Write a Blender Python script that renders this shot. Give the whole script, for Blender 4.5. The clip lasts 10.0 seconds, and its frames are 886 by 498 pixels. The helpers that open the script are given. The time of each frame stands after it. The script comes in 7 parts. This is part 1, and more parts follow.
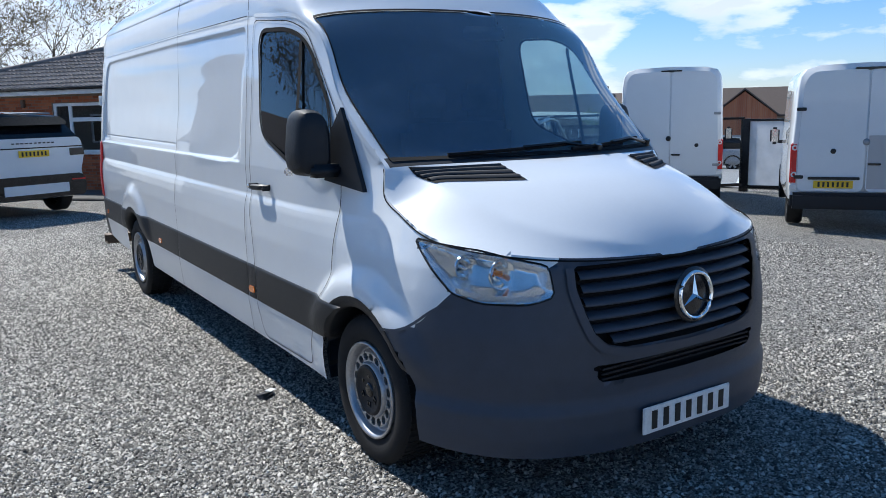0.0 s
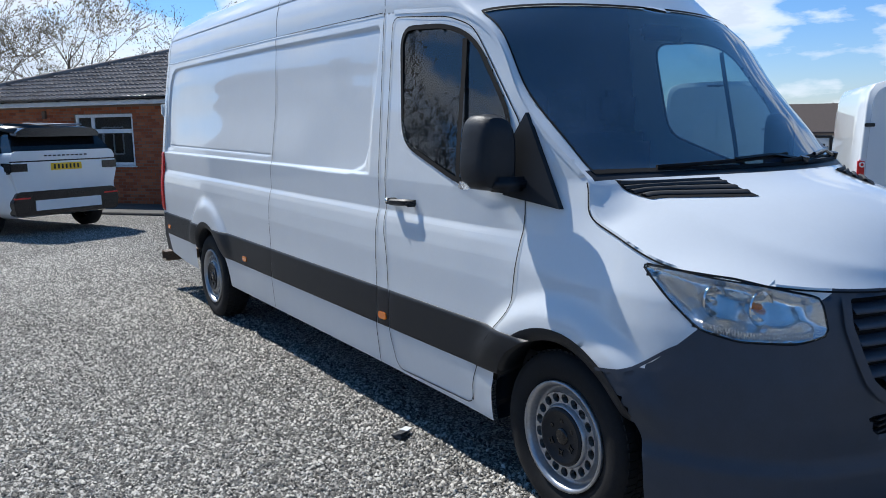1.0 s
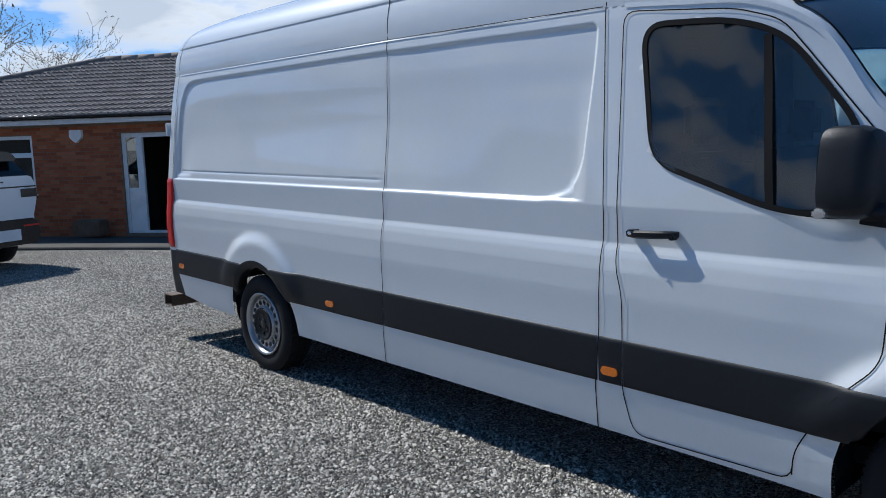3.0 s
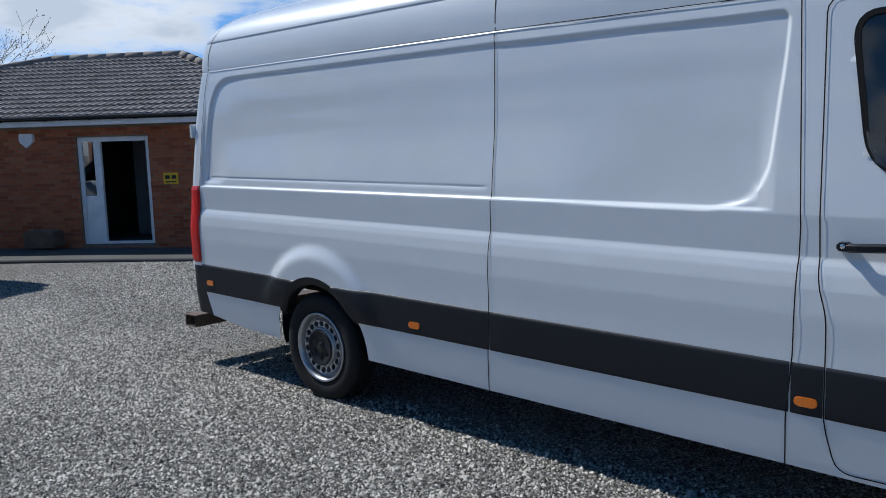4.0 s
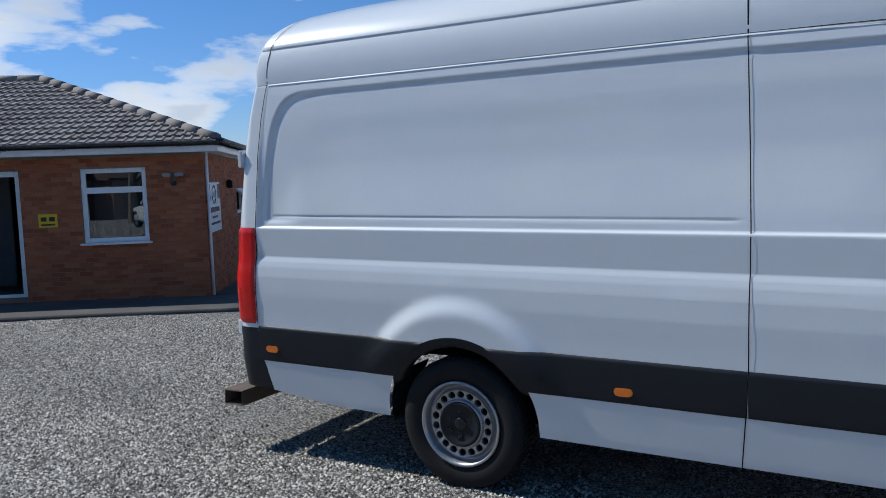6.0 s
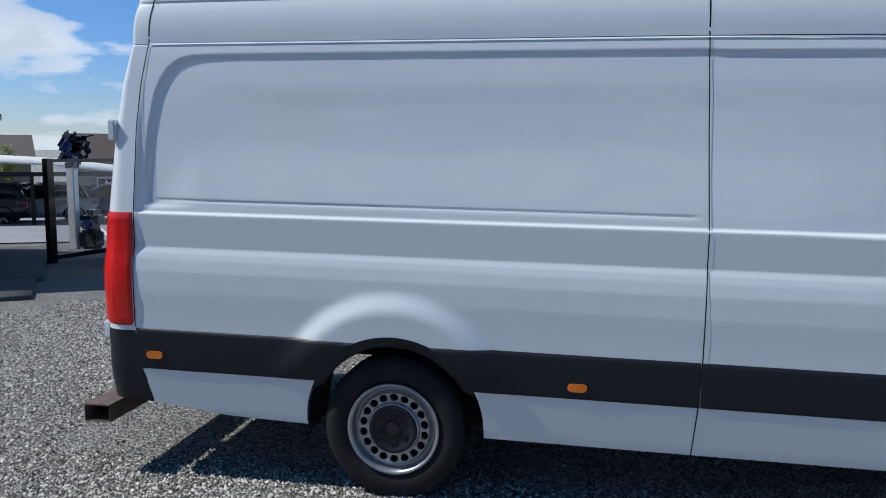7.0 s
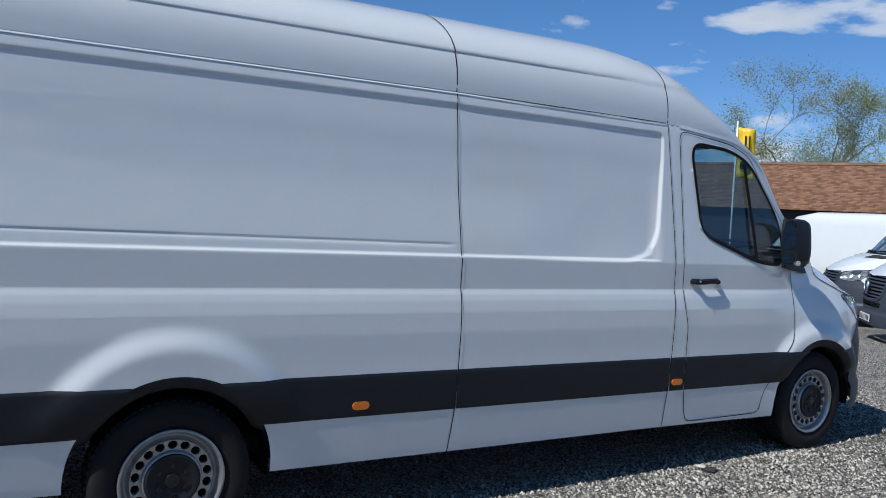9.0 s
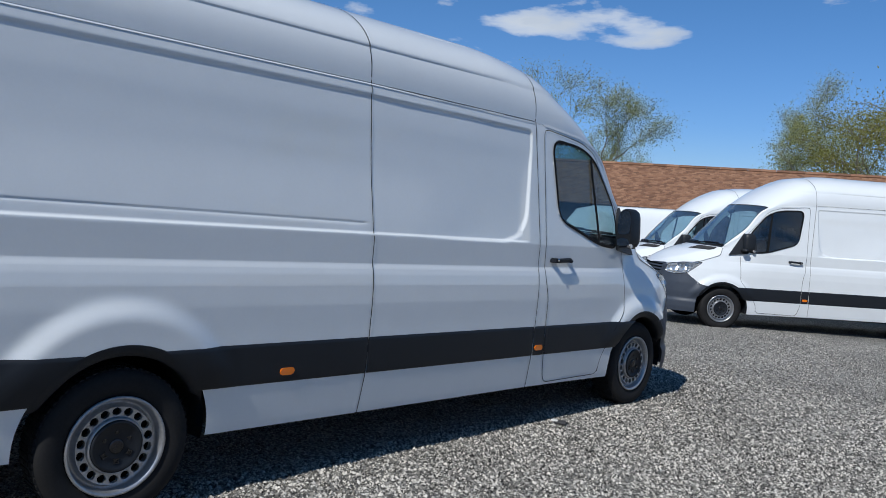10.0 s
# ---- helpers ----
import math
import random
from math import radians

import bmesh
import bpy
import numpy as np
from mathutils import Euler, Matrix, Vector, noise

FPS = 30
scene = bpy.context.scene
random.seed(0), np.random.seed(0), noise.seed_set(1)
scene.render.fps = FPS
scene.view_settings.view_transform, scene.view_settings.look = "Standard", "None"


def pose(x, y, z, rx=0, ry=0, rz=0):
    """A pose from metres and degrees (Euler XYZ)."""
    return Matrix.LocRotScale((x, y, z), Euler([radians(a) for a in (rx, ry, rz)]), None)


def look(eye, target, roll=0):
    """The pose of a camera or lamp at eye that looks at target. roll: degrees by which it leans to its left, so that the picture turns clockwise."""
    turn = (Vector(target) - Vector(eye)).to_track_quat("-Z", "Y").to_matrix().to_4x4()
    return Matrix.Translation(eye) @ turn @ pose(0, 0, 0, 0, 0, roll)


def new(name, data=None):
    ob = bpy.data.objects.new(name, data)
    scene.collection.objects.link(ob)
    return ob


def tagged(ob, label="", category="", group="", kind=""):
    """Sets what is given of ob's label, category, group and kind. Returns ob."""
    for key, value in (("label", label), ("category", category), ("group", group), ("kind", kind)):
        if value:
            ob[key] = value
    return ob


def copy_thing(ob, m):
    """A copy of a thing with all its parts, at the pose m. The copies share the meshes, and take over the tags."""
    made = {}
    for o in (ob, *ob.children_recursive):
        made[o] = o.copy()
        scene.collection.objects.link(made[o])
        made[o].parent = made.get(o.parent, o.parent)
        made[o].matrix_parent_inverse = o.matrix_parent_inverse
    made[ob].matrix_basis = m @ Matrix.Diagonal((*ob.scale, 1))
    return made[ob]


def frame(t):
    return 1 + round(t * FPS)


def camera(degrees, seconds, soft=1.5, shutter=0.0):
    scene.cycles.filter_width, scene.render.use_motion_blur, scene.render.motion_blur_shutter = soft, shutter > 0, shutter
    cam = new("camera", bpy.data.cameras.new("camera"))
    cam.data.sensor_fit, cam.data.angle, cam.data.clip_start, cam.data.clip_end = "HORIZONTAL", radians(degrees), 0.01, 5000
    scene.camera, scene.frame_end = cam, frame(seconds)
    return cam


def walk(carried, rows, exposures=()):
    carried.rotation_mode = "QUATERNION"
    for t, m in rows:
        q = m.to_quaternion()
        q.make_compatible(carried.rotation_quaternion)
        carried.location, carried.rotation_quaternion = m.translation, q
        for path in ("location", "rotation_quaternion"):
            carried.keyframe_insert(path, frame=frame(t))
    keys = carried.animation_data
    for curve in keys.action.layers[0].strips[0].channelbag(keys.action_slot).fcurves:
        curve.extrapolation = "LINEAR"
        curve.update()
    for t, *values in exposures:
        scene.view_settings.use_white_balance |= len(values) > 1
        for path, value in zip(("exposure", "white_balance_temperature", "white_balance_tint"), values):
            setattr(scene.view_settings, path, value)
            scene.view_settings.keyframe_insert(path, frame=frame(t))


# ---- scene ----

cam = camera(57.9, 10.0, 0.7)
PATH = [
    (0, (-0.063, -0.074, 1.584), (1.008, 1.579, 1.239), -1.3),
    (0.5, (-0.264, 0.343, 1.548), (0.809, 1.994, 1.196), -1.0),
    (1, (-0.498, 0.764, 1.557), (0.586, 2.416, 1.25), -0.9),
    (1.5, (-0.728, 1.161, 1.602), (0.448, 2.749, 1.296), -1.4),
    (2, (-0.858, 1.617, 1.604), (0.351, 3.182, 1.31), -2.7),
    (2.2, (-0.943, 1.769, 1.607), (0.286, 3.32, 1.319), -2.6),
    (3.3, (-1.391, 2.7, 1.58), (-0.025, 4.136, 1.311), -1.7),
    (3.5, (-1.416, 2.94, 1.614), (-0.046, 4.371, 1.342), -1.9),
    (4, (-1.641, 3.4, 1.593), (-0.171, 4.732, 1.334), -1.6),
    (4.5, (-1.77, 3.879, 1.569), (-0.281, 5.19, 1.318), -1.5),
    (5, (-1.87, 4.396, 1.568), (-0.342, 5.667, 1.342), -1.7),
    (5.2, (-1.989, 4.602, 1.596), (-0.391, 5.791, 1.416), -1.9),
    (6.5, (-2.012, 5.942, 1.602), (-0.18, 6.705, 1.352), -1.1),
    (7, (-2.06, 6.438, 1.655), (-0.107, 6.793, 1.409), 0.4),
    (7.5, (-2.001, 6.824, 1.575), (-0.006, 6.859, 1.442), 1.0),
    (8, (-2.028, 7.209, 1.561), (-0.072, 6.808, 1.441), 1.6),
    (8.5, (-2.029, 7.627, 1.561), (-0.215, 6.792, 1.451), 2.6),
    (9, (-1.957, 8.041, 1.554), (-0.227, 7.043, 1.452), 2.8),
    (9.5, (-1.961, 8.48, 1.506), (-0.408, 7.226, 1.38), 3.7),
    (10, (-1.877, 8.84, 1.488), (-0.481, 7.411, 1.386), 4.5),
]
walk(cam, [(t, look(eye, target, roll)) for t, eye, target, roll in PATH], [(0, 0.38, 6210, 8), (1, 0.24, 6230, 8), (2, 0.05, 6200, 8), (3.5, -0.18, 6100, 8), (5, -0.23, 6090, 8), (7, -0.10, 6150, 8), (8, -0.14, 6180, 8), (10, -0.24, 6240, 8)])

# ---------------------------------------------------------------- world, sun
SUN_DIR = Vector((-0.16, 0.90, 1.0)).normalized()
sun = new("sun", bpy.data.lights.new("sun", "SUN"))
sun.data.energy, sun.data.angle, sun.data.color = 4.9, radians(0.55), (1.0, 0.955, 0.89)
sun.matrix_world = look((0, 0, 30), Vector((0, 0, 30)) - SUN_DIR)

world = bpy.data.worlds.new("sky")
scene.world = world
world.use_nodes = True


class Nodes:
    """Short hand for node trees."""

    def __init__(self, tree):
        self.t = tree
        tree.nodes.clear()

    def n(self, kind, **props):
        node = self.t.nodes.new(kind)
        for key, value in props.items():
            if key == "operation":
                node.operation = value
            elif key == "data_type":
                node.data_type = value
            elif key == "blend_type":
                node.blend_type = value
            elif key == "feature":
                node.feature = value
            elif key == "sky_type":
                node.sky_type = value
        return node

    def link(self, a, b):
        self.t.links.new(a, b)

    def math(self, op, a, b=0.0, clamp=False):
        m = self.n("ShaderNodeMath", operation=op)
        m.use_clamp = clamp
        for i, v in enumerate((a, b)):
            if isinstance(v, (int, float)):
                m.inputs[i].default_value = v
            else:
                self.link(v, m.inputs[i])
        return m.outputs[0]

    def mix(self, f, a, b, blend="MIX"):
        m = self.n("ShaderNodeMix", data_type="RGBA", blend_type=blend)
        for socket, v in ((m.inputs["Factor"], f), (m.inputs[6], a), (m.inputs[7], b)):
            if isinstance(v, (int, float)):
                socket.default_value = v
            elif isinstance(v, tuple):
                socket.default_value = (*v[:3], 1.0)
            else:
                self.link(v, socket)
        return m.outputs[2]

    def noise(self, vec, scale, detail=4.0, rough=0.55):
        x = self.n("ShaderNodeTexNoise")
        x.inputs["Scale"].default_value, x.inputs["Detail"].default_value, x.inputs["Roughness"].default_value = scale, detail, rough
        if vec is not None:
            self.link(vec, x.inputs["Vector"])
        return x.outputs["Fac"]

    def ramp(self, f, stops):
        r = self.n("ShaderNodeValToRGB")
        e = r.color_ramp.elements
        while len(e) < len(stops):
            e.new(0.5)
        for k, (p, c) in zip(e, stops):
            k.position = p
            k.color = (*c, 1.0) if isinstance(c, tuple) else (c, c, c, 1.0)
        self.link(f, r.inputs["Fac"])
        return r.outputs["Color"]


def build_sky():
    N = Nodes(world.node_tree)
    sky = N.n("ShaderNodeTexSky", sky_type="NISHITA")
    sky.sun_disc = False
    sky.sun_elevation = math.asin(SUN_DIR.z)
    sky.sun_rotation = math.atan2(SUN_DIR.x, SUN_DIR.y)
    sky.altitude, sky.air_density, sky.dust_density, sky.ozone_density = 100, 1.0, 0.15, 2.0
    co = N.n("ShaderNodeTexCoord")
    sep = N.n("ShaderNodeSeparateXYZ")
    N.link(co.outputs["Generated"], sep.inputs[0])
    com = N.n("ShaderNodeCombineXYZ")
    N.link(sep.outputs[0], com.inputs[0])
    N.link(sep.outputs[1], com.inputs[1])
    N.link(N.math("MULTIPLY", sep.outputs[2], 3.0), com.inputs[2])
    big = N.noise(com.outputs[0], 3.6, 2.0, 0.5)
    fine = N.noise(com.outputs[0], 8.5, 10.0, 0.52)
    # cumulus banks low over the horizon, most in the +y half of the sky, none overhead
    low = N.math("ADD", N.ramp(sep.outputs[2], [(0.02, 0.12), (0.40, 0.0)]), N.math("MULTIPLY", sep.outputs[1], 0.06))
    high = N.ramp(sep.outputs[2], [(0.42, 0.0), (0.68, 0.30)])
    d = N.math("SUBTRACT", N.math("ADD", N.math("ADD", N.math("MULTIPLY", big, 0.60), N.math("MULTIPLY", fine, 0.54)), low), high)
    cover = N.ramp(d, [(0.660, 0.0), (0.70, 0.6), (0.75, 0.95)])
    shade = N.ramp(N.math("ADD", N.math("MULTIPLY", fine, 0.5), N.math("MULTIPLY", d, 0.6)), [(0.62, (9.6, 9.9, 10.4)), (0.78, (6.6, 7.2, 8.2))])
    tint = N.ramp(sep.outputs[2], [(0.0, (0.74, 0.84, 1.14)), (0.12, (0.55, 0.80, 1.20)), (0.5, (0.45, 0.87, 1.14))])
    blue = N.mix(1.0, sky.outputs[0], tint, "MULTIPLY")
    col = N.mix(cover, blue, shade)
    bg = N.n("ShaderNodeBackground")
    bg.inputs["Strength"].default_value = 0.098
    N.link(col, bg.inputs["Color"])
    out = N.n("ShaderNodeOutputWorld")
    N.link(bg.outputs[0], out.inputs["Surface"])


build_sky()


# ---------------------------------------------------------------- materials
def material(name, build):
    m = bpy.data.materials.new(name)
    m.use_nodes = True
    N = Nodes(m.node_tree)
    out = N.n("ShaderNodeOutputMaterial")
    N.link(build(N), out.inputs["Surface"])
    return m


def bsdf(N, color, rough=0.5, metal=0.0, coat=0.0, bump=None, strength=0.3, dist=0.01, spec=0.5, coat_rough=0.03):
    b = N.n("ShaderNodeBsdfPrincipled")
    for key, v in (("Base Color", color), ("Roughness", rough), ("Metallic", metal)):
        if isinstance(v, tuple):
            b.inputs[key].default_value = (*v, 1.0)
        elif isinstance(v, (int, float)):
            b.inputs[key].default_value = v
        else:
            N.link(v, b.inputs[key])
    b.inputs["Coat Weight"].default_value, b.inputs["Coat Roughness"].default_value = coat, coat_rough
    b.inputs["Specular IOR Level"].default_value = spec
    if bump is not None:
        k = N.n("ShaderNodeBump")
        k.inputs["Strength"].default_value, k.inputs["Distance"].default_value = strength, dist
        N.link(bump, k.inputs["Height"])
        N.link(k.outputs[0], b.inputs["Normal"])
    return b.outputs[0]


def obj_co(N):
    return N.n("ShaderNodeTexCoord").outputs["Object"]


def simple(name, color, rough=0.5, metal=0.0, coat=0.0, grain=60.0, vary=0.12, bump=0.1, spec=0.5):
    """A plain surface with slight unevenness of tone and sheen at two scales."""

    def make(N):
        co = obj_co(N)
        f = N.math("ADD", N.math("MULTIPLY", N.noise(co, grain), 0.5), N.math("MULTIPLY", N.noise(co, grain / 14), 0.5))
        dark = tuple(c * (1 - vary) for c in color)
        light = tuple(min(1, c * (1 + vary)) for c in color)
        col = N.ramp(f, [(0.35, dark), (0.65, light)])
        r = N.math("ADD", N.math("MULTIPLY", f, 0.16), rough - 0.08, True)
        return bsdf(N, col, r, metal, coat, N.noise(co, grain * 3) if bump else None, bump, 0.002, spec)

    return material(name, make)


def paint(name, color, rough=0.3):
    """Glossy car paint with a film of dust and a faint waviness."""

    def make(N):
        co = obj_co(N)
        dust = N.math("ADD", N.math("MULTIPLY", N.noise(co, 5.0), 0.6), N.math("MULTIPLY", N.noise(co, 60.0), 0.4))
        col = N.mix(N.ramp(dust, [(0.4, 0.0), (0.75, 0.25)]), color, tuple(c * 0.86 for c in color))
        r = N.math("ADD", N.math("MULTIPLY", dust, 0.1), rough)
        return bsdf(N, col, r, 0.0, 0.9, N.noise(co, 1.6, 1.0), 0.02, 0.02, 0.2, 0.016)

    return material(name, make)


def tinted_glass(name, tint, rough=0.0, mirror=0.075, film=0.0):
    def make(N):
        t = N.n("ShaderNodeBsdfTransparent")
        t.inputs[0].default_value = (*tint, 1.0)
        g = N.n("ShaderNodeBsdfGlossy")
        g.inputs["Roughness"].default_value = rough
        w = N.n("ShaderNodeLayerWeight")
        w.inputs["Blend"].default_value = 0.5
        f = N.math("ADD", mirror, N.math("MULTIPLY", N.math("POWER", w.outputs["Facing"], 4.5), 0.92))
        s = N.n("ShaderNodeMixShader")
        N.link(f, s.inputs[0])
        N.link(t.outputs[0], s.inputs[1])
        N.link(g.outputs[0], s.inputs[2])
        # dust film, coloured blue so that it also paints the sky's veil on the pane
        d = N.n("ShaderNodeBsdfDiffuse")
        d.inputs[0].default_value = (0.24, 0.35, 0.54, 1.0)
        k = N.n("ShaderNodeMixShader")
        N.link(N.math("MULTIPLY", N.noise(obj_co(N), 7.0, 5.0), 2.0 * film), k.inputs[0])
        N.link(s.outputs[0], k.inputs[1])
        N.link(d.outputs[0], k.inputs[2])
        return k.outputs[0]

    return material(name, make)


WHITE = paint("white_paint", (0.72, 0.75, 0.77))
SILVER = paint("silver_paint", (0.42, 0.43, 0.44), 0.28)
BLUE = paint("blue_paint", (0.02, 0.04, 0.15))
BLACKP = paint("black_paint", (0.012, 0.012, 0.014))
PLASTIC = simple("dark_plastic", (0.012, 0.0145, 0.019), 0.46, grain=220, vary=0.1, bump=0.25, spec=0.3)
BUMPER_PLASTIC = simple("bumper_plastic", (0.040, 0.050, 0.070), 0.5, grain=220, vary=0.1, bump=0.25, spec=0.45)
GLOSSBLACK = simple("gloss_black", (0.010, 0.010, 0.012), 0.18, grain=90)
SEAM = simple("rubber_gap", (0.006, 0.006, 0.007), 0.8, spec=0.25)
DARKGLASS = simple("dark_car_glass", (0.008, 0.009, 0.010), 0.08, coat=0.25, bump=0, spec=0.3)
RUBBER = simple("tyre_rubber", (0.012, 0.012, 0.013), 0.8, grain=90, vary=0.3, bump=0.4, spec=0.3)
STEEL = simple("wheel_steel", (0.40, 0.41, 0.43), 0.36, 0.75, grain=80, vary=0.15)
CHROME = simple("chrome", (0.80, 0.81, 0.82), 0.10, 1.0, bump=0)
BOWL = simple("lamp_bowl", (0.88, 0.88, 0.88), 0.2, 0.85, grain=20, vary=0.1, bump=0.05)
GLASS = tinted_glass("window_glass", (0.48, 0.60, 0.64), film=0.012)
# the strong film puts the sky's blue sheen into the windscreen's colour
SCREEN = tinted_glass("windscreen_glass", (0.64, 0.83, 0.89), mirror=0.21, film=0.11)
PRIVACY = tinted_glass("privacy_glass", (0.03, 0.035, 0.04))
CLEAR = tinted_glass("lamp_glass", (0.93, 0.95, 0.96), mirror=0.04)
AMBER = simple("amber_lens", (0.72, 0.17, 0.004), 0.22, coat=1.0, grain=120)
REDLENS = simple("red_lens", (0.62, 0.006, 0.004), 0.3, coat=0.15, grain=140, vary=0.25)
YELLOW = simple("yellow_plate", (0.80, 0.52, 0.02), 0.4)
PLATEW = simple("white_plate", (0.78, 0.78, 0.76), 0.4)
INK = simple("black_ink", (0.012, 0.012, 0.012), 0.5)
SEAT = simple("seat_cloth", (0.022, 0.022, 0.024), 0.9, grain=180)
LINER = simple("cab_liner", (0.035, 0.035, 0.038), 0.8)
UPVC = simple("white_plastic", (0.84, 0.85, 0.85), 0.35)
GREYMETAL = simple("grey_metal", (0.30, 0.31, 0.32), 0.5, 0.3)
RUST = simple("worn_steel", (0.15, 0.105, 0.075), 0.6, 0.3, vary=0.4)


# ---------------------------------------------------------------- mesh helpers
def mesh_object(name, verts, faces, mat, parent=None, label="", smooth=True, mats=None, face_mats=None):
    me = bpy.data.meshes.new(name)
    me.from_pydata([tuple(v) for v in verts], [], [tuple(int(i) for i in f) for f in faces])
    for m in mats or [mat]:
        me.materials.append(m)
    if face_mats is not None:
        me.polygons.foreach_set("material_index", np.asarray(face_mats, dtype=np.int32))
    me.polygons.foreach_set("use_smooth", [smooth] * len(me.polygons))
    me.update()
    ob = new(name, me)
    if parent is not None:
        ob.parent = parent
    return tagged(ob, label)


def part(name, bm, mat, parent=None, label="", smooth=False):
    me = bpy.data.meshes.new(name)
    bmesh.ops.recalc_face_normals(bm, faces=bm.faces)
    if smooth:
        for e in bm.edges:
            if len(e.link_faces) == 2 and e.calc_face_angle(0.0) > 0.6:
                e.smooth = False
    bm.to_mesh(me)
    bm.free()
    me.materials.append(mat)
    me.polygons.foreach_set("use_smooth", [smooth] * len(me.polygons))
    ob = new(name, me)
    if parent is not None:
        ob.parent = parent
    return tagged(ob, label)


def thing(name, m, label, category, group="", kind=""):
    e = new(name)
    e.matrix_basis = m
    return tagged(e, label, category, group, kind)


def box(bm, x0, x1, y0, y1, z0, z1, bevel=0.0, m=None):
    """Adds a box, bevelled, to bm."""
    made = bmesh.ops.create_cube(bm, size=1.0)["verts"]
    for v in made:
        v.co = Vector(((x0 + x1) / 2 + v.co.x * (x1 - x0), (y0 + y1) / 2 + v.co.y * (y1 - y0), (z0 + z1) / 2 + v.co.z * (z1 - z0)))
    if m is not None:
        for v in made:
            v.co = m @ v.co
    if bevel:
        edges = list({e for v in made for e in v.link_edges})
        bmesh.ops.bevel(bm, geom=edges, offset=bevel, segments=2, affect="EDGES", clamp_overlap=True)
    return bm


def boxes(*rows, bevel=0.0):
    bm = bmesh.new()
    for r in rows:
        box(bm, *r, bevel=bevel)
    return bm


def prism(points, axis, lo, hi, bevel=0.0):
    """A flat outline pushed out along an axis; points are in the two other axes, in order."""
    bm = bmesh.new()
    rings = []
    for d in (lo, hi):
        ring = []
        for p, q in points:
            c = {"x": (d, p, q), "y": (p, d, q), "z": (p, q, d)}[axis]
            ring.append(bm.verts.new(c))
        rings.append(ring)
    n = len(points)
    for i in range(n):
        bm.faces.new((rings[0][i], rings[0][(i + 1) % n], rings[1][(i + 1) % n], rings[1][i]))
    bm.faces.new(rings[0][::-1])
    bm.faces.new(rings[1])
    if bevel:
        bmesh.ops.bevel(bm, geom=list(bm.edges), offset=bevel, segments=2, affect="EDGES", clamp_overlap=True)
    return bm


def lathe(profile, segments=40, axis="x"):
    """Turns (along, radius) pairs about an axis."""
    verts, faces = [], []
    n = len(profile)
    for i in range(segments):
        a = 2 * math.pi * i / segments
        for d, r in profile:
            p, q = r * math.cos(a), r * math.sin(a)
            verts.append({"x": (d, p, q), "z": (p, q, d), "y": (p, d, q)}[axis])
    for i in range(segments):
        for j in range(n - 1):
            a, b = i * n + j, ((i + 1) % segments) * n + j
            faces.append((a, b, b + 1, a + 1))
    return verts, faces


def tube(bm, pts, r, sides=6):
    """A round bar along points; r is one radius or one for each point."""
    pts = [Vector(p) for p in pts]
    rs = r if isinstance(r, (list, tuple)) else [r] * len(pts)
    rings = []
    for i, p in enumerate(pts):
        d = (pts[min(i + 1, len(pts) - 1)] - pts[max(i - 1, 0)]).normalized()
        up = Vector((0, 0, 1)) if abs(d.z) < 0.9 else Vector((1, 0, 0))
        s = d.cross(up).normalized()
        t = d.cross(s)
        rings.append([bm.verts.new(p + rs[i] * (math.cos(2 * math.pi * k / sides) * s + math.sin(2 * math.pi * k / sides) * t)) for k in range(sides)])
    for a, b in zip(rings, rings[1:]):
        for k in range(sides):
            bm.faces.new((a[k], a[(k + 1) % sides], b[(k + 1) % sides], b[k]))
    bm.faces.new(rings[0])
    bm.faces.new(rings[-1])
    return bm


def inside(poly, x, y):
    """Which of the points (x, y) lie in the polygon."""
    x, y = np.asarray(x), np.asarray(y)
    hit = np.zeros(x.shape, bool)
    n = len(poly)
    for i in range(n):
        (x0, y0), (x1, y1) = poly[i], poly[(i + 1) % n]
        if y0 == y1:
            continue
        c = (y0 > y) != (y1 > y)
        hit ^= c & (x < (x1 - x0) * (y - y0) / (y1 - y0) + x0)
    return hit


def rounded(poly, r, steps=5):
    """Rounds a polygon's corners by quadratic bends of reach r."""
    out = []
    n = len(poly)
    for i in range(n):
        p0, p, p1 = (np.array(poly[j % n], float) for j in (i - 1, i, i + 1))
        a = p + (p0 - p) * min(0.5, r / np.linalg.norm(p0 - p))
        b = p + (p1 - p) * min(0.5, r / np.linalg.norm(p1 - p))
        for k in range(steps + 1):
            t = k / steps
            out.append(tuple((1 - t) ** 2 * a + 2 * t * (1 - t) * p + t * t * b))
    return out


def snap(U, V, poly, reach):
    """Moves grid points that lie within reach of a polygon's outline onto it."""
    best = np.full(U.shape, reach)
    u2, v2 = U.copy(), V.copy()
    n = len(poly)
    for i in range(n):
        p, q = np.array(poly[i], float), np.array(poly[(i + 1) % n], float)
        d = q - p
        L = d @ d
        if L < 1e-12:
            continue
        t = np.clip(((U - p[0]) * d[0] + (V - p[1]) * d[1]) / L, 0, 1)
        cu, cv = p[0] + t * d[0], p[1] + t * d[1]
        e = np.hypot(U - cu, V - cv)
        m = e < best
        best = np.where(m, e, best)
        u2, v2 = np.where(m, cu, u2), np.where(m, cv, v2)
    return u2, v2

# ---------------------------------------------------------------- the panel vans
NOSE, POWER = 0.965, 2.8
REAR_U, REAR_R = 5.70, 0.14


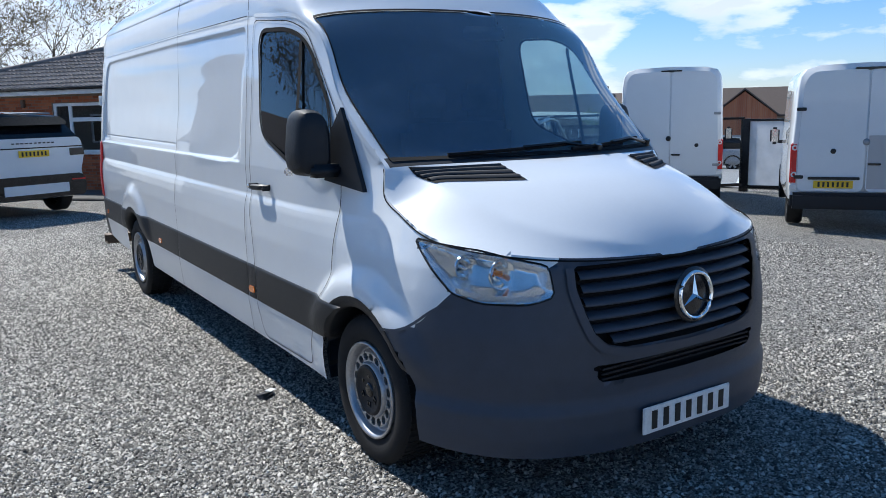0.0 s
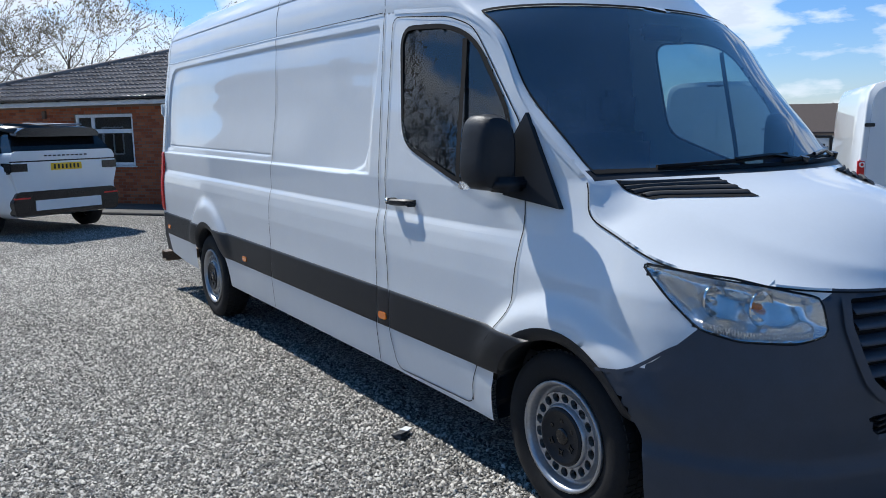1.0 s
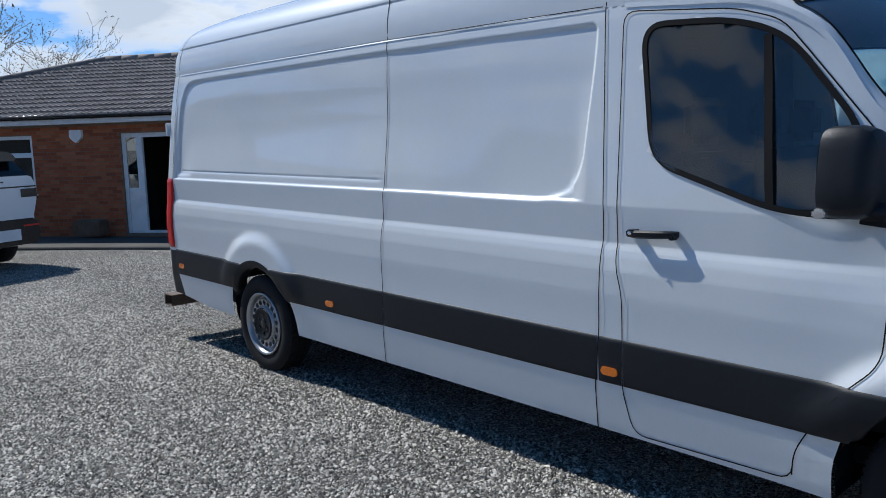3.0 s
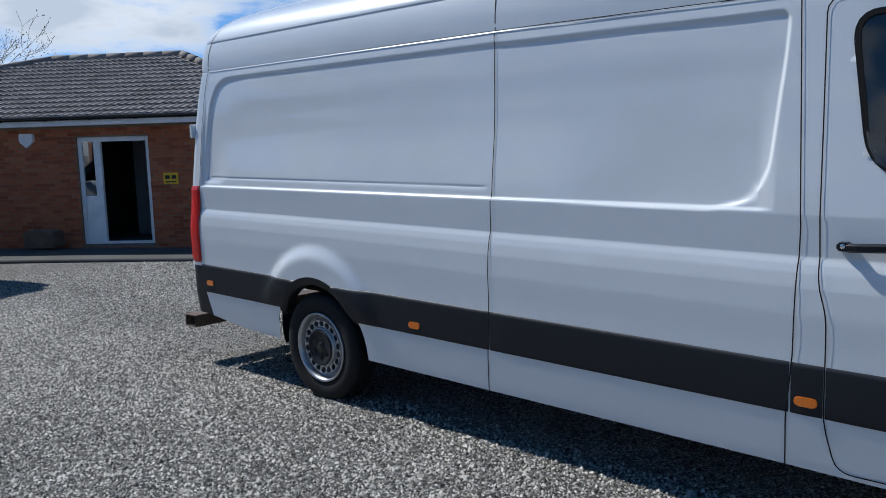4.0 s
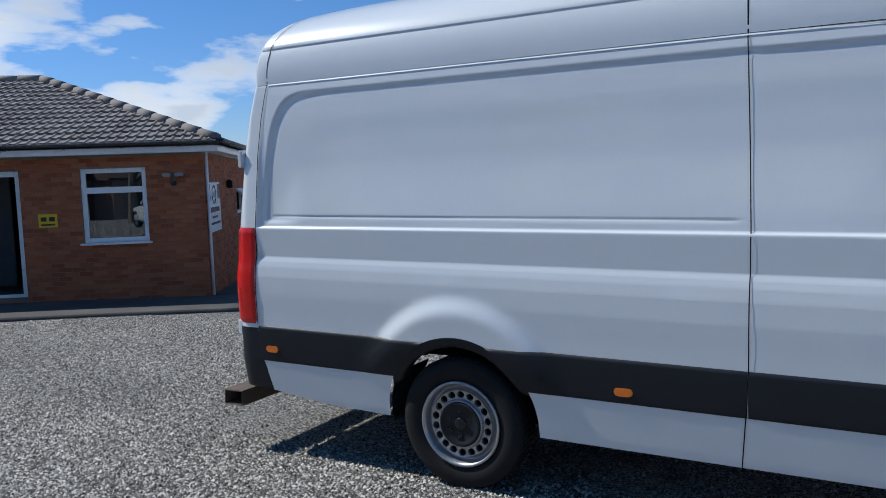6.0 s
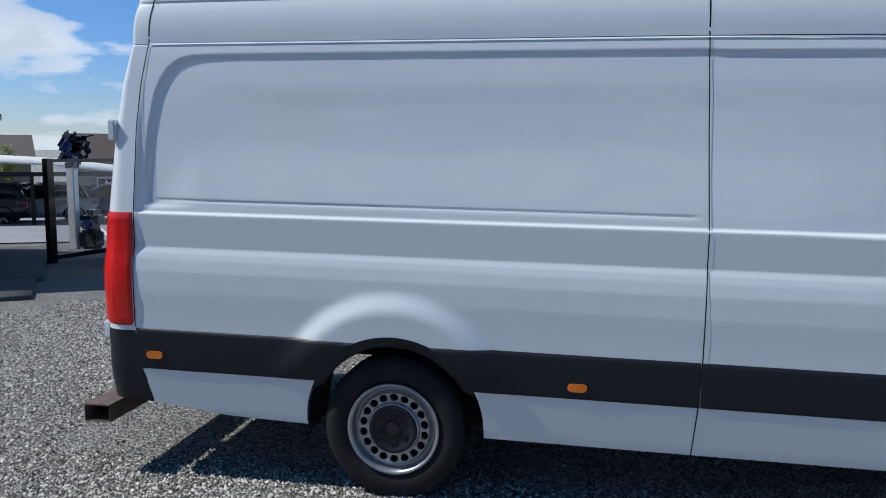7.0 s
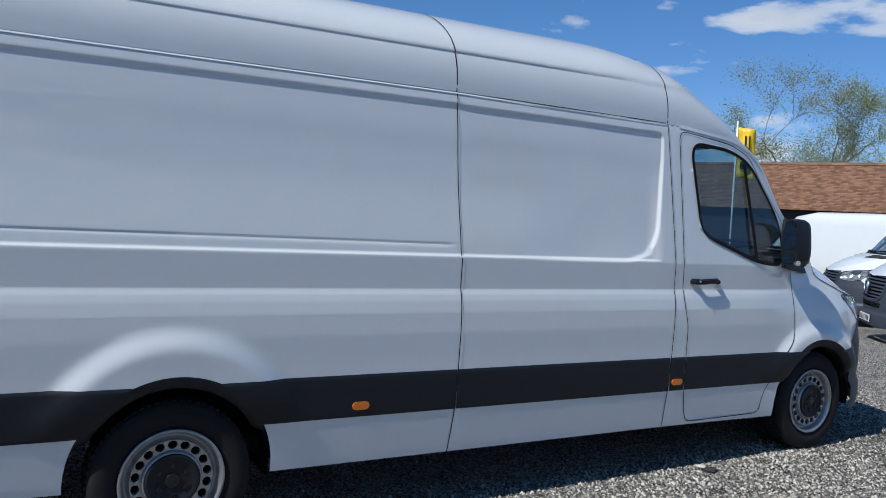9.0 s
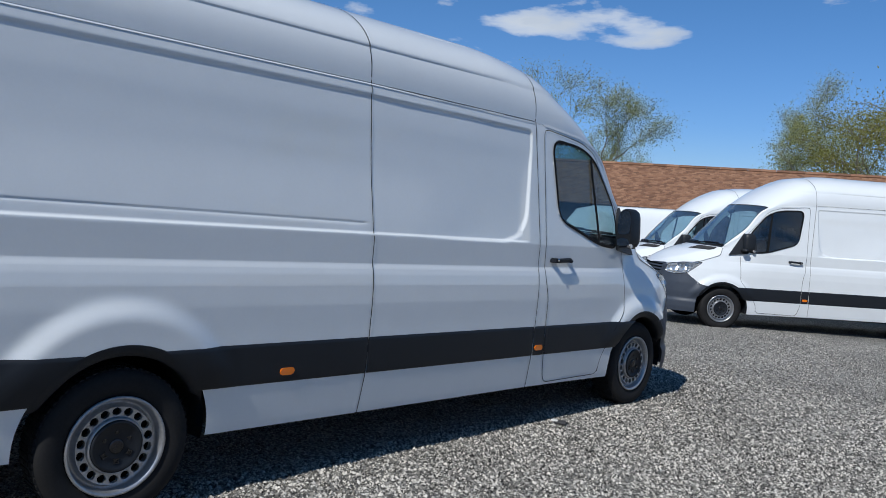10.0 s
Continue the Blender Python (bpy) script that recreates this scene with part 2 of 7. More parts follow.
def plan_table():
    """Half of the van's outline from above: arc length s, lateral a, lengthwise u (0 at the front axle)."""
    th = np.linspace(0, math.pi / 2, 500) ** 1.0
    a, u = np.cos(th) ** (2 / POWER), -NOSE * np.sin(th) ** (2 / POWER)
    s = -np.concatenate([[0], np.cumsum(np.hypot(np.diff(a), np.diff(u)))])
    ph = np.linspace(0, math.pi / 2, 40)[1:]
    ra, ru, rs = 1 - REAR_R + REAR_R * np.cos(ph), REAR_U + REAR_R * np.sin(ph), REAR_U + REAR_R * ph
    end = rs[-1] + (1 - REAR_R)
    return (np.concatenate([s[::-1], [REAR_U], rs, [end]]), np.concatenate([a[::-1], [1.0], ra, [0.0]]), np.concatenate([u[::-1], [REAR_U], ru, [REAR_U + REAR_R]]))


PS, PA, PU = plan_table()
S_NOSE, S_TAIL = PS[0], PS[-1]
_da, _du = np.gradient(PA, PS), np.gradient(PU, PS)
_len = np.hypot(_da, _du)
NA, NU = _du / _len, -_da / _len


def s_at(a):
    """The arc length on the nose at lateral a."""
    k = PS <= 0
    return float(np.interp(a, PA[k], PS[k]))


W_Z = [0.20, 0.28, 0.34, 0.52, 0.80, 0.93, 1.03, 1.09, 1.12, 1.145, 1.151, 1.305, 2.08, 2.143, 2.153, 2.163, 2.34, 2.6]
W_D = [-0.07, -0.04, -0.028, -0.006, -0.004, 0.0, -0.003, -0.011, -0.018, -0.0275, -0.0285, -0.026, -0.108, -0.118, -0.128, -0.124, -0.158, -0.25]
F_Z = [0.15, 0.20, 0.26, 0.36, 0.45, 0.50, 0.60, 0.75, 0.90, 1.00, 1.07, 1.20, 1.36, 1.9, 2.6]
F_D = [-0.11, -0.045, -0.012, 0.004, 0.006, -0.014, -0.006, -0.01, -0.03, -0.05, -0.075, -0.12, -0.17, -0.24, -0.4]
LEAN_Z, LEAN_U = [1.35, 1.75, 1.96, 2.15, 2.4, 2.6], [0.0, 0.007, 0.026, 0.060, 0.12, 0.20]
ARCH_F, ARCH_R, ARCH = (0.02, 0.345), (4.325, 0.36), 0.43
RECESS_R = rounded([(5.60, 1.362), (5.578, 1.75), (5.558, 1.93), (5.50, 2.06), (5.40, 2.100), (2.3, 2.088), (2.3, 1.375)], 0.06)
RECESS_F = rounded([(3.6, 1.312), (1.78, 1.294), (1.62, 1.335), (1.552, 1.46), (1.512, 1.9), (1.505, 2.068), (3.6, 2.097)], 0.05)


def step(x):
    x = np.clip(x, 0, 1)
    return x * x * (3 - 2 * x)


def edge_distance(poly, U, V):
    best = np.full(np.shape(U), 9.0)
    for i in range(len(poly)):
        p, q = np.array(poly[i]), np.array(poly[(i + 1) % len(poly)])
        d = q - p
        L = d @ d
        if L < 1e-12:
            continue
        t = np.clip(((U - p[0]) * d[0] + (V - p[1]) * d[1]) / L, 0, 1)
        best = np.minimum(best, np.hypot(U - p[0] - t * d[0], V - p[1] - t * d[1]))
    return best


def rake(s, z):
    return 0.012 * (np.clip(s, 0, 6) - 3.0) * np.clip(1.45 - 0.5 * z, 0.25, 1.0)


def wall(s, z, off=0.0, detail=True):
    """The side and front skin: lateral a, lengthwise u, at arc length s and height z, pushed out by off."""
    s, z = np.broadcast_arrays(np.asarray(s, float), np.asarray(z, float))
    zz = z - rake(s, z)
    side = np.interp(zz, W_Z, W_D)
    front = np.interp(zz, F_Z, F_D)
    k = step((0.75 - s) / 0.95)
    d = side * (1 - k) + front * k
    d = d - 0.045 * step((1.25 - s) / 0.8) * step((z - 1.35) / 0.6) * (1 - k)
    if detail:
        for (cu, cz) in (ARCH_F, ARCH_R):
            r = np.hypot(s - cu, zz - cz - (0.02 if cu > 1 else 0))
            d = d + 0.034 * step((0.612 - r) / 0.112) * step((zz - 0.50) / 0.16)
        for poly, m, rear in ((RECESS_R, s > 2.93, 1.0), (RECESS_F, s <= 2.93, 0.0)):
            i = inside(poly, s, z) & m
            e = edge_distance(poly, s, z)
            near = step((s - 2.0) / 0.6) * (1 - rear) + rear * (1 - step((s - 5.29) / 0.22))
            ramp = 1 - near * (1 - step((z - 1.36) / 0.36))
            deep = 0.016 * np.clip(e / 0.016, 0, 1)
            shelf = 0.010 * np.clip(e / 0.014, 0, 1) + 0.006 * step(e / 0.5)
            back = 0.012 * np.clip(e / 0.024, 0, 1) + 0.004 * step(e / 0.5)
            top, tail = step((z - 1.80) / 0.16), rear * step((s - 5.15) / 0.2)
            deep = deep * (1 - top) * (1 - tail) + shelf * top * (1 - tail) + back * tail
            d = d - np.where(i, deep * ramp, 0)
        # the bright ledge below both panels
        d = d - 0.013 * step((zz - 1.312) / 0.015) * (1 - step((zz - 1.40) / 0.6)) * step((s - 1.52) / 0.10) * step((5.628 - s) / 0.02)
        zg = 1.372 + 0.0125 * (s - 2.97)
        d = d - 0.004 * np.exp(-(((z - zg) / 0.006) ** 2)) * step((s - 2.97) / 0.03) * step((5.545 - s) / 0.05)
    d = d + off
    a = np.interp(s, PS, PA) + d * np.interp(s, PS, NA)
    u = np.interp(s, PS, PU) + d * np.interp(s, PS, NU)
    u = u - step((s - 4.9) / 0.72) * np.interp(z, LEAN_Z, LEAN_U)
    return a, u


def skin(s, z, off=0.0, side=-1):
    a, u = wall(s, z, off)
    return np.stack([side * a, u, np.broadcast_to(z, a.shape)], -1)


def grid_parts(S, Z, labels, P, sides=(-1, 1)):
    """Splits a grid by face labels: {label: (verts, faces)} with both sides of the van in one mesh."""
    n, m = S.shape
    idx = np.arange(n * m).reshape(n, m)
    quads = np.stack([idx[:-1, :-1], idx[1:, :-1], idx[1:, 1:], idx[:-1, 1:]], -1).reshape(-1, 4)
    lab = labels.reshape(-1)
    out = {}
    for value in np.unique(lab):
        q = quads[lab == value]
        use, inv = np.unique(q, return_inverse=True)
        v = P.reshape(-1, 3)[use]
        f = inv.reshape(-1, 4)
        out[int(value)] = (v, f)
    return out


def both(v, f, sides=(-1, 1)):
    """Mirrors a right-hand mesh (lateral positive) to the sides given: -1 is the van's right."""
    vs, fs = [], []
    base = 0
    for sd in sides:
        w = v.copy()
        w[:, 0] *= sd
        index = np.arange(len(v)) + base
        if base:
            index = np.where(np.abs(v[:, 0]) < 1e-5, np.arange(len(v)), index)
        vs.append(w)
        fs.append(index[f if sd > 0 else f[:, ::-1]])
        base += len(v)
    f_all = np.concatenate(fs)
    use, inv = np.unique(f_all, return_inverse=True)
    return np.concatenate(vs)[use], inv.reshape(f_all.shape)


def ribbon(points, width, parent, mat, name, off=0.0025, sides=(-1, 1), surface=None):
    """A narrow band along a polyline of (s, z) on the skin."""
    p = np.array(points, float)
    L = np.concatenate([[0], np.cumsum(np.hypot(*np.diff(p, axis=0).T))])
    k = max(2, int(L[-1] / 0.025) + 1)
    t = np.linspace(0, L[-1], k)
    q = np.stack([np.interp(t, L, p[:, 0]), np.interp(t, L, p[:, 1])], -1)
    d = np.gradient(q, axis=0)
    d /= np.linalg.norm(d, axis=1)[:, None] + 1e-9
    nn = np.stack([-d[:, 1], d[:, 0]], -1) * width / 2
    A, B = q - nn, q + nn
    rows = []
    for e in (A, B):
        if surface is None:
            a, u = wall(e[:, 0], e[:, 1], off)
            rows.append(np.stack([a, u, e[:, 1]], -1))
        else:
            rows.append(surface(e[:, 0], e[:, 1], off))
    v = np.concatenate(rows)
    f = np.array([(i, i + 1, k + i + 1, k + i) for i in range(k - 1)])
    for sd in sides:
        mesh_object(name, *both(v, f, (sd,)), mat, parent)


# The line where sides and front end and roof, windscreen and bonnet begin, with the matching centre line.
B_ROWS = [
    (S_TAIL, 2.155, 5.50, 2.60), (REAR_U + 0.22, 2.155, 5.46, 2.62), (REAR_U, 2.155, 5.36, 2.64),
    (5.0, 2.153, 4.94, 2.66), (1.90, 2.138, 1.90, 2.66), (1.41, 2.122, 1.36, 2.60), (1.10, 2.094, 0.98, 2.44), (0.90, 2.075, 0.74, 2.29), (0.77, 2.04, 0.53, 2.13), (0.61, 1.95, 0.42, 2.03),
    (0.38, 1.64, 0.12, 1.735), (0.20, 1.48, -0.04, 1.55), (0.05, 1.365, -0.20, 1.37), (0.01, 1.33, -0.25, 1.35), (-0.03, 1.22, -0.30, 1.335),
    (-0.20, 1.145, -0.52, 1.27), (-0.45, 1.07, -0.685, 1.19), (-0.75, 1.035, -0.785, 1.118), (s_at(0.5), 1.005, -0.845, 1.062), (S_NOSE, 0.985, -0.905, 0.995)]
_b = np.array(B_ROWS)
B_L = np.concatenate([[0], np.cumsum(np.hypot(np.diff(_b[:, 0]), np.diff(_b[:, 1])))])


def glide(x, xp, fp):
    """Smooth interpolation through the points that never overshoots them."""
    xp, fp = np.asarray(xp, float), np.asarray(fp, float)
    h, d = np.diff(xp), np.diff(fp) / np.diff(xp)
    w1, w2 = 2 * h[1:] + h[:-1], h[1:] + 2 * h[:-1]
    same = d[:-1] * d[1:] > 0
    safe = np.where(same, d[:-1] * d[1:], 1.0)
    inner = np.where(same, (w1 + w2) * safe / np.where(same, w1 * d[1:] + w2 * d[:-1], 1.0), 0.0)
    m = np.concatenate([[d[0]], inner, [d[-1]]])
    x = np.clip(x, xp[0], xp[-1])
    i = np.clip(np.searchsorted(xp, x, side="right") - 1, 0, len(h) - 1)
    q = (x - xp[i]) / h[i]
    return fp[i] * (1 + 2 * q) * (1 - q) ** 2 + m[i] * h[i] * q * (1 - q) ** 2 + fp[i + 1] * q * q * (3 - 2 * q) + m[i + 1] * h[i] * q * q * (q - 1)


def top_point(l, t, off=0.0):
    """The upper skin: l runs along the border line from tail to nose, t from the border (0) to the middle (1)."""
    l, t = np.broadcast_arrays(np.asarray(l, float), np.asarray(t, float))
    s, zb, uc, zc = (glide(l, B_L, _b[:, i]) for i in range(4))
    a0, u0 = wall(s, zb, 0.0, False)
    a0 = np.maximum(a0, 0.0)
    n = 2.6
    ph = t * math.pi / 2
    a = a0 * np.cos(ph) ** (2 / n)
    rise = np.sin(ph) ** (2 / n)
    # the bonnet: flanks up to a crease that runs from the vents to the grille, a flatter middle
    q = np.cos(ph) ** (2 / n)
    qc = np.interp(s, [-1.5, -1.1, -0.1], [0.55, 0.60, 0.80])
    flank, middle = 0.76 * (1 - q) / (1 - qc), 0.76 + 0.24 * (1 - np.minimum(q / qc, 2) ** 2)
    bonnet = np.clip(np.minimum(flank, middle) - 0.03 * np.log1p(np.exp(-abs(flank - middle) / 0.03)), -0.05, 1)
    k = step((0.01 - s) / 0.12)
    rise = rise * (1 - k) + k * bonnet
    z = zb + (zc - zb) * rise + off
    u = u0 + (uc - u0) * (1 - np.cos(ph) ** (4 / n))
    lip = 0.008 * step((z - 2.352) / 0.012) * step((s - 0.9) / 0.3) * step((2.62 - z) / 0.2)
    return np.stack([a + lip, u, z], -1)


def l_at(s):
    """The place along the border line at arc length s."""
    fine = np.linspace(0, B_L[-1], 6000)
    return float(np.interp(-s, -glide(fine, B_L, _b[:, 0]), fine))


SCREEN_POLY = [(l_at(0.705), 0.16), (l_at(0.672), 1.2), (l_at(0.045), 1.2), (l_at(0.045), 0.22), (l_at(0.25), 0.19), (l_at(0.5), 0.17)]
WINDOW = rounded([(1.285, 2.03), (0.90, 2.005), (0.70, 1.93), (0.42, 1.58), (0.385, 1.28), (0.68, 1.30), (1.20, 1.475)], 0.11)


def arch_poly(c, R=ARCH):
    pts = [(c[0] + R * math.cos(t), c[1] + R * math.sin(t)) for t in np.linspace(0, math.pi, 30)]
    return [(c[0] + R, 0.1)] + pts + [(c[0] - R, 0.1)]


HEADLAMP = rounded([(-0.325, 1.072), (-0.45, 0.976), (-0.58, 0.880), (-0.71, 0.852), (-0.90, 0.850), (-1.005, 0.877), (-0.985, 0.994), (-0.69, 1.048)], 0.025)
GRILLE = rounded([(-1.088, 0.985), (-1.090, 0.905), (-1.132, 0.795), (-1.163, 0.729), (-1.217, 0.681), (-1.305, 0.660), (S_NOSE - 0.5, 0.645), (S_NOSE - 0.5, 0.985)], 0.02)
INTAKE = rounded([(-1.15, 0.600), (-1.187, 0.532), (S_NOSE - 0.5, 0.520), (S_NOSE - 0.5, 0.604)], 0.02)
BUMPER = [(-0.05, 0.10), (-0.05, 0.60), (-0.20, 0.685), (-0.27, 0.695), (-0.36, 0.715), (-0.43, 0.752), (-0.50, 0.812), (-0.575, 0.880), (-0.90, 0.90), (-0.988, 0.985), (-1.03, 1.005), (-1.05, 1.1), (S_NOSE - 0.5, 1.1), (S_NOSE - 0.5, 0.1)]
REARBUMP = [(5.53, 0.3), (5.622, 0.66), (5.63, 0.765), (8, 0.765), (8, 0.3)]


def sill(s):
    """The lower edge of the skin."""
    return np.interp(s, [S_NOSE, s_at(0.75), -0.35, -0.2, 0.5, 1.5, 3.0, 4.77, 5.15, 5.62, S_TAIL], [0.245, 0.245, 0.25, 0.265, 0.275, 0.295, 0.31, 0.33, 0.345, 0.40, 0.42])


def build_wheel(van, x_face, u, side):
    """Tyre, pressed-steel rim with holes, hub cover."""
    w = new("wheel")
    w.parent = van
    w.matrix_basis = pose(side * x_face, u, 0.338) @ (Matrix.Identity(4) if side > 0 else pose(0, 0, 0, 0, 0, 180))
    v, f = lathe([(-0.20, 0.20), (-0.215, 0.25), (-0.205, 0.315), (-0.18, 0.338), (-0.03, 0.340), (-0.006, 0.330), (0.004, 0.305), (0.006, 0.27), (-0.004, 0.235), (-0.02, 0.212), (-0.06, 0.205)], 56)
    mesh_object("tyre", v, f, RUBBER, w, "worn black rubber tyre")
    bm = bmesh.new()
    for i in range(64):
        t = 2 * math.pi * i / 64
        for d0, d1 in ((-0.175, -0.125), (-0.115, -0.075), (-0.065, -0.022)):
            box(bm, d0, d1, -0.010, 0.010, 0.335, 0.3435, m=Matrix.Rotation(t + (0.03 if d0 < -0.1 else 0), 4, "X"))
    part("tread", bm, RUBBER, w)
    v, f = lathe([(-0.20, 0.205), (-0.05, 0.205), (-0.008, 0.222), (0.004, 0.222), (0.004, 0.212), (-0.012, 0.203), (-0.035, 0.198), (-0.052, 0.190), (-0.040, 0.182), (-0.016, 0.172)], 56)
    mesh_object("rim", v, f, STEEL, w, "silver pressed steel rim")
    # the disc: a ring of 18 holes between two radii
    bm = bmesh.new()
    holes, per = 18, 8
    for i in range(holes):
        t0, t1 = 2 * math.pi * i / holes, 2 * math.pi * (i + 1) / holes
        tm, rm = (t0 + t1) / 2, 0.151
        outer, inner = [], []
        for k in range(per):
            q = 2 * math.pi * k / per
            inner.append((rm + 0.0190 * math.cos(q), tm + 0.0208 / rm * math.sin(q)))
        frame_pts = []
        for k in range(per):
            q = 2 * math.pi * k / per
            cx, cy = math.cos(q), math.sin(q)
            m = max(abs(cx), abs(cy))
            frame_pts.append((rm + 0.022 * cx / m, tm + (t1 - t0) / 2 * cy / m))

        def at(r, t, d):
            return bm.verts.new((d - 0.35 * (0.172 - r) * 0.25, r * math.cos(t), r * math.sin(t)))

        fo = [at(r, t, -0.016) for r, t in frame_pts]
        fi = [at(r, t, -0.017) for r, t in inner]
        fb = [at(r, t, -0.04) for r, t in inner]
        for k in range(per):
            j = (k + 1) % per
            bm.faces.new((fo[k], fo[j], fi[j], fi[k]))
            bm.faces.new((fi[k], fi[j], fb[j], fb[k]))
    bmesh.ops.remove_doubles(bm, verts=bm.verts, dist=0.0005)
    part("wheel_disc", bm, STEEL, w, "silver steel disc with a ring of round holes")
    v, f = lathe([(-0.02, 0.116), (0.003, 0.115), (0.008, 0.106), (0.002, 0.098), (-0.004, 0.06), (-0.006, 0.03), (-0.006, 0.0001)], 40)
    mesh_object("hub_cover", v, f, PLASTIC, w, "matt dark grey plastic hub cover")
    v, f = lathe([(-0.024, 0.130), (-0.012, 0.127), (-0.003, 0.123), (0.0, 0.119), (-0.006, 0.115), (-0.03, 0.112)], 48)
    mesh_object("disc_hub", v, f, STEEL, w, "silver dished steel centre")
    v, f = lathe([(-0.006, 0.034), (0.0, 0.032), (0.002, 0.026), (0.002, 0.0001)], 24)
    mesh_object("hub_cap", v, f, GLOSSBLACK, w)
    for i in range(6):
        bm = bmesh.new()
        box(bm, -0.012, -0.0005, -0.010, 0.010, 0.055, 0.075, 0.003, Matrix.Rotation(2 * math.pi * i / 6, 4, "X"))
        part("wheel_nut", bm, GLOSSBLACK, w)
    v, f = lathe([(-0.09, 0.19), (-0.075, 0.0001)], 30)
    mesh_object("brake_drum", v, f, SEAM, w)
    return w


def lamp_unit(van, side):
    """Headlamp: clear cover on the skin, a chrome bowl with two reflectors behind it."""
    lamp = new("headlamp")
    lamp.parent = van
    S, Z = np.meshgrid(np.linspace(-1.30, -0.25, 70), np.linspace(0.79, 1.10, 34), indexing="ij")
    S, Z = snap(S, Z, HEADLAMP, 0.009)
    c = lambda G: (G[:-1, :-1] + G[1:, :-1] + G[1:, 1:] + G[:-1, 1:]) / 4
    lab = np.where(inside(HEADLAMP, c(S), c(Z)), 1, 0)
    for name, off, mat, label in (("lens", 0.004, CLEAR, "clear polycarbonate headlamp cover"), ("bowl", -0.07, BOWL, "chromed lamp bowl")):
        a, u = wall(S, Z, off, False)
        if name == "bowl":
            e = step(edge_distance(HEADLAMP, S, Z) / 0.05)
            wob = 0.014 * np.cos(2 * math.pi * (S + 0.62) / 0.25) * step((0.95 - abs(S + 0.75) * 3)) - 0.25 * (Z - 0.95)
            a, u = wall(S, Z, -0.006 + (off + wob) * e, False)
        v, f = grid_parts(S, Z, lab, np.stack([a, u, Z], -1))[1]
        v, f = both(v, f, (side,))
        mesh_object(name, v, f, mat, lamp, label)
    for s, z, r in ((-0.62, 0.972, 0.052), (-0.79, 0.955, 0.058)):
        a, u = wall(s, z, -0.035, False)
        m = look((side * float(a), float(u), z), (side * float(a) * 1.02, float(u) - 1, z))
        v, f = lathe([(0.0, r), (0.004, r * 1.08), (-0.0, r * 0.98), (0.03, r * 0.72), (0.05, r * 0.42), (0.055, 0.0001)], 24, "z")
        v = [tuple(m @ Vector(p)) for p in v]
        mesh_object("reflector", v, f, CHROME, lamp, "round chrome reflector")
        v, f = lathe([(0.045, 0.012), (0.012, 0.012), (0.004, 0.008), (0.0, 0.0001)], 12, "z")
        mesh_object("bulb", [tuple(m @ Vector(p)) for p in v], f, AMBER if s < -0.7 else CHROME, lamp)
    bm = bmesh.new()
    for i in range(36):
        s = -0.60 - i * 0.010
        z = float(np.interp(s, [-0.97, -0.72, -0.60], [0.870, 0.868, 0.888]))
        a, u = wall(s, z, -0.006, False)
        box(bm, side * float(a) - 0.0016, side * float(a) + 0.0016, float(u) - 0.001, float(u) + 0.010, z - 0.010, z + 0.014, bevel=0.001)
    part("indicator_ribs", bm, BOWL, lamp)
    gap = [p for p in HEADLAMP] + [HEADLAMP[0]]
    ribbon(gap, 0.008, lamp, SEAM, "lamp_seal", 0.003, (side,))
    return lamp


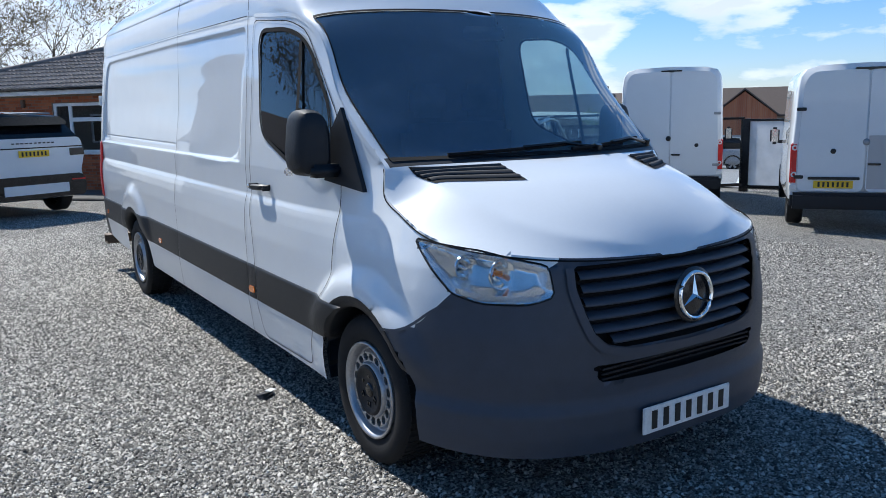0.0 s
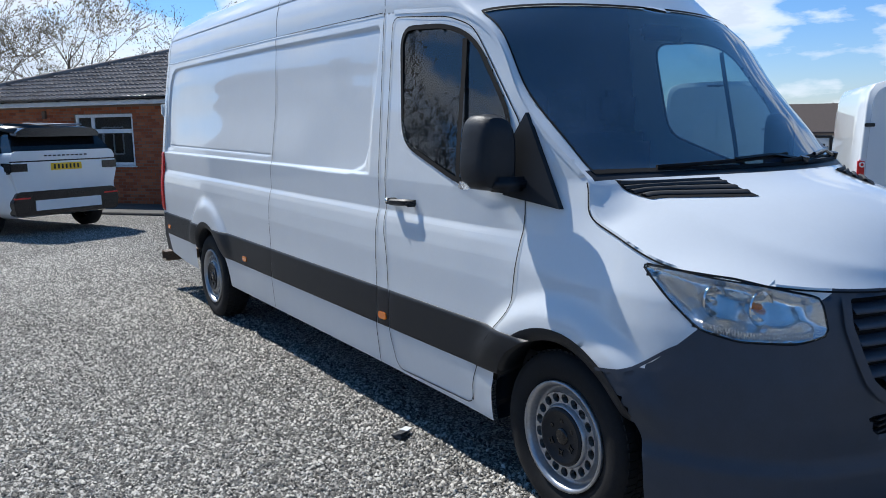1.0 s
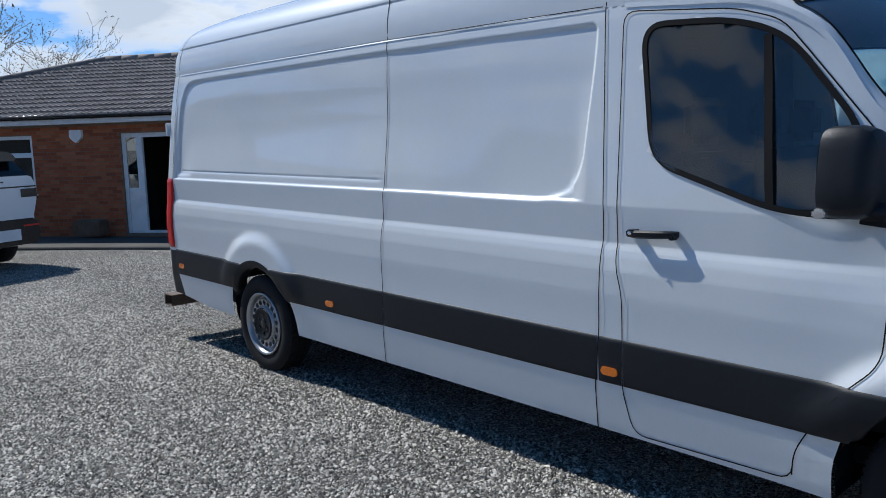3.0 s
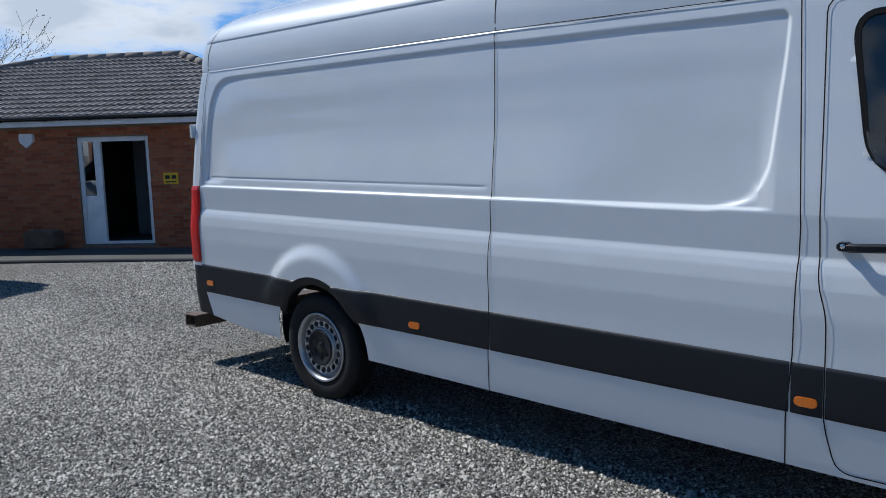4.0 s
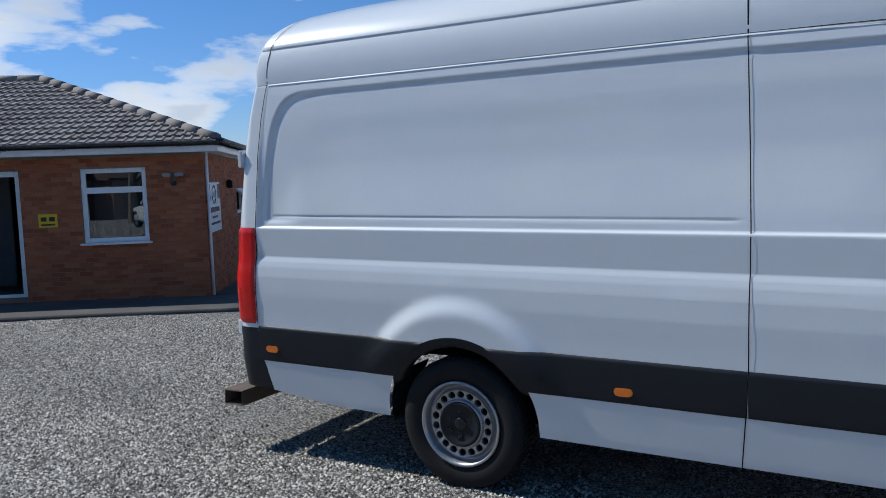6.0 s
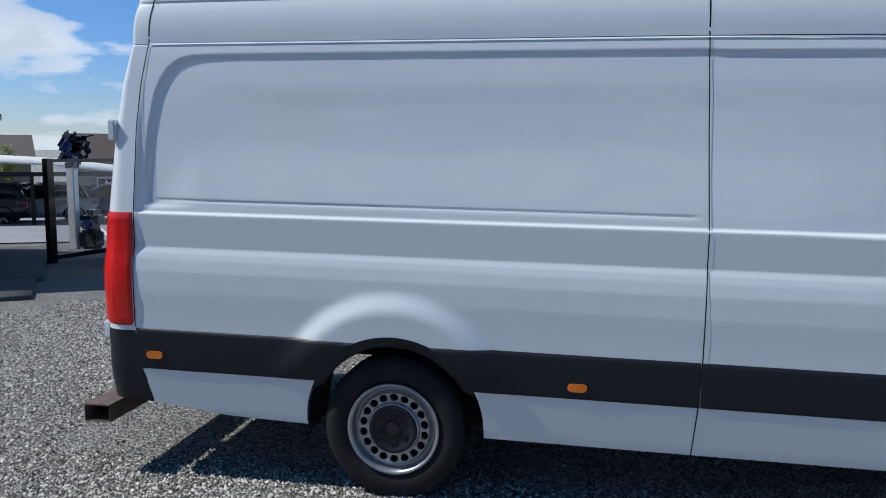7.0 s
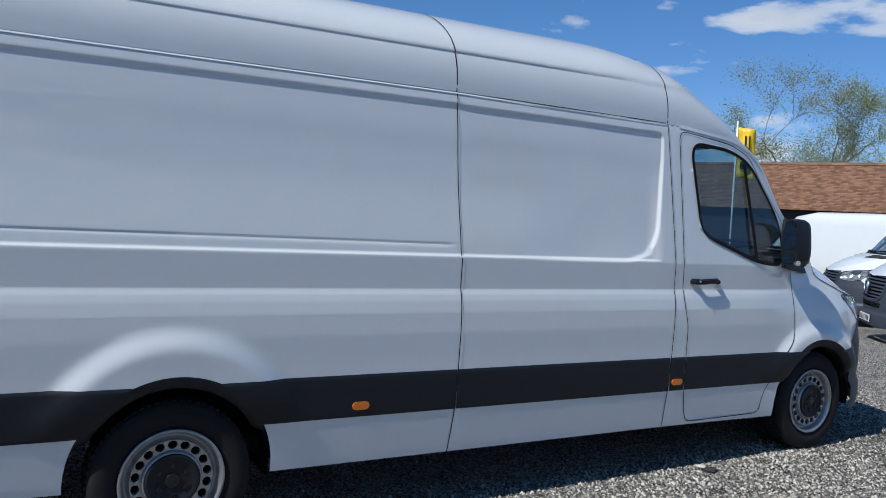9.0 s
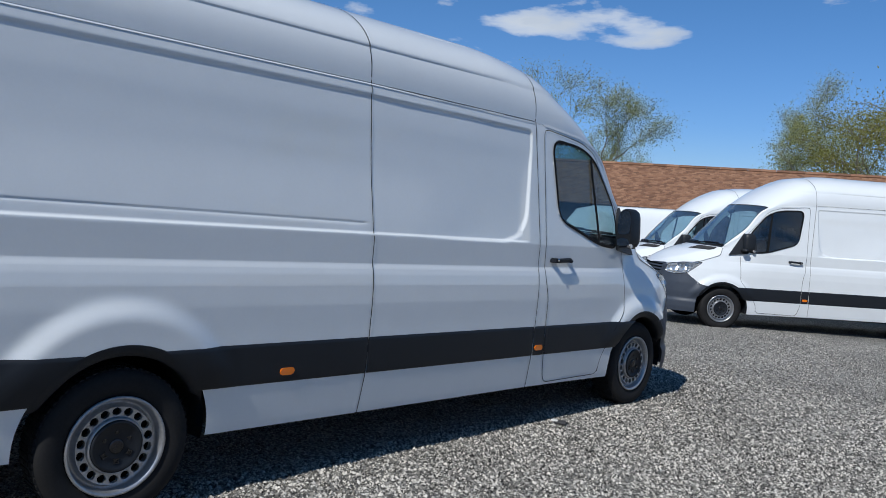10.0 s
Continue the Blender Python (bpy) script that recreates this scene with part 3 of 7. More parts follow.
def mirror_unit(van, side):
    m = new("door_mirror")
    m.parent = van
    bm = bmesh.new()
    ring = rounded([(0.958, 1.285), (1.125, 1.29), (1.15, 1.36), (1.125, 1.575), (1.07, 1.60), (0.985, 1.585), (0.953, 1.50)], 0.06, 3)
    if side > 0:
        ring = [(a - 0.11, z) for a, z in ring]
    layers = [(0.296, 0.25), (0.2965, 0.5), (0.30, 0.74), (0.315, 0.91), (0.35, 0.99), (0.40, 1.0), (0.44, 0.99), (0.455, 0.95), (0.4565, 0.7), (0.457, 0.3)]
    ca, cz = (1.06 if side < 0 else 0.95), 1.43
    rows = []
    for u, k in layers:
        rows.append([bm.verts.new((side * (ca + (a - ca) * k), u, cz + (z - cz) * k)) for a, z in ring])
    for p, q in zip(rows, rows[1:]):
        for i in range(len(ring)):
            bm.faces.new((p[i], p[(i + 1) % len(ring)], q[(i + 1) % len(ring)], q[i]))
    bm.faces.new(rows[0])
    bm.faces.new(rows[-1])
    inner = 0.953 if side < 0 else 0.843

    def swing(b_):
        """The head is turned towards the driver: its outer edge lies farther back."""
        for q in b_.verts:
            reach = abs(q.co.x) - inner
            q.co.x = side * (inner + 0.84 * reach)
            q.co.y += 0.22 * reach - 0.01
        return b_

    swing(bm)
    part("mirror_housing", bm, PLASTIC, m, "grained black mirror housing", True)
    bm = bmesh.new()
    p = [bm.verts.new((side * (ca + (a - ca) * 0.84), 0.459, cz + 0.055 + (z - cz - 0.01) * 0.60)) for a, z in ring]
    bm.faces.new(p)
    p = [bm.verts.new((side * (ca + (a - ca) * 0.80), 0.459, cz - 0.098 + (z - cz) * 0.20)) for a, z in ring]
    bm.faces.new(p)
    part("mirror_glass", swing(bm), CHROME, m, "rectangular mirror glass")
    bm = bmesh.new()
    box(bm, *sorted((side * 0.90, side * 1.06)), 0.28, 0.38, 1.285, 1.345, 0.015)
    part("mirror_arm", bm, PLASTIC, m, "", True)
    part("repeater", swing(boxes((*sorted((side * (ca + 0.05), side * (ca + 0.092))), 0.42, 0.463, 1.292, 1.325), bevel=0.008)), BOWL, m, "clear indicator repeater")
    # the triangular foot on the door corner
    tri = [(0.33, 1.60), (0.40, 1.47), (0.40, 1.265), (0.10, 1.225)]
    v = []
    for off in (0.0, 0.022):
        for s, z in tri:
            a, u = wall(s, z, off)
            v.append((side * float(a), float(u), z))
    f = [(0, 1, 2, 3), (7, 6, 5, 4)] + [(i, (i + 1) % 4, 4 + (i + 1) % 4, 4 + i) for i in range(4)]
    mesh_object("mirror_foot", v, f, PLASTIC, m, "", False)


def handle_unit(van, side):
    h = new("door_handle")
    h.parent = van
    z = 1.18
    a, _ = wall(1.16, z)
    a = float(a)
    pts = []
    bm = bmesh.new()
    rows = []
    for k in range(9):
        u = 1.065 + 0.225 * k / 8
        out = 0.042 - 0.035 * (abs(k - 4) / 4) ** 6
        hh = 0.017 - 0.005 * (abs(k - 4) / 4) ** 4
        rows.append([bm.verts.new((side * (a + out + dx), u, z + 0.008 - 0.010 * k / 8 + dz * hh)) for dx, dz in ((0.010, -0.6), (0.012, 0.5), (0.0, 1.0), (-0.012, 0.6), (-0.012, -0.7), (0, -1.0))])
    for p, q in zip(rows, rows[1:]):
        for i in range(6):
            bm.faces.new((p[i], p[(i + 1) % 6], q[(i + 1) % 6], q[i]))
    bm.faces.new(rows[0])
    bm.faces.new(rows[-1])
    part("grip", bm, PLASTIC, h, "black plastic pull handle", True)
    part("stub", boxes((*sorted((side * (a - 0.01), side * (a + 0.05))), 1.245, 1.285, z - 0.012, z + 0.018), bevel=0.006), PLASTIC, h)
    part("stub", boxes((*sorted((side * (a - 0.01), side * (a + 0.045))), 1.068, 1.095, z - 0.014, z + 0.010), bevel=0.006), PLASTIC, h)
    v, f = lathe([(0.0, 0.009), (0.004, 0.007), (0.004, 0.0001)], 14)
    v = [(side * (a + 0.054 + p[0]), 1.262 + p[1], z + 0.006 + p[2]) for p in v]
    mesh_object("lock_barrel", v, f, CHROME, h, "small chrome lock barrel")


def strip_unit(van, u0, u1, name="side_strip"):
    """One length of the dark rubbing strip, on both sides, ending at the wheel arches."""
    zl = np.array([0.536, 0.538, 0.55, 0.60, 0.66, 0.72, 0.738, 0.742])
    off = np.array([-0.004, 0.004, 0.005, 0.006, 0.006, 0.006, 0.005, -0.004])
    t = np.linspace(0, 1, max(4, int((u1 - u0) / 0.04)))
    S, Z, O = (np.zeros((len(t), len(zl))) for _ in range(3))
    for j, z in enumerate(zl):
        lo, hi = u0, u1
        for c in (ARCH_F, ARCH_R):
            r = ARCH - 0.012
            dz = z - c[1]
            x = math.sqrt(max(0, r * r - dz * dz)) if dz < r else 0
            if abs(u0 - c[0]) < r + 0.03 and u1 > c[0] + r:
                lo = c[0] + x
            if abs(u1 - c[0]) < r + 0.03 and u0 < c[0] - r:
                hi = c[0] - x
        S[:, j] = lo + (hi - lo) * t
        Z[:, j] = z
        O[:, j] = off[j]
    Z = Z + rake(S, Z)
    a, u = wall(S, Z, 0.0, True)
    v = np.stack([a + O, u, Z], -1)
    v[0, :, 0] -= np.where(O[0] > 0, 0.002, 0)
    v[-1, :, 0] -= np.where(O[-1] > 0, 0.002, 0)
    lab = np.ones((v.shape[0] - 1, v.shape[1] - 1), int)
    vv, ff = grid_parts(S, Z, lab, v)[1]
    for sd in (-1, 1):
        mesh_object(name, *both(vv, ff, (sd,)), PLASTIC, van, "dark grey plastic rubbing strip")


def bars(parent, name, mat, x0, x1, zmid, height, count, put, label=""):
    """Plain bars in place of writing."""
    w = (x1 - x0) / count
    for i in range(count):
        bm = bmesh.new()
        box(bm, x0 + w * (i + 0.27), x0 + w * (i + 0.73), -0.002, 0.0, zmid - height / 2, zmid + height / 2)
        bmesh.ops.transform(bm, matrix=put, verts=bm.verts)
        part(name, bm, mat, parent, label)


def build_panel_van(m, label):
    van = thing("panel_van", m, label, "van", "parked panel vans")
    # --- side and front skin
    su = np.concatenate([np.linspace(S_NOSE, -0.62, 44, endpoint=False), np.arange(-0.62, 1.485, 0.022), np.arange(1.487, 1.60, 0.005), np.arange(1.60, 5.36, 0.022), np.arange(5.365, REAR_U - 0.003, 0.0062), np.linspace(REAR_U, REAR_U + 0.22, 12), np.linspace(REAR_U + 0.3, S_TAIL, 4)])
    zs = np.unique(np.round(np.concatenate([np.arange(0.20, 2.03, 0.018), np.arange(2.035, 2.15, 0.0085), [2.15, 2.18, 2.195], [0.93, 1.03, 1.09, 1.12, 1.133, 1.145, 1.151, 1.157, 1.305, 1.311, 1.314, 1.318, 1.322, 1.327, 1.332, 1.345, 1.365, 1.372, 1.379, 1.386, 1.393, 1.40, 2.155, 2.165, 2.33]]), 3))
    S, Z = np.meshgrid(su, zs, indexing="ij")
    Z = Z + rake(S, Z) * step((Z - 0.9) / 0.1)
    low = sill(S)
    Z = np.where(Z < 0.5, low + (Z - 0.20) / 0.30 * (0.5 - low), Z)
    fine = np.linspace(0, B_L[-1], 220)
    border = [(float(s), float(z) + 0.008) for s, z in zip(glide(fine, B_L, _b[:, 0]), glide(fine, B_L, _b[:, 1]))]
    outline = [(S_NOSE - 0.4, 0.05), (S_TAIL + 0.4, 0.05)] + [(S_TAIL + 0.4, 2.163)] + border + [(S_NOSE - 0.4, 0.985)]
    for poly, reach in ((outline, 0.0125), (arch_poly(ARCH_F), 0.0125), (arch_poly(ARCH_R), 0.0125), (WINDOW, 0.0125), (BUMPER, 0.0125), (HEADLAMP, 0.012), (GRILLE, 0.012), (INTAKE, 0.012)):
        S, Z = snap(S, Z, poly, reach)
    c = lambda G: (G[:-1, :-1] + G[1:, :-1] + G[1:, 1:] + G[:-1, 1:]) / 4
    cs, cz = c(S), c(Z)
    lab = np.ones(cs.shape, int)
    lab[inside(BUMPER, cs, cz)] = 2
    lab[inside(REARBUMP, cs, cz)] = 3
    lab[inside(HEADLAMP, cs, cz)] = 0
    lab[inside(GRILLE, cs, cz)] = 0
    lab[inside(INTAKE, cs, cz)] = 0
    lab[inside(WINDOW, cs, cz)] = 5
    lab[inside(arch_poly(ARCH_F), cs, cz) | inside(arch_poly(ARCH_R), cs, cz)] = 0
    lab[~inside(outline, cs, cz)] = 0
    a, u = wall(S, Z)
    got = grid_parts(S, Z, lab, np.stack([a, u, Z], -1))
    for k, name, mat, lb in ((1, "body_side", WHITE, "white painted steel body side"), (2, "front_bumper", BUMPER_PLASTIC, "unpainted dark grey plastic front bumper"),
                             (3, "rear_bumper", PLASTIC, "dark grey plastic rear bumper"), (5, "side_window", GLASS, "tinted door window")):
        if k == 5:
            # the door glass is a flat pane, barely bowed from top to bottom
            g = got[k][0]
            M = np.stack([np.ones(len(g)), g[:, 1], g[:, 2], g[:, 2] ** 2], 1)
            g[:, 0] = M @ np.linalg.lstsq(M, g[:, 0], rcond=None)[0] - 0.004
        for sd in (-1, 1) if k != 2 else ((-1, 1),):
            v, f = both(*got[k], sd if k == 2 else (sd,))
            mesh_object(name, v, f, mat, van, lb)
    ts_, tz_ = np.meshgrid(np.linspace(5.637, 5.905, 20), np.linspace(0.778, 1.345, 26), indexing="ij")
    lift = 0.012 * np.minimum(step((ts_ - 5.637) / 0.012), np.minimum(step((tz_ - 0.778) / 0.02), step((1.345 - tz_) / 0.02))) - 0.002
    lift = lift + np.maximum(0.0, -0.072 * (tz_ - 0.93) - np.interp(tz_ - rake(ts_, tz_), W_Z, W_D)) * step((tz_ - 0.93) / 0.1)
    a, u = wall(ts_, tz_, lift)
    for sd in (-1, 1):
        v, f = grid_parts(ts_, tz_, np.ones((19, 25), int), np.stack([a, u, tz_], -1))[1]
        v, f = both(v, f, (sd,))
        lamp = mesh_object("tail_lamp", v, f, REDLENS, van, "tall red tail lamp")
        for k in range(14):
            z = 0.83 + 0.012 * k
            p, q = wall(np.array([5.74, 5.90]), np.full(2, z), 0.013)
            bm = bmesh.new()
            tube(bm, [(sd * p[0], q[0], z), (sd * p[1], q[1], z)], 0.003, 4)
            part("lens_rib", bm, REDLENS, lamp)
    # --- roof, windscreen, bonnet
    ls = np.unique(np.concatenate([np.linspace(B_L[0], B_L[2], 16), np.linspace(B_L[2], l_at(1.8), 60), np.linspace(l_at(1.8), B_L[-1], 170)]))
    ts = np.concatenate([np.linspace(0, 0.14, 7, endpoint=False), np.linspace(0.14, 0.21, 12, endpoint=False), np.linspace(0.21, 1, 32)])
    L, T = np.meshgrid(ls, ts, indexing="ij")
    L, T = snap(L, T, SCREEN_POLY, 0.013)
    cl, ct = c(L), c(T)
    lab = np.ones(cl.shape, int)
    lab[inside(SCREEN_POLY, cl, ct)] = 2
    for _ in range(4):
        glass = np.pad(lab == 2, 1, constant_values=False)
        glass[:, -1] = glass[:, -2]
        around = glass[:-2, 1:-1].astype(int) + glass[2:, 1:-1] + glass[1:-1, :-2] + glass[1:-1, 2:]
        lab[(lab == 2) & (around < 2)] = 1
    lab[(lab == 1) & (cl > l_at(0.06)) & (cl < l_at(0.008)) & (ct > 0.16)] = 3
    got = grid_parts(L, T, lab, top_point(L, T))
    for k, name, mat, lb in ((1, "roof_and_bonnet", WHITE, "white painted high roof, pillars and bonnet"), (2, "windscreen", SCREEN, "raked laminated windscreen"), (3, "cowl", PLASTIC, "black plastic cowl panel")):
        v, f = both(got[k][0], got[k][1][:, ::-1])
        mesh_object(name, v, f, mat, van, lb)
    # black band round the windscreen
    def on_top(l, t, off):
        return top_point(l, t, off)
    ribbon([(l_at(0.045), 1.0), (l_at(0.045), 0.22), (l_at(0.25), 0.19), (l_at(0.5), 0.17), (l_at(0.705), 0.16), (l_at(0.677), 1.0)], 0.022, van, SEAM, "windscreen_seal", 0.007, surface=on_top)
    # --- seams
    def seam(pts, name="panel_gap", w=0.005):
        ribbon(pts, w, van, SEAM, name, 0.004)
    seam([(2.965, 0.31), (2.945, 0.55), (2.935, 0.75), (2.93, 1.31), (2.955, 2.155)])
    seam([(1.46, 0.295), (1.455, 0.5), (1.435, 0.75), (1.425, 1.25), (1.45, 1.7), (1.475, 2.128)])
    seam(rounded([(0.59, 0.31), (1.27, 0.31), (1.315, 0.5), (1.315, 0.92), (1.35, 1.03), (1.365, 1.6), (1.38, 2.095), (0.90, 2.045), (0.72, 1.985), (0.36, 1.55), (0.285, 1.2), (0.30, 0.80), (0.46, 0.64), (0.585, 0.42)], 0.06) + [(0.59, 0.33)], "door_gap")
    seam([(5.631, 0.78), (5.631, 1.36), (5.631, 2.155)])
    edge_l = np.linspace(l_at(0.012), B_L[-1], 90)
    seam([(float(s), float(z) - 0.002) for s, z in zip(glide(edge_l, B_L, _b[:, 0]), glide(edge_l, B_L, _b[:, 1]))], "bonnet_gap", 0.006)
    ribbon([(-0.215, 0.687), (-0.24, 0.691), (-0.28, 0.696), (-0.32, 0.702), (-0.36, 0.717), (-0.40, 0.743), (-0.48, 0.798), (-0.60, 0.862)], 0.012, van, BUMPER_PLASTIC, "bumper_lip", 0.003)
    for s in (5.631, 2.955, 1.475):
        ribbon([(l_at(s), 0.0), (l_at(s), 0.2), (l_at(s), 0.95)], 0.0065, van, SEAM, "roof_gap", 0.006, surface=on_top)
    win = [p for p in WINDOW] + [WINDOW[0]]
    ribbon(win, 0.022, van, SEAM, "window_seal", 0.006)
    pillar = np.linspace(l_at(1.38), l_at(0.05), 60)
    ribbon([(float(s), float(z)) for s, z in zip(glide(pillar, B_L, _b[:, 0]), glide(pillar, B_L, _b[:, 1]))], 0.020, van, WHITE, "pillar_flange", 0.004)
    ribbon([(0.768, 1.935), (0.703, 1.315)], 0.030, van, SEAM, "window_divider", 0.006)
    ribbon([(1.185, 1.515), (1.225, 1.525)], 0.022, van, PLATEW, "window_sticker", 0.005, (-1,))
    gutter = [(5.622, 2.160), (2.96, 2.150), (1.49, 2.127)]
    ribbon([(s, z + 0.002) for s, z in gutter], 0.004, van, SEAM, "roof_joint", 0.005)
    ribbon([(s, z - 0.006) for s, z in gutter], 0.007, van, WHITE, "roof_gutter", 0.0035)
    # --- strips and marker lamps
    for u0, u1 in ((4.325 + ARCH, 5.627), (2.9405, 4.325 - ARCH), (1.445, 2.9365), (1.319, 1.438), (0.02 + ARCH + 0.001, 1.31)):
        strip_unit(van, u0, u1)
    for s, z in ((1.38, 0.572), (3.47, 0.597), (5.53, 0.640)):
        for sd in (-1, 1):
            a = float(wall(s, z, 0.0, True)[0]) + 0.006
            oval = rounded([(s - 0.044, z - 0.019), (s + 0.044, z - 0.019), (s + 0.044, z + 0.019), (s - 0.044, z + 0.019)], 0.019, 4)
            bm = prism(oval, "x", *sorted((sd * (a - 0.006), sd * (a + 0.005))), bevel=0.003)
            part("side_marker", bm, AMBER, van, "amber oval side marker lamp")
    # --- wheel arches: dark lip and inner liner
    for cc in (ARCH_F, ARCH_R):
        for sd in (-1, 1):
            ang = np.linspace(-0.15, math.pi + 0.15, 64)
            prof = [(ARCH + 0.004, 0.003), (ARCH - 0.010, 0.003), (ARCH - 0.045, -0.010), (ARCH - 0.05, -0.03), (ARCH - 0.04, -0.10), (ARCH - 0.01, -0.16), (ARCH - 0.01, -0.34)]
            v, f = [], []
            for t in ang:
                sx, sz = cc[0] + ARCH * math.cos(t), cc[1] + ARCH * math.sin(t)
                base = float(wall(sx, max(sz, 0.3))[0])
                free = max(0.0, min(1.0, (0.20 - (sz - cc[1])) / 0.05))
                for r, o in prof:
                    r, o = (r, o) if not free else (r + (ARCH - 0.005 - r) * free, o if o < -0.02 else o - 0.024 * free)
                    v.append((sd * (base + o), cc[0] + r * math.cos(t), cc[1] + r * math.sin(t)))
            n = len(prof)
            for i in range(len(ang) - 1):
                for j in range(n - 1):
                    f.append((i * n + j, i * n + j + 1, (i + 1) * n + j + 1, (i + 1) * n + j))
            if cc is ARCH_R:
                # the rear arch has no liner behind the tyre
                f = [q for q in f if not (0.55 < ang[q[0] // n] < 1.1 and q[0] % n >= 4)]
            mesh_object("wheel_arch_liner", v, f, PLASTIC, van, "black plastic wheel arch liner")
    for sd in (-1, 1):
        build_wheel(van, 0.962, 0.025, sd)
        build_wheel(van, 0.985, 4.325, sd)
        lamp_unit(van, sd)
        mirror_unit(van, sd)
        handle_unit(van, sd)
    # --- underside
    part("underbody", boxes((-0.80, 0.80, -0.55, 4.30, 0.36, 0.46), (-0.62, 0.62, -0.60, 4.2, 0.26, 0.36), (-0.93, 0.93, 4.30, 5.70, 0.74, 0.80), (-0.50, -0.42, 4.3, 5.7, 0.56, 0.74), (0.42, 0.50, 4.3, 5.7, 0.56, 0.74), bevel=0.02), SEAM, van)
    bm = bmesh.new()
    tube(bm, [(-0.75, 4.325, 0.338), (0.75, 4.325, 0.338)], 0.06, 10)
    tube(bm, [(0.45, 3.4, 0.34), (0.45, 5.2, 0.40), (0.5, 5.5, 0.34)], 0.04, 8)
    part("rear_axle", bm, SEAM, van)
    # dark box added inside the nose to stop light leaking through grille and intake
    part("radiator", boxes((-0.40, 0.40, -0.78, -0.45, 0.30, 0.97), bevel=0.02), SEAM, van)
    # --- grille: recessed back, slats, surround, ring and star
    gs, gz = np.meshgrid(np.linspace(S_NOSE, -1.07, 26), np.linspace(0.62, 1.0, 14), indexing="ij")
    a, u = wall(gs, gz, -0.055, False)
    v, f = grid_parts(gs, gz, np.ones((25, 13), int), np.stack([a, u, gz], -1))[1]
    v, f = both(v, f)
    mesh_object("grille_back", v, f, SEAM, van)
    for z in (0.945, 0.895, 0.842, 0.79, 0.737, 0.69):
        reach_a = float(np.interp(z, [0.66, 0.73, 0.80, 0.985], [0.33, 0.465, 0.495, 0.523]))
        for dz, off in ((0.0, -0.010),):
            ss = np.linspace(S_NOSE, s_at(reach_a), 18)
            rows = []
            for zz, oo in ((z + 0.014, off - 0.040), (z + 0.013, off - 0.020), (z + 0.004, off - 0.006), (z - 0.008, off + 0.006), (z - 0.014, off + 0.002), (z - 0.016, off - 0.030)):
                a, u = wall(ss, zz, oo, False)
                rows.append(np.stack([a, u, np.full_like(a, zz)], -1))
            P = np.stack(rows, 1)
            v, f = grid_parts(P[..., 0], P[..., 1], np.ones((17, 5), int), P)[1]
            v, f = both(v, f)
            mesh_object("grille_slat", v, f, BUMPER_PLASTIC, van)
    edge = [p for p in GRILLE if p[0] > S_NOSE - 0.01]
    ribbon(sorted(edge, key=lambda p: -p[1])[:1] + edge, 0.002, van, SEAM, "grille_edge")
    border_g = [(-1.070, 0.985), (-1.073, 0.90), (-1.113, 0.79), (-1.146, 0.715), (-1.205, 0.662), (-1.30, 0.640), (S_NOSE, 0.626)]
    ribbon(border_g, 0.034, van, BUMPER_PLASTIC, "grille_surround", 0.012)
    ai, ui = wall(gs, 0.49 + (gz - 0.62) * 0.36, -0.05, False)
    v, f = grid_parts(gs, gz, np.ones((25, 13), int), np.stack([ai, ui, 0.49 + (gz - 0.62) * 0.36], -1))[1]
    v, f = both(v, f)
    mesh_object("intake_back", v, f, SEAM, van)
    for z in (0.542, 0.562, 0.582):
        bm = bmesh.new()
        box(bm, -0.44, 0.44, -0.925, -0.905, z - 0.004, z + 0.004, 0.002)
        part("intake_slat", bm, PLASTIC, van)
    star = new("badge")
    star.parent = van
    uf = -0.982
    star.matrix_basis = pose(0, uf, 0.826, -4, 0, 0)
    bm = bmesh.new()
    ringp = [(0.092 * math.cos(t), -0.012, 0.092 * math.sin(t)) for t in np.linspace(0, 2 * math.pi, 37)]
    tube(bm, ringp, 0.0085, 8)
    part("ring", bm, CHROME, star, "chrome ring", True)
    bm = bmesh.new()
    for i in range(3):
        t = math.pi / 2 + i * 2 * math.pi / 3
        d, n_ = Vector((math.cos(t), 0, math.sin(t))), Vector((-math.sin(t), 0, math.cos(t)))
        tip, l, r, top, o = d * 0.092, n_ * 0.014 + d * 0.008, -n_ * 0.014 + d * 0.008, Vector((0, -0.022, 0)), Vector((0, 0, 0))
        vs = [bm.verts.new(p + Vector((0, -0.004, 0))) for p in (tip, l, r, o)] + [bm.verts.new(top)]
        for tri in ((0, 1, 4), (2, 0, 4), (1, 3, 4), (3, 2, 4), (0, 2, 3), (0, 3, 1)):
            bm.faces.new([vs[k] for k in tri])
    part("star", bm, CHROME, star, "three-pointed chrome star")
    v, f = lathe([(0.0, 0.115), (-0.006, 0.105), (-0.006, 0.0001)], 32, "y")
    mesh_object("badge_plate", v, f, GLOSSBLACK, star)
    # --- front plate
    plate = new("number_plate")
    plate.parent = van
    plate.matrix_basis = pose(-0.02, -0.985, 0.352, 0, 0, 0)
    part("plate", boxes((-0.26, 0.26, -0.006, 0.004, -0.055, 0.055), bevel=0.003), PLATEW, plate, "white number plate")
    bars(plate, "plate_mark", INK, -0.235, 0.235, 0.0, 0.076, 7, pose(0, -0.007, 0))
    part("plate_holder", boxes((-0.22, 0.22, 0.004, 0.05, -0.04, 0.045), bevel=0.004), PLASTIC, plate)
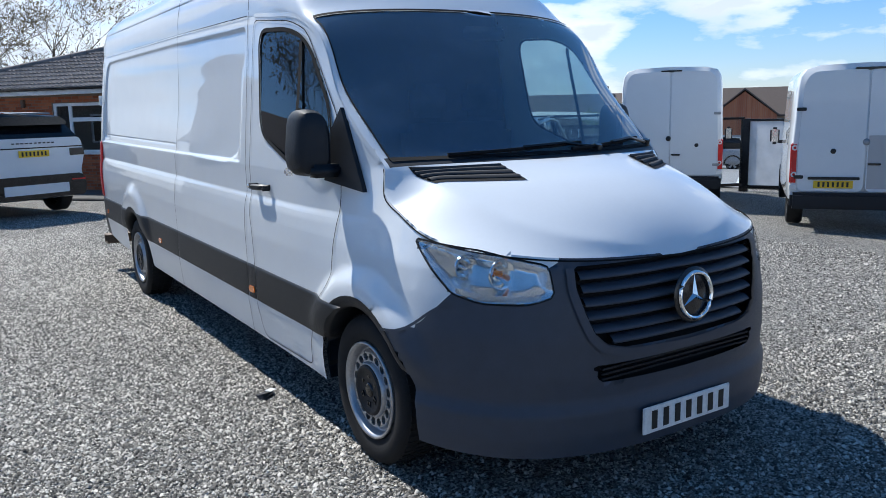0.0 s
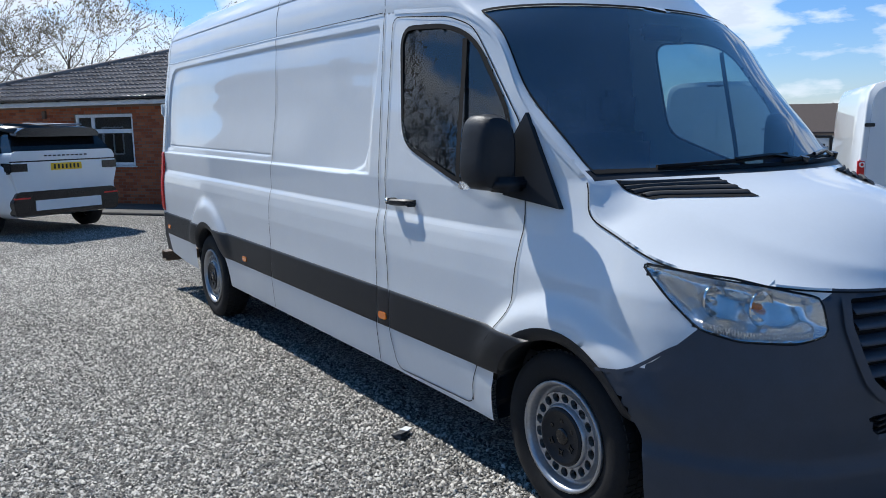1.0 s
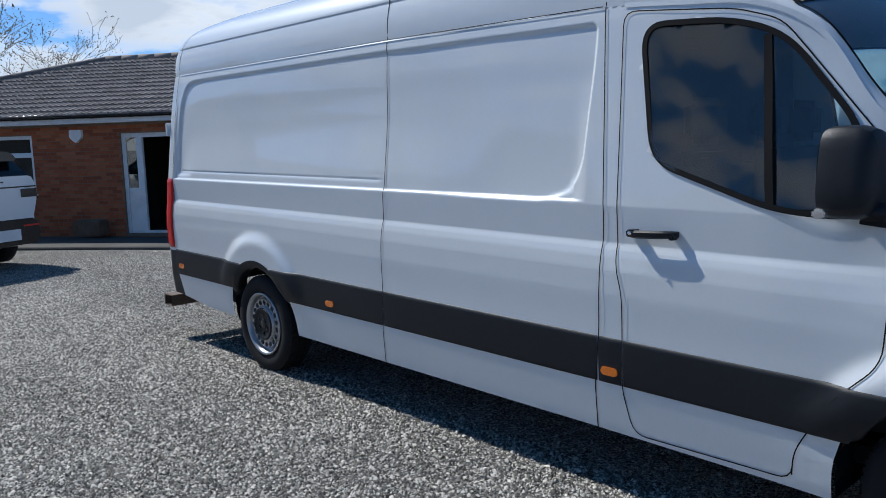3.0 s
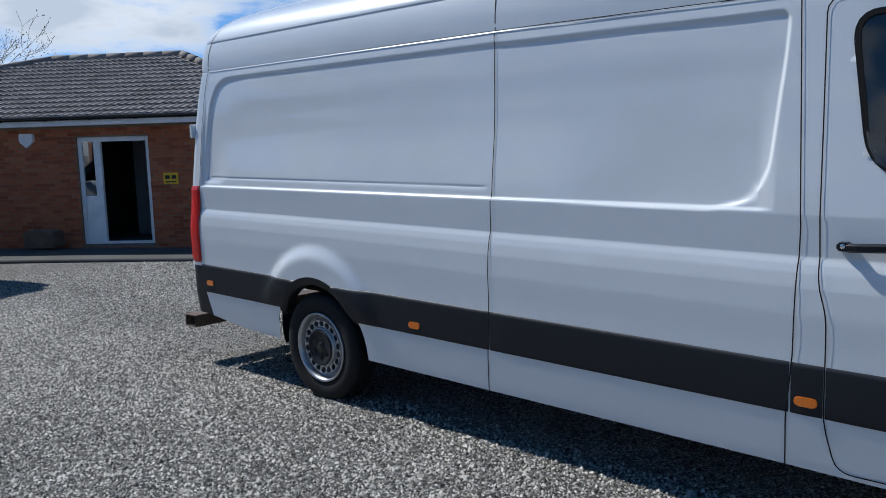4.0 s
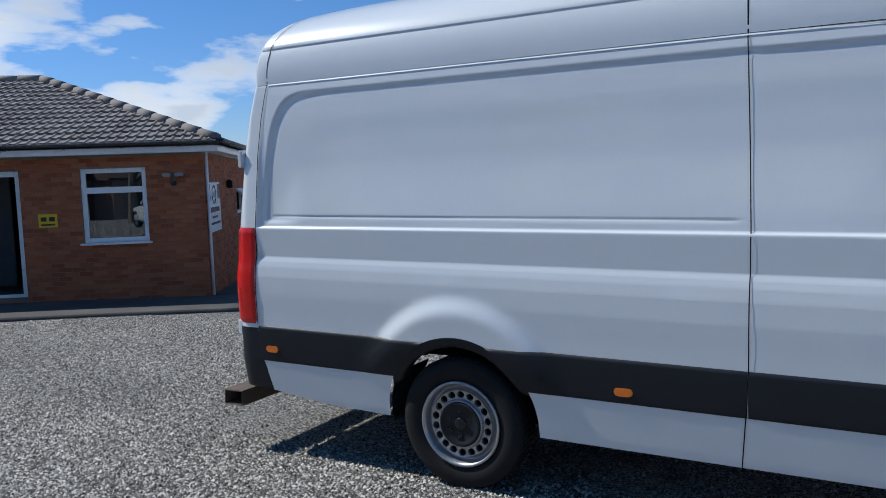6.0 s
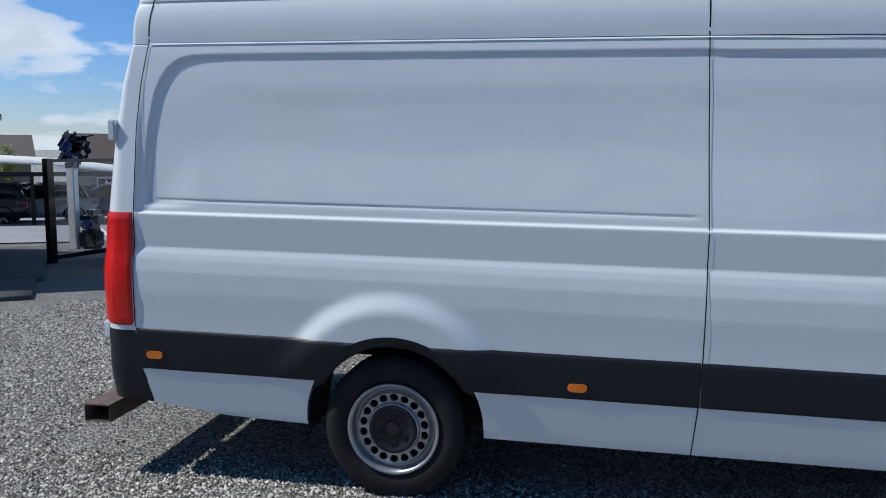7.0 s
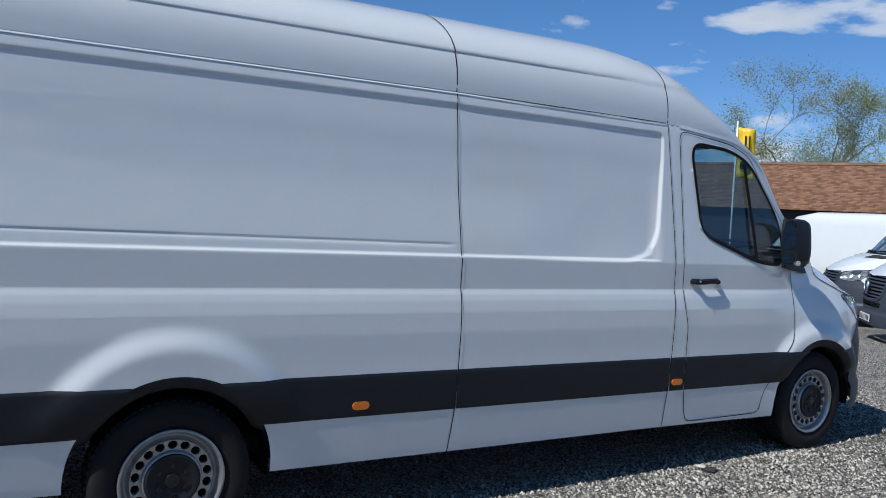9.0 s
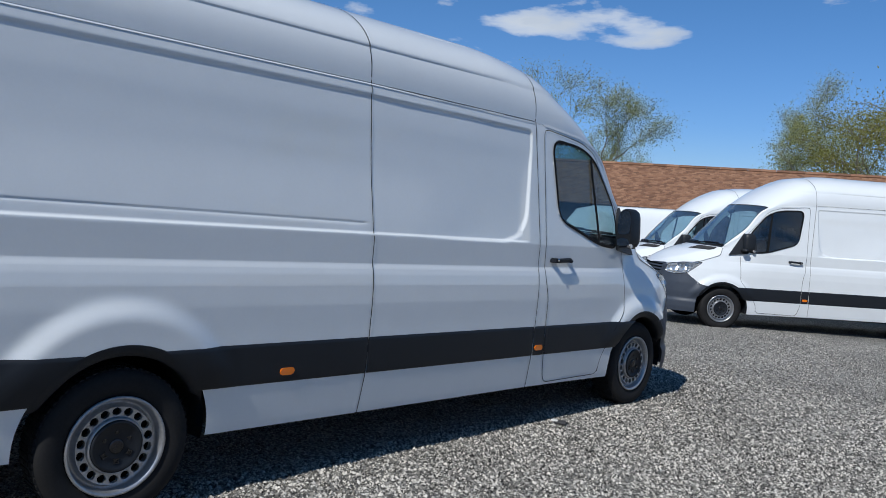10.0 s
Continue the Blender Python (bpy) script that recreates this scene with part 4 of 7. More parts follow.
    # --- bonnet vents
    for sd in (-1, 1):
        vent = new("bonnet_vent")
        vent.parent = van
        k = 14
        across = np.linspace(0, 1, k)

        def vent_point(g, off, margin=0.0):
            """A point of the vent: across from the outer end to the inner, g down the bonnet."""
            f = margin + (1 - 2 * margin) * across
            l0, l1 = l_at(0.004) + f * (l_at(-0.020) - l_at(0.004)), l_at(-0.089) + f * (l_at(-0.150) - l_at(-0.089))
            t0, t1 = 0.33 + 0.44 * f, 0.44 + 0.335 * f
            return top_point(l0 + g * (l1 - l0), t0 + g * (t1 - t0), off)

        for j in range(4):
            g0 = 0.08 + 0.24 * j
            P = np.stack([vent_point(g0 + d, o, 0.02) for d, o in ((0.0, 0.004), (0.02, 0.012), (0.08, 0.013), (0.12, 0.005))], 1)
            v, f = grid_parts(P[..., 0], P[..., 1], np.ones((k - 1, 3), int), P)[1]
            v, f = both(v, f[:, ::-1], (sd,))
            mesh_object("vent_slat", v, f, LINER, vent)
        P = np.stack([vent_point(d, 0.003) for d in np.linspace(0, 1.04, 7)], 1)
        v, f = grid_parts(P[..., 0], P[..., 1], np.ones((k - 1, 6), int), P)[1]
        v, f = both(v, f[:, ::-1], (sd,))
        mesh_object("vent_tray", v, f, SEAM, vent)
    # --- wipers, lying along the foot of the windscreen
    def on_glass(x, s, off):
        row = top_point(l_at(s), np.linspace(0.0, 1.0, 60), off)[::-1]
        return (x, float(np.interp(abs(x), row[:, 0], row[:, 1])), float(np.interp(abs(x), row[:, 0], row[:, 2])))

    for x0, x1, s0, s1 in ((-0.58, 0.14, 0.046, 0.078), (0.05, 0.68, 0.046, 0.080)):
        wp = new("wiper")
        wp.parent = van
        X = np.linspace(x0, x1, 13)
        blade = [on_glass(x, s0 + (s1 - s0) * k / 12, 0.016) for k, x in enumerate(X)]
        bm = bmesh.new()
        tube(bm, blade, 0.009, 6)
        part("wiper_blade", bm, SEAM, wp)
        bm = bmesh.new()
        pivot = on_glass(x1 + 0.10, 0.050, 0.012)
        tube(bm, [pivot, tuple(Vector(blade[10]) + Vector((0, -0.008, 0.008))), tuple(Vector(blade[6]) + Vector((0, -0.008, 0.008)))], 0.009, 6)
        part("wiper_arm", bm, GLOSSBLACK, wp)
        bm = bmesh.new()
        tube(bm, [tuple(Vector(pivot) + Vector((0, 0.01, -0.03))), tuple(Vector(pivot) + Vector((0, -0.004, 0.016)))], 0.020, 10)
        part("wiper_cap", bm, GLOSSBLACK, wp)
    # --- cab
    part("bulkhead", prism([(-0.95, 0.5), (0.95, 0.5), (0.93, 1.4), (0.83, 2.25), (0.6, 2.4), (-0.6, 2.4), (-0.83, 2.25), (-0.93, 1.4)], "y", 1.44, 1.47), LINER, van, "grey steel bulkhead")
    bm = bmesh.new()
    box(bm, -0.86, 0.86, -0.05, 0.42, 0.75, 1.22, 0.06)
    box(bm, -0.74, -0.22, 0.0, 0.40, 1.18, 1.31, 0.05)
    part("dashboard", bm, SEAT, van, "", True)
    part("cab_floor", boxes((-0.85, 0.85, -0.5, 1.44, 0.52, 0.60)), SEAT, van)
    for x0, x1 in ((-0.72, -0.22), (-0.05, 0.75)):
        seat = new("cab_seat")
        seat.parent = van
        bm = bmesh.new()
        box(bm, x0, x1, 0.62, 1.15, 0.78, 0.98, 0.05)
        part("seat_cushion", bm, SEAT, seat, "", True)
        bm = bmesh.new()
        box(bm, x0, x1, 1.10, 1.30, 0.90, 1.50, 0.06)
        part("seat_back", bm, SEAT, seat, "", True)
        for hx in ([(x0 + x1) / 2] if x1 < 0 else [x0 + 0.2, x1 - 0.2]):
            bm = bmesh.new()
            box(bm, hx - 0.13, hx + 0.13, 1.18, 1.29, 1.53, 1.74, 0.04)
            part("headrest", bm, SEAT, seat, "", True)
    bm = bmesh.new()
    wheel = [Vector((-0.47 + 0.19 * math.cos(t), 0.50 + 0.08 * math.sin(t), 1.16 + 0.17 * math.sin(t))) for t in np.linspace(0, 2 * math.pi, 25)]
    tube(bm, wheel, 0.016, 6)
    tube(bm, [wheel[0], wheel[12]], 0.02, 6)
    part("steering_wheel", bm, SEAT, van, "", True)
    bm = bmesh.new()
    box(bm, -0.13, 0.13, 0.40, 0.44, 1.93, 2.0, 0.015)
    part("sensor_pod", bm, SEAT, van, "", True)
    # --- rear step bar
    step_bar = new("rear_step")
    step_bar.parent = van
    part("bar", boxes((-0.985, 0.985, 5.80, 5.945, 0.352, 0.360), (-0.985, 0.985, 5.937, 5.945, 0.268, 0.352), (-0.985, 0.985, 5.80, 5.808, 0.268, 0.352), (-0.985, 0.985, 5.808, 5.937, 0.268, 0.276), bevel=0.003), RUST, step_bar, "rusty steel channel step bar")
    part("bracket", boxes((-0.6, -0.5, 5.4, 5.82, 0.29, 0.40), (0.5, 0.6, 5.4, 5.82, 0.29, 0.40)), SEAM, step_bar)
    for sd in (-1, 1):
        a, u = wall(5.83, 1.74)
        hin = part("door_hinge", boxes((*sorted((sd * (float(a) - 0.02), sd * (float(a) + 0.045))), float(u) - 0.015, float(u) + 0.02, 1.69, 1.79), bevel=0.006), WHITE, van, "white rear door hinge")
        a, u = wall(5.84, 0.74)
        part("bumper_cap", boxes((*sorted((sd * (float(a) - 0.02), sd * (float(a) + 0.02))), float(u) - 0.02, float(u) + 0.02, 0.70, 0.79), bevel=0.008), UPVC, van)
    return van


main_van = build_panel_van(pose(2.485, 2.995, 0), "white long-wheelbase high-roof panel van with dark grey strips, parked on gravel")

# ---------------------------------------------------------------- ground
def soft_max(v, k):
    v = np.asarray(v, float) / k
    return k * np.where(v > 30, v, np.log1p(np.exp(np.minimum(v, 30))))


def ground_z(x, y):
    """The yard falls gently away from the van, most towards the car park."""
    x, y = np.asarray(x, float), np.asarray(y, float)
    r = np.hypot(x - 2.5, y - 5.2)
    return -0.036 * np.minimum(70, soft_max(x - 3.8, 0.8)) - 0.016 * np.minimum(45, soft_max(r - 4.0, 0.6))


def gz(x, y):
    return float(ground_z(x, y))


def gravel_material():
    def make(N):
        co = obj_co(N)
        v = N.n("ShaderNodeTexVoronoi", feature="F1")
        v.inputs["Scale"].default_value = 92.0
        N.link(co, v.inputs["Vector"])
        tone = N.n("ShaderNodeSeparateColor")
        N.link(v.outputs["Color"], tone.inputs[0])
        f = N.math("ADD", N.math("MULTIPLY", tone.outputs[0], 0.75), N.math("MULTIPLY", N.noise(co, 0.6), 0.3))
        col = N.ramp(f, [(0.12, (0.024, 0.022, 0.020)), (0.5, (0.215, 0.205, 0.187)), (0.92, (0.64, 0.61, 0.55))])
        return bsdf(N, col, 0.85, bump=N.math("SUBTRACT", 1.0, v.outputs["Distance"]), strength=1.0, dist=0.03)

    return material("gravel_bed", make)


def stone_material():
    def make(N):
        g = N.n("ShaderNodeNewGeometry")
        co = obj_co(N)
        f = N.math("ADD", N.math("MULTIPLY", g.outputs["Random Per Island"], 0.8), N.math("MULTIPLY", N.noise(co, 0.7), 0.35))
        col = N.ramp(f, [(0.16, (0.014, 0.013, 0.012)), (0.55, (0.165, 0.157, 0.142)), (0.92, (0.66, 0.625, 0.565))])
        return bsdf(N, col, 0.78, bump=N.noise(co, 160.0), strength=0.3, dist=0.003)

    return material("gravel_stone", make)


def asphalt_material():
    def make(N):
        co = obj_co(N)
        f = N.math("ADD", N.math("MULTIPLY", N.noise(co, 90.0), 0.5), N.math("MULTIPLY", N.noise(co, 0.5), 0.5))
        return bsdf(N, N.ramp(f, [(0.35, (0.22, 0.22, 0.225)), (0.65, (0.32, 0.32, 0.32))]), 0.85, bump=N.noise(co, 120.0), strength=0.5, dist=0.005)

    return material("asphalt", make)


# concrete with the shade beside the office put into its colour
def shaded_concrete_material():
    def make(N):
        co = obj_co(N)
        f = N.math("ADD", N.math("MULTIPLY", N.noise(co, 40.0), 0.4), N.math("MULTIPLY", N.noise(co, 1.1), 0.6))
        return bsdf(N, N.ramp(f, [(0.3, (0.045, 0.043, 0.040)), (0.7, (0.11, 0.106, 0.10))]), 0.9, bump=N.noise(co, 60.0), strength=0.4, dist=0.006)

    return material("worn_shaded_concrete", make)


GRAVEL, STONE, ASPHALT, SHADED_CONCRETE = gravel_material(), stone_material(), asphalt_material(), shaded_concrete_material()


def build_ground():
    ring = np.concatenate([np.linspace(0, 40, 81), np.array([50, 70, 110, 200, 500, 1500])])
    ang = np.linspace(0, 2 * math.pi, 97)[:-1]
    R, A = np.meshgrid(ring, ang, indexing="ij")
    X, Y = 2.5 + R * np.cos(A), 5.2 + R * np.sin(A)
    v = np.stack([X, Y, ground_z(X, Y)], -1).reshape(-1, 3)
    f = []
    m = len(ang)
    for i in range(len(ring) - 1):
        for j in range(m):
            k = (j + 1) % m
            f.append((i * m + j, (i + 1) * m + j, (i + 1) * m + k, i * m + k))
    ob = mesh_object("ground", v, f, GRAVEL)
    tagged(ob, "grey gravel yard surface", "ground", kind="structure")


def ground_patch(name, m, x0, x1, y0, y1, lift, mat, label, category, n=24):
    """A sheet that lies on the ground; x and y run in the frame m."""
    X, Y = np.meshgrid(np.linspace(x0, x1, n), np.linspace(y0, y1, n), indexing="ij")
    P = [m @ Vector((float(a), float(b), 0)) for a, b in zip(X.ravel(), Y.ravel())]
    v = [(p.x, p.y, gz(p.x, p.y) + lift) for p in P]
    f = [(i * n + j, (i + 1) * n + j, (i + 1) * n + j + 1, i * n + j + 1) for i in range(n - 1) for j in range(n - 1)]
    ob = mesh_object(name, v, f, mat)
    if mat is SHADED_CONCRETE:
        so = ob.modifiers.new("thick", "SOLIDIFY")
        so.thickness = 0.08
        so.offset = -1
    return tagged(ob, label, category, kind="structure")


build_ground()
HALL = pose(11.871, 8.76, 0.043, 0, 0, -54.2) @ Matrix.Scale(0.95, 4)  # x along the front of the brick building, y into it
# this dark strip paints the office's shadow along the foot of the wall
ground_patch("pavement", HALL, -21.5, -7.0, -2.1, 0.05, 0.05, SHADED_CONCRETE, "worn concrete apron along the brick wall, coloured dark for the building's shadow", "pavement")
ground_patch("path", HALL, -8.10, -6.9, 0.05, 7.5, 0.045, SHADED_CONCRETE, "worn concrete path beside the brick building, its colour darkened for shade", "path")
ground_patch("road", HALL, -40, 40, 9.2, 60, 0.03, ASPHALT, "grey asphalt car park", "road", 40)

# ---------------------------------------------------------------- materials of the surroundings
def brick_material():
    def make(N):
        o = N.n("ShaderNodeObjectInfo")
        g = N.n("ShaderNodeNewGeometry")
        co = obj_co(N)
        r = N.math("FRACT", N.math("ADD", g.outputs["Random Per Island"], o.outputs["Random"]))
        f = N.math("ADD", N.math("MULTIPLY", r, 0.7), N.math("MULTIPLY", N.noise(co, 25.0), 0.4))
        col = N.ramp(f, [(0.15, (0.24, 0.060, 0.022)), (0.5, (0.37, 0.100, 0.038)), (0.95, (0.44, 0.15, 0.065))])
        return bsdf(N, col, 0.9, bump=N.noise(co, 90.0), strength=0.4, dist=0.004)

    return material("red_brick", make)


def tile_material(name, lo, mid, hi):
    def make(N):
        o = N.n("ShaderNodeObjectInfo")
        g = N.n("ShaderNodeNewGeometry")
        co = obj_co(N)
        r = N.math("FRACT", N.math("ADD", g.outputs["Random Per Island"], o.outputs["Random"]))
        f = N.math("ADD", N.math("MULTIPLY", r, 0.55), N.math("MULTIPLY", N.noise(co, 9.0), 0.45))
        return bsdf(N, N.ramp(f, [(0.15, lo), (0.5, mid), (0.9, hi)]), 0.85, bump=N.noise(co, 70.0), strength=0.3, dist=0.004)

    return material(name, make)


BRICK = brick_material()
MORTAR = simple("mortar", (0.21, 0.16, 0.12), 0.95, grain=60, vary=0.2)
ROOFTILE = tile_material("concrete_roof_tile", (0.155, 0.135, 0.122), (0.215, 0.19, 0.174), (0.27, 0.242, 0.224))
CLAYTILE = tile_material("clay_roof_tile", (0.11, 0.055, 0.032), (0.21, 0.105, 0.060), (0.31, 0.175, 0.105))
BROWNTILE = tile_material("brown_roof_tile", (0.05, 0.038, 0.032), (0.09, 0.068, 0.058), (0.13, 0.10, 0.088))
RENDER = simple("pale_render", (0.52, 0.50, 0.46), 0.9)
BARK = simple("bark", (0.15, 0.13, 0.105), 0.95, grain=30, vary=0.35, bump=0.5)
CANVAS = simple("pale_canvas", (0.72, 0.70, 0.65), 0.8)


def frosted():
    def make(N):
        co = obj_co(N)
        col = N.ramp(N.noise(co, 3.0), [(0.35, (0.68, 0.70, 0.71)), (0.65, (0.82, 0.83, 0.84))])
        d, t, c = N.n("ShaderNodeBsdfDiffuse"), N.n("ShaderNodeBsdfTranslucent"), N.n("ShaderNodeBsdfTransparent")
        a, b = N.n("ShaderNodeMixShader"), N.n("ShaderNodeMixShader")
        N.link(col, d.inputs[0])
        N.link(col, t.inputs[0])
        a.inputs[0].default_value, b.inputs[0].default_value = 0.6, 0.25
        N.link(d.outputs[0], a.inputs[1])
        N.link(t.outputs[0], a.inputs[2])
        N.link(a.outputs[0], b.inputs[1])
        N.link(c.outputs[0], b.inputs[2])
        return b.outputs[0]

    return material("frosted_panel", make)


FROST = frosted()
# dark colour that carries the dimness of the unlit office room
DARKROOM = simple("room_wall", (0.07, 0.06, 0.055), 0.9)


def leaf_material(name, a, b):
    def make(N):
        g = N.n("ShaderNodeNewGeometry")
        col = N.ramp(g.outputs["Random Per Island"], [(0.0, a), (1.0, b)])
        d = bsdf(N, col, 0.6)
        t = N.n("ShaderNodeBsdfTranslucent")
        N.link(col, t.inputs[0])
        s = N.n("ShaderNodeMixShader")
        s.inputs[0].default_value = 0.35
        N.link(d, s.inputs[1])
        N.link(t.outputs[0], s.inputs[2])
        return s.outputs[0]

    return material(name, make)


LEAF = leaf_material("spring_leaf", (0.20, 0.23, 0.07), (0.40, 0.42, 0.19))
BUD = leaf_material("leaf_bud", (0.10, 0.08, 0.045), (0.19, 0.16, 0.085))
WILLOW = leaf_material("willow_leaf", (0.16, 0.16, 0.02), (0.28, 0.27, 0.06))


# ---------------------------------------------------------------- roofs and bricks
def tile_mesh(name, w, h, mat):
    """One interlocking tile, w wide, h long (down the slope is -y), with a roll along one side."""
    xs = [(0.0, 0.0), (0.06, 0.034), (0.16, 0.040), (0.24, 0.008), (0.48, 0.002), (0.54, 0.034), (0.64, 0.040), (0.72, 0.008), (1.0, 0.0)]
    v, f = [], []
    for y, dz in ((-h * 1.12, 0.014), (-h * 1.12, 0.044), (0.0, 0.006)):
        for x, z in xs:
            v.append((x * w, y, 0.65 * z + dz - (0.012 if y < 0 and dz < 0.04 else 0)))
    n = len(xs)
    for j in range(2):
        for i in range(n - 1):
            f.append((j * n + i, j * n + i + 1, (j + 1) * n + i + 1, (j + 1) * n + i))
    me = bpy.data.meshes.new(name)
    me.from_pydata(v, [], f)
    me.materials.append(mat)
    return me


def lay_tiles(parent, origin, right, up, outline, w, h, mat, singles, name="roof_tile"):
    """Tiles on a sloping plane inside an outline given in (across, up the slope); the first singles of them are parts, the rest one mesh."""
    origin, right, up = Vector(origin), Vector(right).normalized(), Vector(up).normalized()
    normal = right.cross(up)
    m0 = Matrix((right, up, normal)).transposed().to_4x4()
    me = tile_mesh(name, w, h, mat)
    base = [v.co.copy() for v in me.vertices]
    polys = [tuple(p.vertices) for p in me.polygons]
    xs, ys = [p[0] for p in outline], [p[1] for p in outline]
    spots = []
    rows = int((max(ys) - min(ys)) / h) + 1
    for j in range(rows):
        y = min(ys) + (j + 1) * h
        n = int((max(xs) - min(xs)) / w) + 2
        for i in range(n):
            x = min(xs) + i * w - (w / 2 if j % 2 else 0) * 0.0
            if inside(outline, np.array([x + w / 2]), np.array([y - h * 0.5]))[0]:
                spots.append((x, y))
    spots.sort(key=lambda p: -p[0])
    verts, faces = [], []
    for k, (x, y) in enumerate(spots):
        jig = random.uniform(-0.001, 0.001)
        m = Matrix.Translation(origin + right * x + up * y + normal * (jig + 0.005)) @ m0 @ Matrix.Rotation(random.uniform(-0.004, 0.004), 4, "Z")
        if k < singles:
            ob = new(name, me)
            ob.parent = parent
            ob.matrix_basis = m
        else:
            b = len(verts)
            verts += [m @ c for c in base]
            faces += [tuple(i + b for i in p) for p in polys]
    if verts:
        ob = mesh_object(name + "s", verts, faces, mat, parent, "", False)
        tagged(ob, kind="stuff")


def brick_wall(parent, origin, right, width, z0, z1, holes, singles, from_right=True):
    """Courses of single bricks, 4 mm proud of the mortar, left out at the holes (x0, x1, z0, z1)."""
    origin, right = Vector(origin), Vector(right).normalized()
    out = right.cross(Vector((0, 0, 1))).normalized()
    L, H, G, D = 0.215, 0.065, 0.010, 0.004
    m0 = Matrix((right, -out, Vector((0, 0, 1)))).transposed().to_4x4()
    shared = {}

    def one(l):
        key = round(l, 3)
        if key not in shared:
            me = bpy.data.meshes.new("brick")
            e = 0.003
            v = [(0, 0, 0), (l, 0, 0), (l, 0, H), (0, 0, H), (e, -D, e), (l - e, -D, e), (l - e, -D, H - e), (e, -D, H - e)]
            f = [(4, 5, 6, 7), (0, 1, 5, 4), (1, 2, 6, 5), (2, 3, 7, 6), (3, 0, 4, 7)]
            me.from_pydata(v, [], f)
            me.materials.append(BRICK)
            shared[key] = (me, v, f)
        return shared[key]

    spots = []
    rows = int((z1 - z0) / (H + G))
    for j in range(rows):
        z = z0 + j * (H + G) + G
        x = -(L + G) / 2 if j % 2 else 0.0
        while x < width:
            a, b = max(0.0, x), min(width, x + L)
            pieces = [(a, b)]
            for hx0, hx1, hz0, hz1 in holes:
                if z + H > hz0 + 0.01 and z < hz1 - 0.01:
                    nxt = []
                    for p, q in pieces:
                        if q <= hx0 or p >= hx1:
                            nxt.append((p, q))
                        else:
                            if p < hx0:
                                nxt.append((p, hx0))
                            if q > hx1:
                                nxt.append((hx1, q))
                    pieces = nxt
            spots += [(p, q - p, z) for p, q in pieces if q - p > 0.03]
            x += L + G
    spots.sort(key=lambda s: -s[0] if from_right else s[0])
    verts, faces = [], []
    for k, (x, l, z) in enumerate(spots):
        l = round(l / 0.015) * 0.015
        me, v, f = one(max(l, 0.03))
        m = Matrix.Translation(origin + right * x + Vector((0, 0, z)) + out * random.uniform(0, 0.002)) @ m0
        if k < singles:
            ob = new("brick", me)
            ob.parent = parent
            ob.matrix_basis = m
        else:
            b = len(verts)
            verts += [m @ Vector(c) for c in v]
            faces += [tuple(i + b for i in p) for p in f]
    ob = mesh_object("brickwork", verts, faces, BRICK, parent, "", False)
    tagged(ob, kind="stuff")


def upvc_window(parent, x0, x1, z0, z1, bars_x=(), top_light=None, y=0.03):
    """A white framed window in the front wall: outer frame, mullions, transom, panes, sill."""
    w = new("window")
    w.parent = parent
    f = 0.075
    part("window_frame", boxes((x0, x0 + f, y, y + 0.07, z0, z1), (x1 - f, x1, y, y + 0.07, z0, z1), (x0 + f, x1 - f, y, y + 0.07, z0, z0 + f), (x0 + f, x1 - f, y, y + 0.07, z1 - f, z1), bevel=0.006), UPVC, w, "white plastic window frame")
    for bx in bars_x:
        part("mullion", boxes((bx - 0.045, bx + 0.045, y + 0.003, y + 0.068, z0 + f, z1 - f), bevel=0.005), UPVC, w)
    if top_light:
        lo = bars_x[-1] + 0.045 if bars_x else x0 + f
        part("transom", boxes((lo, x1 - f, y - 0.012, y + 0.066, top_light - 0.05, top_light + 0.05), bevel=0.006), UPVC, w)
    bm = bmesh.new()
    box(bm, x0 + f, x1 - f, y + 0.03, y + 0.036, z0 + f, z1 - f)
    pane = part("pane", bm, GLASS_H, w)
    part("sill", boxes((x0 - 0.05, x1 + 0.05, y - 0.11, y + 0.04, z0 - 0.035, z0), bevel=0.008), UPVC, w, "white plastic sill")
    return w


GLASS_H = tinted_glass("house_glass", (0.55, 0.62, 0.65), mirror=0.2)


def pierced(x0, x1, z0, z1, t, holes):
    """One slab along x with rectangular openings through it."""
    xs = sorted({x0, x1, *[h[0] for h in holes], *[h[1] for h in holes]})
    zs = sorted({z0, z1, *[h[2] for h in holes], *[h[3] for h in holes]})
    bm = bmesh.new()
    V = {(i, j, k): bm.verts.new((x, y, z)) for i, x in enumerate(xs) for j, z in enumerate(zs) for k, y in enumerate((0, t))}

    def solid(i, j):
        if not (0 <= i < len(xs) - 1 and 0 <= j < len(zs) - 1):
            return False
        cx, cz = (xs[i] + xs[i + 1]) / 2, (zs[j] + zs[j + 1]) / 2
        return not any(h[0] < cx < h[1] and h[2] < cz < h[3] for h in holes)

    for i in range(len(xs) - 1):
        for j in range(len(zs) - 1):
            if solid(i, j):
                for k in (0, 1):
                    bm.faces.new((V[i, j, k], V[i + 1, j, k], V[i + 1, j + 1, k], V[i, j + 1, k]))
                for (di, dj), (p, q) in (((-1, 0), ((i, j), (i, j + 1))), ((1, 0), ((i + 1, j), (i + 1, j + 1))), ((0, -1), ((i, j), (i + 1, j))), ((0, 1), ((i, j + 1), (i + 1, j + 1)))):
                    if not solid(i + di, j + dj):
                        bm.faces.new((V[p[0], p[1], 0], V[q[0], q[1], 0], V[q[0], q[1], 1], V[p[0], p[1], 1]))
    bmesh.ops.delete(bm, geom=[v for v in bm.verts if not v.link_faces], context="VERTS")
    return bm


